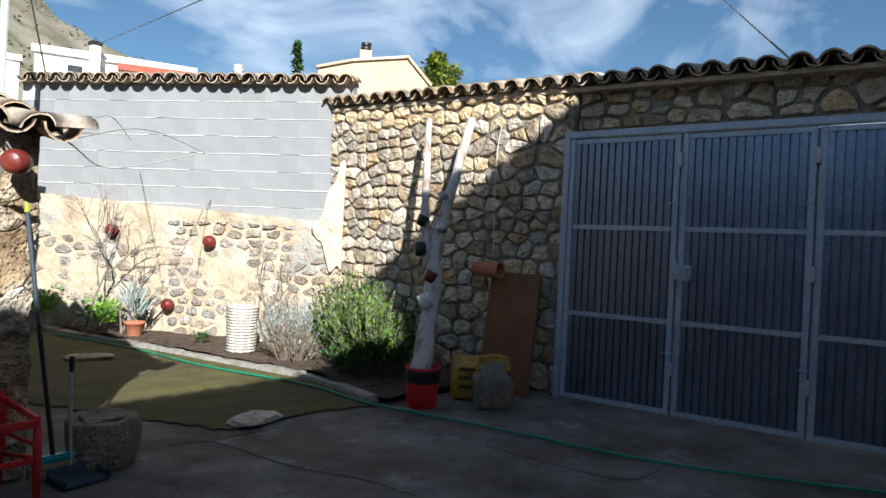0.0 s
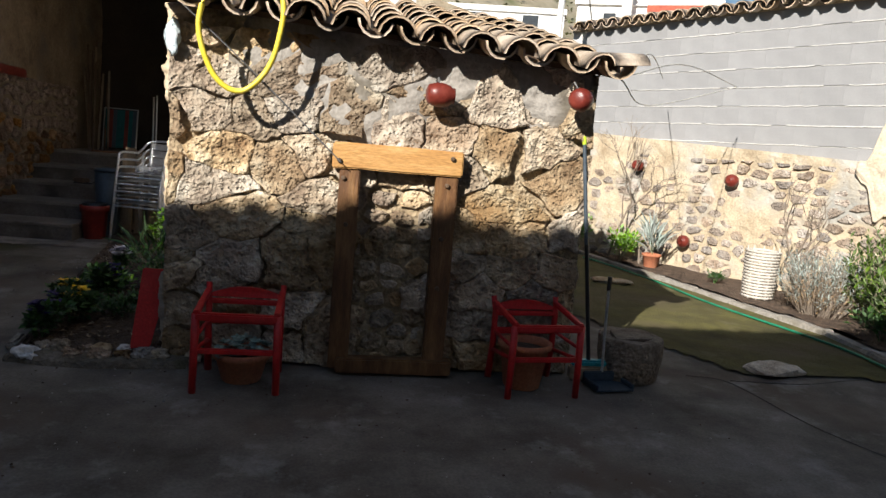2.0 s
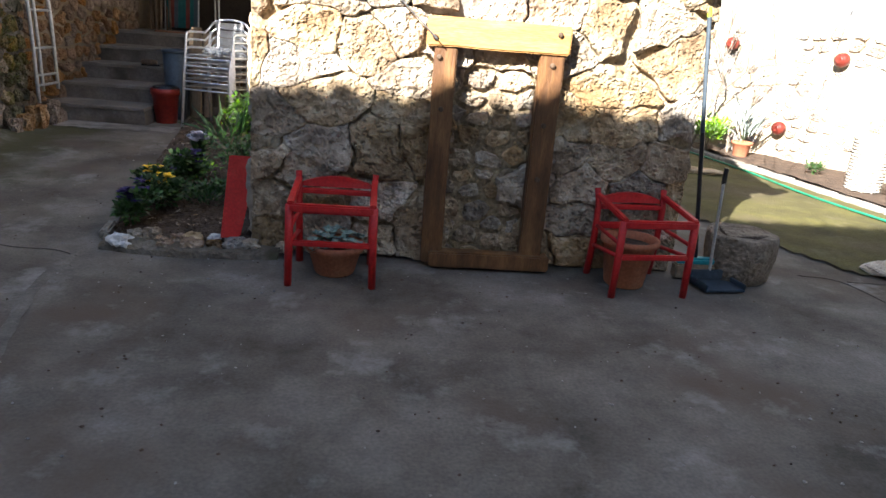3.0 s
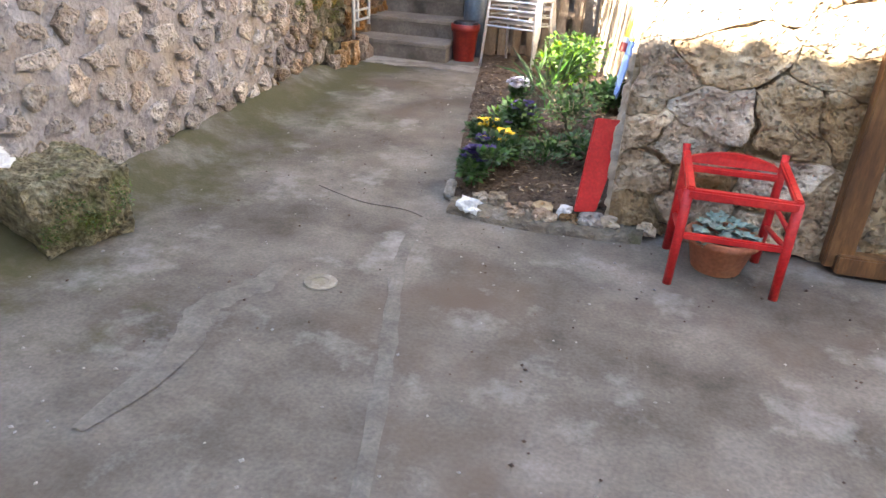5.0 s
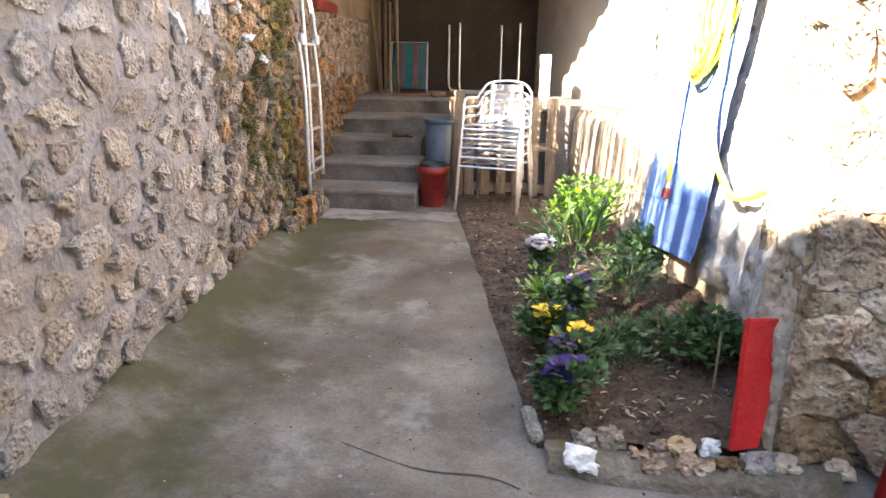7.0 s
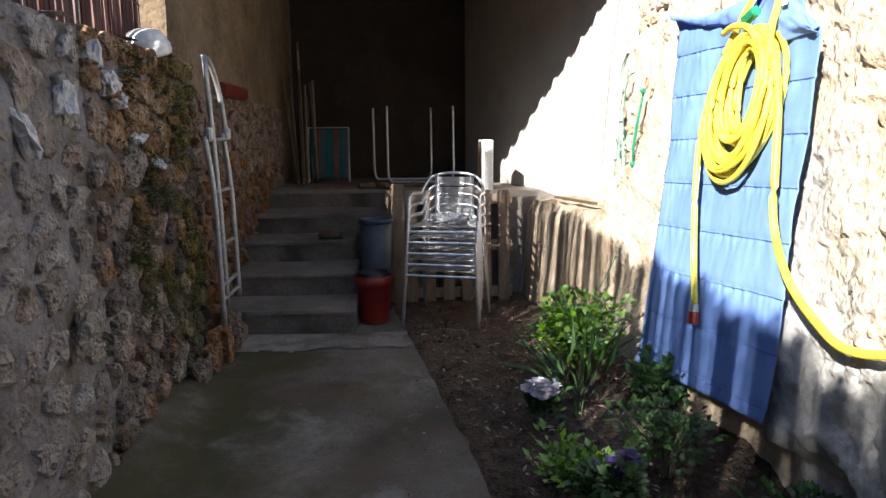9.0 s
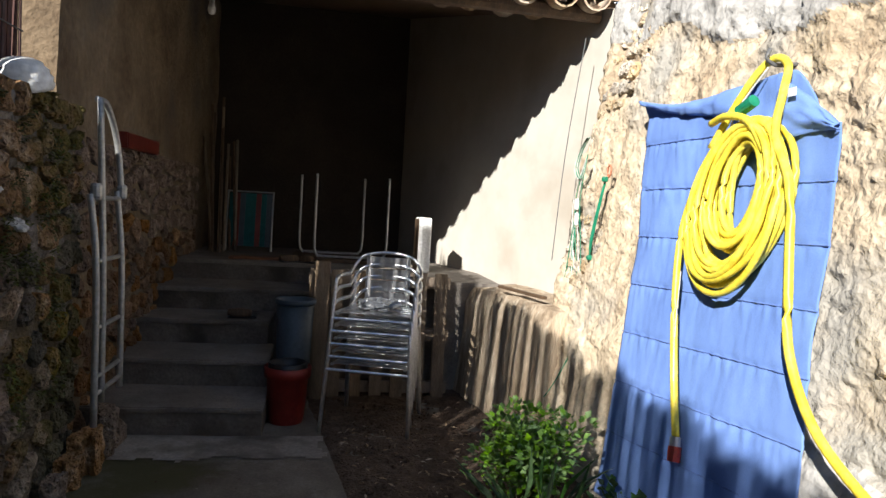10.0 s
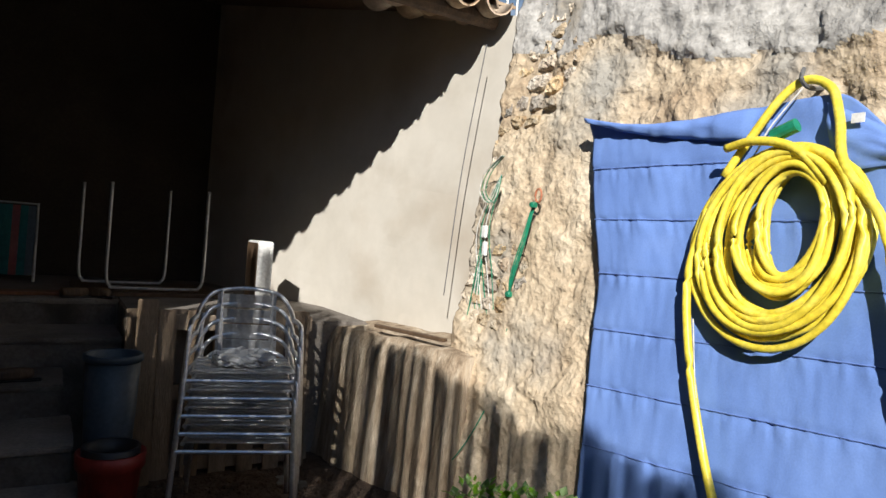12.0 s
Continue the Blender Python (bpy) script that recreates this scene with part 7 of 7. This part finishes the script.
for x, y, a, b, r in ((3.22, 4.45, 0.26, 0.16, 20), (3.35, 7.7, 0.30, 0.16, -10)):
    st = part("flat_stone", rock_bm((0, 0, 0), a, b, 0.035, int(x * 10), 3, 0.35), LIMESTONE)
    st.matrix_world = pose(x, y, 0.035, 0, 0, r)
    tagged(st, "flat broken stone slab on the mossy ground", "stone")

# ---- by the gate: log with mugs, sacks, board ----
rp_ = thing("flower_pot", (4.62, 3.99, 0.0), "red metal bucket holding a bleached log", "bucket")
part("bucket", lathe([(0.125, 0), (0.135, 0.015), (0.145, 0.22), (0.15, 0.33), (0.16, 0.335), (0.16, 0.355), (0.14, 0.355), (0.13, 0.2), (0.12, 0.03)], 28), RED_PAINT, rp_, smooth=True)
part("black_band", lathe([(0.1475, 0.22), (0.1505, 0.23), (0.1545, 0.32), (0.151, 0.33)], 28), BLACK_PLASTIC, rp_)
part("filling", lathe([(0.001, 0.31), (0.135, 0.30), (0.13, 0.28)], 18), SOIL, rp_)
lgg = thing("driftwood_log", (4.62, 3.99, 0.28), "bleached forked log hung with mugs and jars", "log")
def LP(x, y, z):
    return (x - 4.62, y - 3.99, z - 0.28)
for pts, r0, tp in (([LP(4.62, 4.03, 0.28), LP(4.78, 4.10, 0.6), LP(4.95, 4.22, 0.9), LP(5.1, 4.32, 1.25)], 0.095, 0.85), ([LP(5.08, 4.32, 1.2), LP(5.22, 4.38, 1.55), LP(5.42, 4.42, 2.0), LP(5.75, 4.45, 2.78)], 0.07, 0.65), ([LP(5.08, 4.36, 1.2), LP(5.2, 4.55, 1.6), LP(5.42, 4.76, 2.05), LP(5.75, 5.05, 2.82)], 0.055, 0.6)):
    bm = tube(bend(pts, 26), r0, 12, tp)
    for v in bm.verts:
        v.co += 0.018 * noise.noise_vector(v.co * 7)
    part("limb", bm, PALE_LOG, lgg, smooth=True)


def mug(at, material, label, s=1.0, rz=0):
    t = thing("mug", at, label, "mug", rz, rx=25, group="mugs on the log")
    part("cup", lathe([(0.038 * s, 0), (0.045 * s, 0.004), (0.05 * s, 0.09 * s), (0.045 * s, 0.09 * s), (0.038 * s, 0.01)], 20), material, t, smooth=True)
    part("handle", tube(bend([(0.047 * s, 0, 0.075 * s), (0.085 * s, 0, 0.065 * s), (0.085 * s, 0, 0.03 * s), (0.044 * s, 0, 0.018 * s)], 12), 0.006, 6), material, t, smooth=True)
    return t


for at, mt, lb_, s in (((4.84, 4.16, 0.86), WHITE_PAINT, "white enamel mug hung on the log", 1.3), ((5.10, 4.24, 1.56), GALVANISED, "grey metal mug hung on the log", 1.1), ((5.12, 4.55, 1.62), BLACK_PLASTIC, "black mug hung on the log", 1.1), ((5.0, 4.42, 1.33), BLACK_PLASTIC, "black pan hung on the log", 1.2), ((4.95, 4.27, 1.08), RED_GLAZE, "red mug hung on the log", 1.2), ((5.25, 4.36, 1.88), GALVANISED, "small grey pot hung on the log", 1.0)):
    mug(at, mt, lb_, s, random.Random(int(at[2] * 100)).uniform(0, 300))


def sack(at, rz, label, seed, top, material):
    t = thing("sack", at, label, "sack", rz, group="potting soil sacks")
    bm = boxed((-0.15, -0.09, 0), (0.15, 0.09, 0.40))
    bmesh.ops.subdivide_edges(bm, edges=bm.edges[:], cuts=12, use_grid_fill=True)
    for v in bm.verts:
        f = v.co.z / 0.40
        v.co.y *= (1 + 0.25 * math.sin(math.pi * min(1, f * 1.1))) * (1 - 0.75 * smooth01(0.72, 1.0, f))
        v.co.x *= 1 + 0.12 * math.sin(math.pi * f) - (0.3 * smooth01(0.6, 0.85, f) if top else 0)
        v.co += 0.02 * noise.noise_vector(v.co * 7 + Vector((seed, 0, 0)))
        v.co.z = max(0, v.co.z)
    part("bag", bm, material, t, smooth=True)
    if top:
        bm = boxed((-0.14, -0.02, 0.33), (0.15, 0.02, 0.47), 0.006)
        bmesh.ops.subdivide_edges(bm, edges=bm.edges[:], cuts=4, use_grid_fill=True)
        for v in bm.verts:
            v.co += 0.03 * noise.noise_vector(v.co * 11)
        part("open_top", bm, SACK, t, smooth=True)
    else:
        for z in (0.12, 0.2, 0.28):
            part("print_bar", boxed((-0.10, -0.131, z), (0.10, -0.122, z + 0.03), 0.002), WOOD_DARK, t)
    return t


sack((5.22, 3.93, 0.0), -50, "half full yellow sack standing by the wall", 1, False, SACK)
sack((5.08, 3.56, 0.0), -40, "opened pale sack with a yellow rolled top", 2, True, SACK_PALE)
bd = thing("plank", (5.66, 3.86, 0.0), "reddish brown wooden board leaning on the wall", "board", -90, rx=-8)
part("board", boxed((-0.30, 0.0, 0.0), (0.30, 0.03, 1.20), 0.008), WOOD_BOARD, bd)
tl = thing("clay_pipe", (5.70, 4.12, 1.21), "short clay roof tile lying on the board top", "tile", -90)
part("tile", lathe([(0.07, -0.16), (0.075, -0.15), (0.085, 0.16), (0.07, 0.16), (0.06, -0.15)], 18, Matrix.Rotation(math.pi / 2, 4, 'Y')), POT_CLAY, tl)
w = thing("cord_hanging", (0, 0, 0), "thin pale cord hanging down the stone wall", "cord")
part("cord", tube(bend([(6.02, 4.25, 2.75), (5.96, 4.25, 2.5), (5.93, 4.24, 2.0), (5.93, 4.22, 1.35)], 10), 0.005, 5), CORD_PALE, w)


# ---- tiles, blocks and stones ----
def tile_row(parent, meshes, O, u, slope_dir, count, pitch, rows, row_len, lift, tilt_deg, fall=0.0, seed=1, channel=True, skip=0):
    """Clay tiles: hollow ones below, covers above, row behind row up the slope."""
    g = random.Random(seed)
    O, u, s = Vector(O), Vector(u).normalized(), Vector(slope_dir).normalized()
    up = Vector((0, 0, 1))
    base = Matrix((u.to_4d(), s.to_4d(), up.to_4d(), (0, 0, 0, 1))).transposed()
    base[3] = (0, 0, 0, 1)
    for r in range(rows):
        for i in range(count):
            if r > 1 and i < skip:
                continue
            for kind in ((0, 1) if channel else (0,)):
                p = O + u * ((i + (0.5 if kind else 0)) * pitch + g.uniform(-0.012, 0.012)) + s * (r * row_len * math.cos(radians(tilt_deg)) + (0.03 if kind else 0) + g.uniform(-0.02, 0.02))
                p.z += r * row_len * math.sin(radians(tilt_deg)) + (lift - 0.052 if kind == 0 else lift + 0.022) - fall * i * pitch + 0.02
                ob = new("roof_tile", meshes[kind])
                rot = Matrix.Rotation(radians(tilt_deg - 3 + g.uniform(-2, 2)), 4, 'X') @ Matrix.Rotation(radians(g.uniform(-4, 4)), 4, 'Z')
                if kind:
                    rot = rot @ Matrix.Rotation(math.pi, 4, 'Y')
                ob.matrix_world = Matrix.Translation(p) @ base @ rot
                ob.parent = parent
    return parent


TILE = [tile_mesh("cover_tile", 0.44, 0.112, 0.092, 0.014, TERRACOTTA), tile_mesh("channel_tile", 0.44, 0.10, 0.112, 0.014, TERRACOTTA)]
TILE_BIG = [tile_mesh("ridge_cover", 0.42, 0.105, 0.09, 0.014, TERRACOTTA), tile_mesh("ridge_channel", 0.42, 0.09, 0.10, 0.014, TERRACOTTA)]

bm = boxed((SHED_X0 - 0.02, 4.20, -0.03), (SHED_X1 + 0.02, 4.75, 0.0))
box(bm, (-0.52, 4.75, -0.03), (SHED_X1 + 0.02, 7.2, 0.0))
shed_roof = part("roof_shed", bm, WOOD_DARK)
for v in shed_roof.data.vertices:
    v.co.z += 2.075 - 0.055 * (v.co.x - SHED_X0) + 0.26 * (v.co.y - 4.2)
tagged(shed_roof, "sagging clay tile roof of the shed", "roof", kind="structure")
tile_row(shed_roof, TILE, (SHED_X0 + 0.03, 4.00, 2.045), (1, 0, -0.055), (0, 1, 0), 11, 0.24, 8, 0.36, 0.02, 14.5, 0.0, 3, skip=2)

grey_cap = part("wall_block_cap", boxed((0, -0.20, 3.50), (glen, 0.02, 3.565), m=Matrix(((gu.x, gn.x, 0, GREY_O.x), (gu.y, gn.y, 0, GREY_O.y), (0, 0, 1, 0), (0, 0, 0, 1)))), MORTAR_WARM)
tagged(grey_cap, "row of clay tiles capping the block wall", "roof", kind="structure")
tile_row(grey_cap, TILE, GREY_O + gu * 0.05 + gn * 0.20 + Vector((0, 0, 3.50)), gu, -gn, 22, 0.225, 1, 0.4, 0.03, 14, -0.004, 6)
gate_cap = part("wall_gate_cap", boxed((6.0, -2.2, 3.02), (6.5, 7.0, 3.06)), MORTAR_WARM)
for v in gate_cap.data.vertices:
    v.co.z += 0.045 * (v.co.y - 3.0) - (0.06 if v.co.y > 0 else 0)
tagged(gate_cap, "row of clay tiles capping the gate wall", "roof", kind="structure")
tile_row(gate_cap, TILE_BIG, (5.90, 7.0, 3.22), (0, -1, -0.045), (1, 0, 0), 41, 0.225, 1, 0.4, 0.03, 14, 0.0, 8)
porch_roof = part("roof_porch", boxed((-4.6, 8.2, 3.03), (-0.45, 12.2, 3.05)), TERRACOTTA)
for v in porch_roof.data.vertices:
    v.co.z += (v.co.y - 8.02) * 0.22
tagged(porch_roof, "old clay tile roof over the porch", "roof", kind="structure")
tile_row(porch_roof, TILE, (-4.4, 8.0, 3.03), (1, 0, -0.02), (0, 1, 0), 16, 0.24, 2, 0.36, 0.03, 12.5, 0.0, 9)
for nm, x0, n, e in (("roof_house_low", -8.0, 37, 5.27), ("roof_house_high", -0.1, 30, 6.62)):
    tile_row(bpy.data.objects[nm], TILE, (x0, -1.92, e - 0.07), (1, 0, 0), (0, -1, 0), n, 0.21, 1, 0.4, 0.02, 14, 0.0, 5)
end_tile = new("roof_tile", tile_mesh("end_tile", 0.30, 0.085, 0.08, 0.014, TERRACOTTA))
end_tile.matrix_world = pose(1.52, 4.02, 1.93, 8, 0, -65)
end_tile.parent = shed_roof

# grey blocks
G4 = Matrix(((gu.x, gn.x, 0, GREY_O.x), (gu.y, gn.y, 0, GREY_O.y), (0, 0, 1, 0), (0, 0, 0, 1)))
BH, BL = 0.238, 0.50
bm = boxed((0.0, -0.10, 0.006), (BL, 0.0, BH - 0.006), 0.0012)
block_me = mesh_of(bm, "cement_block", GREY_BLOCK)
bm = boxed((0.0, -0.10, 0.006), (BL / 2, 0.0, BH - 0.006), 0.0012)
half_me = mesh_of(bm, "half_block", GREY_BLOCK)
for r in range(8):
    z = 1.60 + r * BH
    off = (r % 2) * BL / 2
    x = 0.0
    if off:
        ob = new("block", half_me)
        ob.matrix_world = G4 @ Matrix.Translation((0, 0, z))
        ob.parent = block_wall
    x = off
    while x + BL <= glen + 0.01:
        ob = new("block", block_me)
        ob.matrix_world = G4 @ Matrix.Translation((x, random.uniform(-0.0015, 0.0015), z))
        ob.parent = block_wall
        x += BL
    if r:
        g = random.Random(r)
        runs, s = [], 0.0
        while s < glen - 0.1:
            L = g.uniform(0.5, 1.4)
            e = min(glen, s + L)
            P = [G4 @ Vector((s + (e - s) * i / 14, 0.001, z + 0.004 * g.uniform(-1, 1.2))) for i in range(15)]
            bm = bmesh.new()
            tube(P, 0.008 + 0.004 * g.random(), 5, 0.8, bm)
            part("mortar_bead", bm, JOINT_WHITE, block_wall)
            s = e + g.uniform(0.0, 0.35)

# stones of the walls
def on_shed(x, z):
    return not (1.12 < x < 1.52 and z < 1.2)


hewn_wall(shed_front, (SHED_X0, SHED_Y - 0.005, 0), (1, 0, 0), (0, -1, 0), 2.53, 1.97, 0.27, 0.19, 0.046, TUFA, 6, on_shed, wide=1.55)
stone_wall(shed_front, (0.14, SHED_Y + 0.005, 0.0), (1, 0, 0), (0, -1, 0), 0.50, 1.24, 0.15, 0.105, 0.008, 0.030, TUFA, 61, ring=10, rough=0.25, jitter=0.4, wide=1.5)


def smear_base(x):
    return 1.46 + 0.10 * math.sin(x * 4.3 + 1.0) + 0.16 * noise.noise(Vector((x * 2.4, 3, 1))) + 0.10 * smooth01(0.9, 1.8, x)


bm = rough_face((-0.62, SHED_Y, 0), (1, 0, 0), (0, -1, 0), 2.16, 2.0, 0.020, 5.0, 0.025, top=lambda t: 2.04 - 0.06 * t, base=smear_base, skirt=0.09)
for v in bm.verts:
    v.co.y -= 0.060 * smooth01(-0.02, 0.16, v.co.z - smear_base(v.co.x + 0.62)) * smooth01(-0.62, -0.35, v.co.x) - 0.012
part("mortar_smear", bm, CONCRETE_PALE, shed_front, "grey cement smear between the upper stones", smooth=True)
stone_wall(gate_wall, (6.04, 7.0, 0), (0, -1, 0), (-1, 0, 0), 3.62, 3.15, 0.20, 0.14, 0.010, 0.036, LIMESTONE, 8, ring=11, rough=0.15, drop=0.14, jitter=0.28, wide=1.35, limit=300)
stone_wall(lintel_wall, (6.11, 3.38, 2.62), (0.03, -1, 0), (-1, -0.03, 0), 4.2, 0.46, 0.20, 0.13, 0.012, 0.036, LIMESTONE, 9, ring=11, jitter=0.28, wide=1.35)
O = WA + wu * 4.6
stone_wall(west_wall, O, wu, wnrm, 3.5, 1.97, 0.20, 0.135, 0.018, 0.027, FIELD_STONE, 14, lambda x, z: z > 0.13, ring=12, rough=0.45, limit=220, jitter=0.48, drop=0.24, wide=1.4)
stone_wall(west_wall, O + wu * 3.5, wu, wnrm, (WB - WA).length - 8.1, 1.97, 0.175, 0.145, 0.009, 0.045, RUST_STONE, 15, ring=11, rough=0.30, limit=80, jitter=0.45, drop=0.14, wide=1.3)
stone_wall(old_base, GA + Vector((0, 0, 0.0)), gu, gn, glen, 1.62, 0.22, 0.14, 0.018, 0.015, FIELD_STONE, 19, lambda x, z: noise.noise(Vector((x * 2.2, z * 2.2, 6))) > -0.20, ring=8, rough=0.25, limit=200)
stone_wall(back_wall, (0.7, 8.6, 2.0), (1, 0.35, 0), (0.33, -1, 0), 2.25, 0.95, 0.21, 0.14, 0.01, 0.07, LIMESTONE, 23, ring=8, limit=120)
# corner stones, rubble end of the shed side wall
stone_wall(bpy.data.objects["wall_shed_west"], (-0.80, 8.02, 1.1), (0, -1, 0), (-1, 0, 0.16), 0.62, 2.1, 0.13, 0.10, 0.008, 0.035, LIMESTONE, 31, lambda x, z: x < 0.36 + 0.2 * math.sin(z * 5) + 0.2 * smooth01(0.8, 1.5, z), ring=9, rough=0.25, up=(0.165, 0, 1))
OCHRE_STONE = mat("ochre rubble", [(0.10, 0.05, 0.024), (0.24, 0.135, 0.068), (0.42, 0.29, 0.17)], 8, 0.95, bump=1.0, grain=40, rand=0.35, relief=0.06, pits=0.4, pit_scale=38)
stone_wall(bpy.data.objects["wall_porch_west"], (-3.735, 7.40, 0), (0, 1, 0), (1, 0, 0), 3.3, 1.84, 0.19, 0.14, 0.012, 0.035, OCHRE_STONE, 33, ring=10, rough=0.3, jitter=0.45, limit=150, wide=1.3)


def on_west(y, z):
    """A point on the face of the west wall."""
    t = (y - WA.y) / wu.y
    return WA + wu * t + Vector((0, 0, z))


for y, z, a, h, lean in ((5.87, 1.84, 0.035, 0.085, 8), (6.02, 1.74, 0.055, 0.065, 25), (6.12, 1.67, 0.03, 0.045, 30), (5.30, 1.52, 0.04, 0.13, 40), (5.59, 1.65, 0.055, 0.085, 5), (6.31, 1.51, 0.05, 0.04, 0), (6.58, 1.38, 0.04, 0.04, 0), (5.59, 0.79, 0.07, 0.10, 0)):
    q = part("quartz_stone", rock_bm((0, 0, 0), 0.035, a * 0.8, h * 0.8, int(y * 100 + z * 10), 3, 0.9, 1.1), WHITE_STONE if h < 0.1 or lean else LIMESTONE, west_wall, "pale quartz stone set in the mortar")
    q.matrix_world = Matrix.Translation(on_west(y, z) + wnrm * 0.03) @ Matrix.Rotation(radians(lean), 4, 'X')
moss_rng = random.Random(19)
tufts = []
while len(tufts) < 5200:
    y, z = moss_rng.uniform(6.05, 7.15), moss_rng.uniform(0.55, 1.9)
    if noise.noise(Vector((y * 6, z * 4.5, 2))) + 0.5 * noise.noise(Vector((y * 17, z * 17, 5))) > 0.22:
        p = on_west(y, z) + wnrm * moss_rng.uniform(0.015, 0.062)
        tufts.append((p, wnrm + 0.9 * sphere_dir(moss_rng), moss_rng.uniform(0.010, 0.026)))
leaves("moss", tufts, leaf_mat("wall moss", (0.04, 0.05, 0.010), (0.09, 0.10, 0.020), (0.17, 0.17, 0.045)), west_wall, "dark green moss on the stones", width=0.6, kind="stuff", rng=moss_rng)
for y, x, r in ((7.28, -3.52, 0.14), (7.62, -3.54, 0.15), (7.05, -3.53, 0.10), (7.45, -3.50, 0.09), (6.85, -3.52, 0.08)):
    st = part("rubble_stone", rock_bm((0, 0, 0), r * 0.6, r, r * 1.2, int(y * 10), 3, 0.8), RUST_STONE)
    st.location = (x, y, gz(x, y) + r * 0.6)
    tagged(st, "rough rubble stone at the foot of the wall", "stone", "rubble at the wall foot")
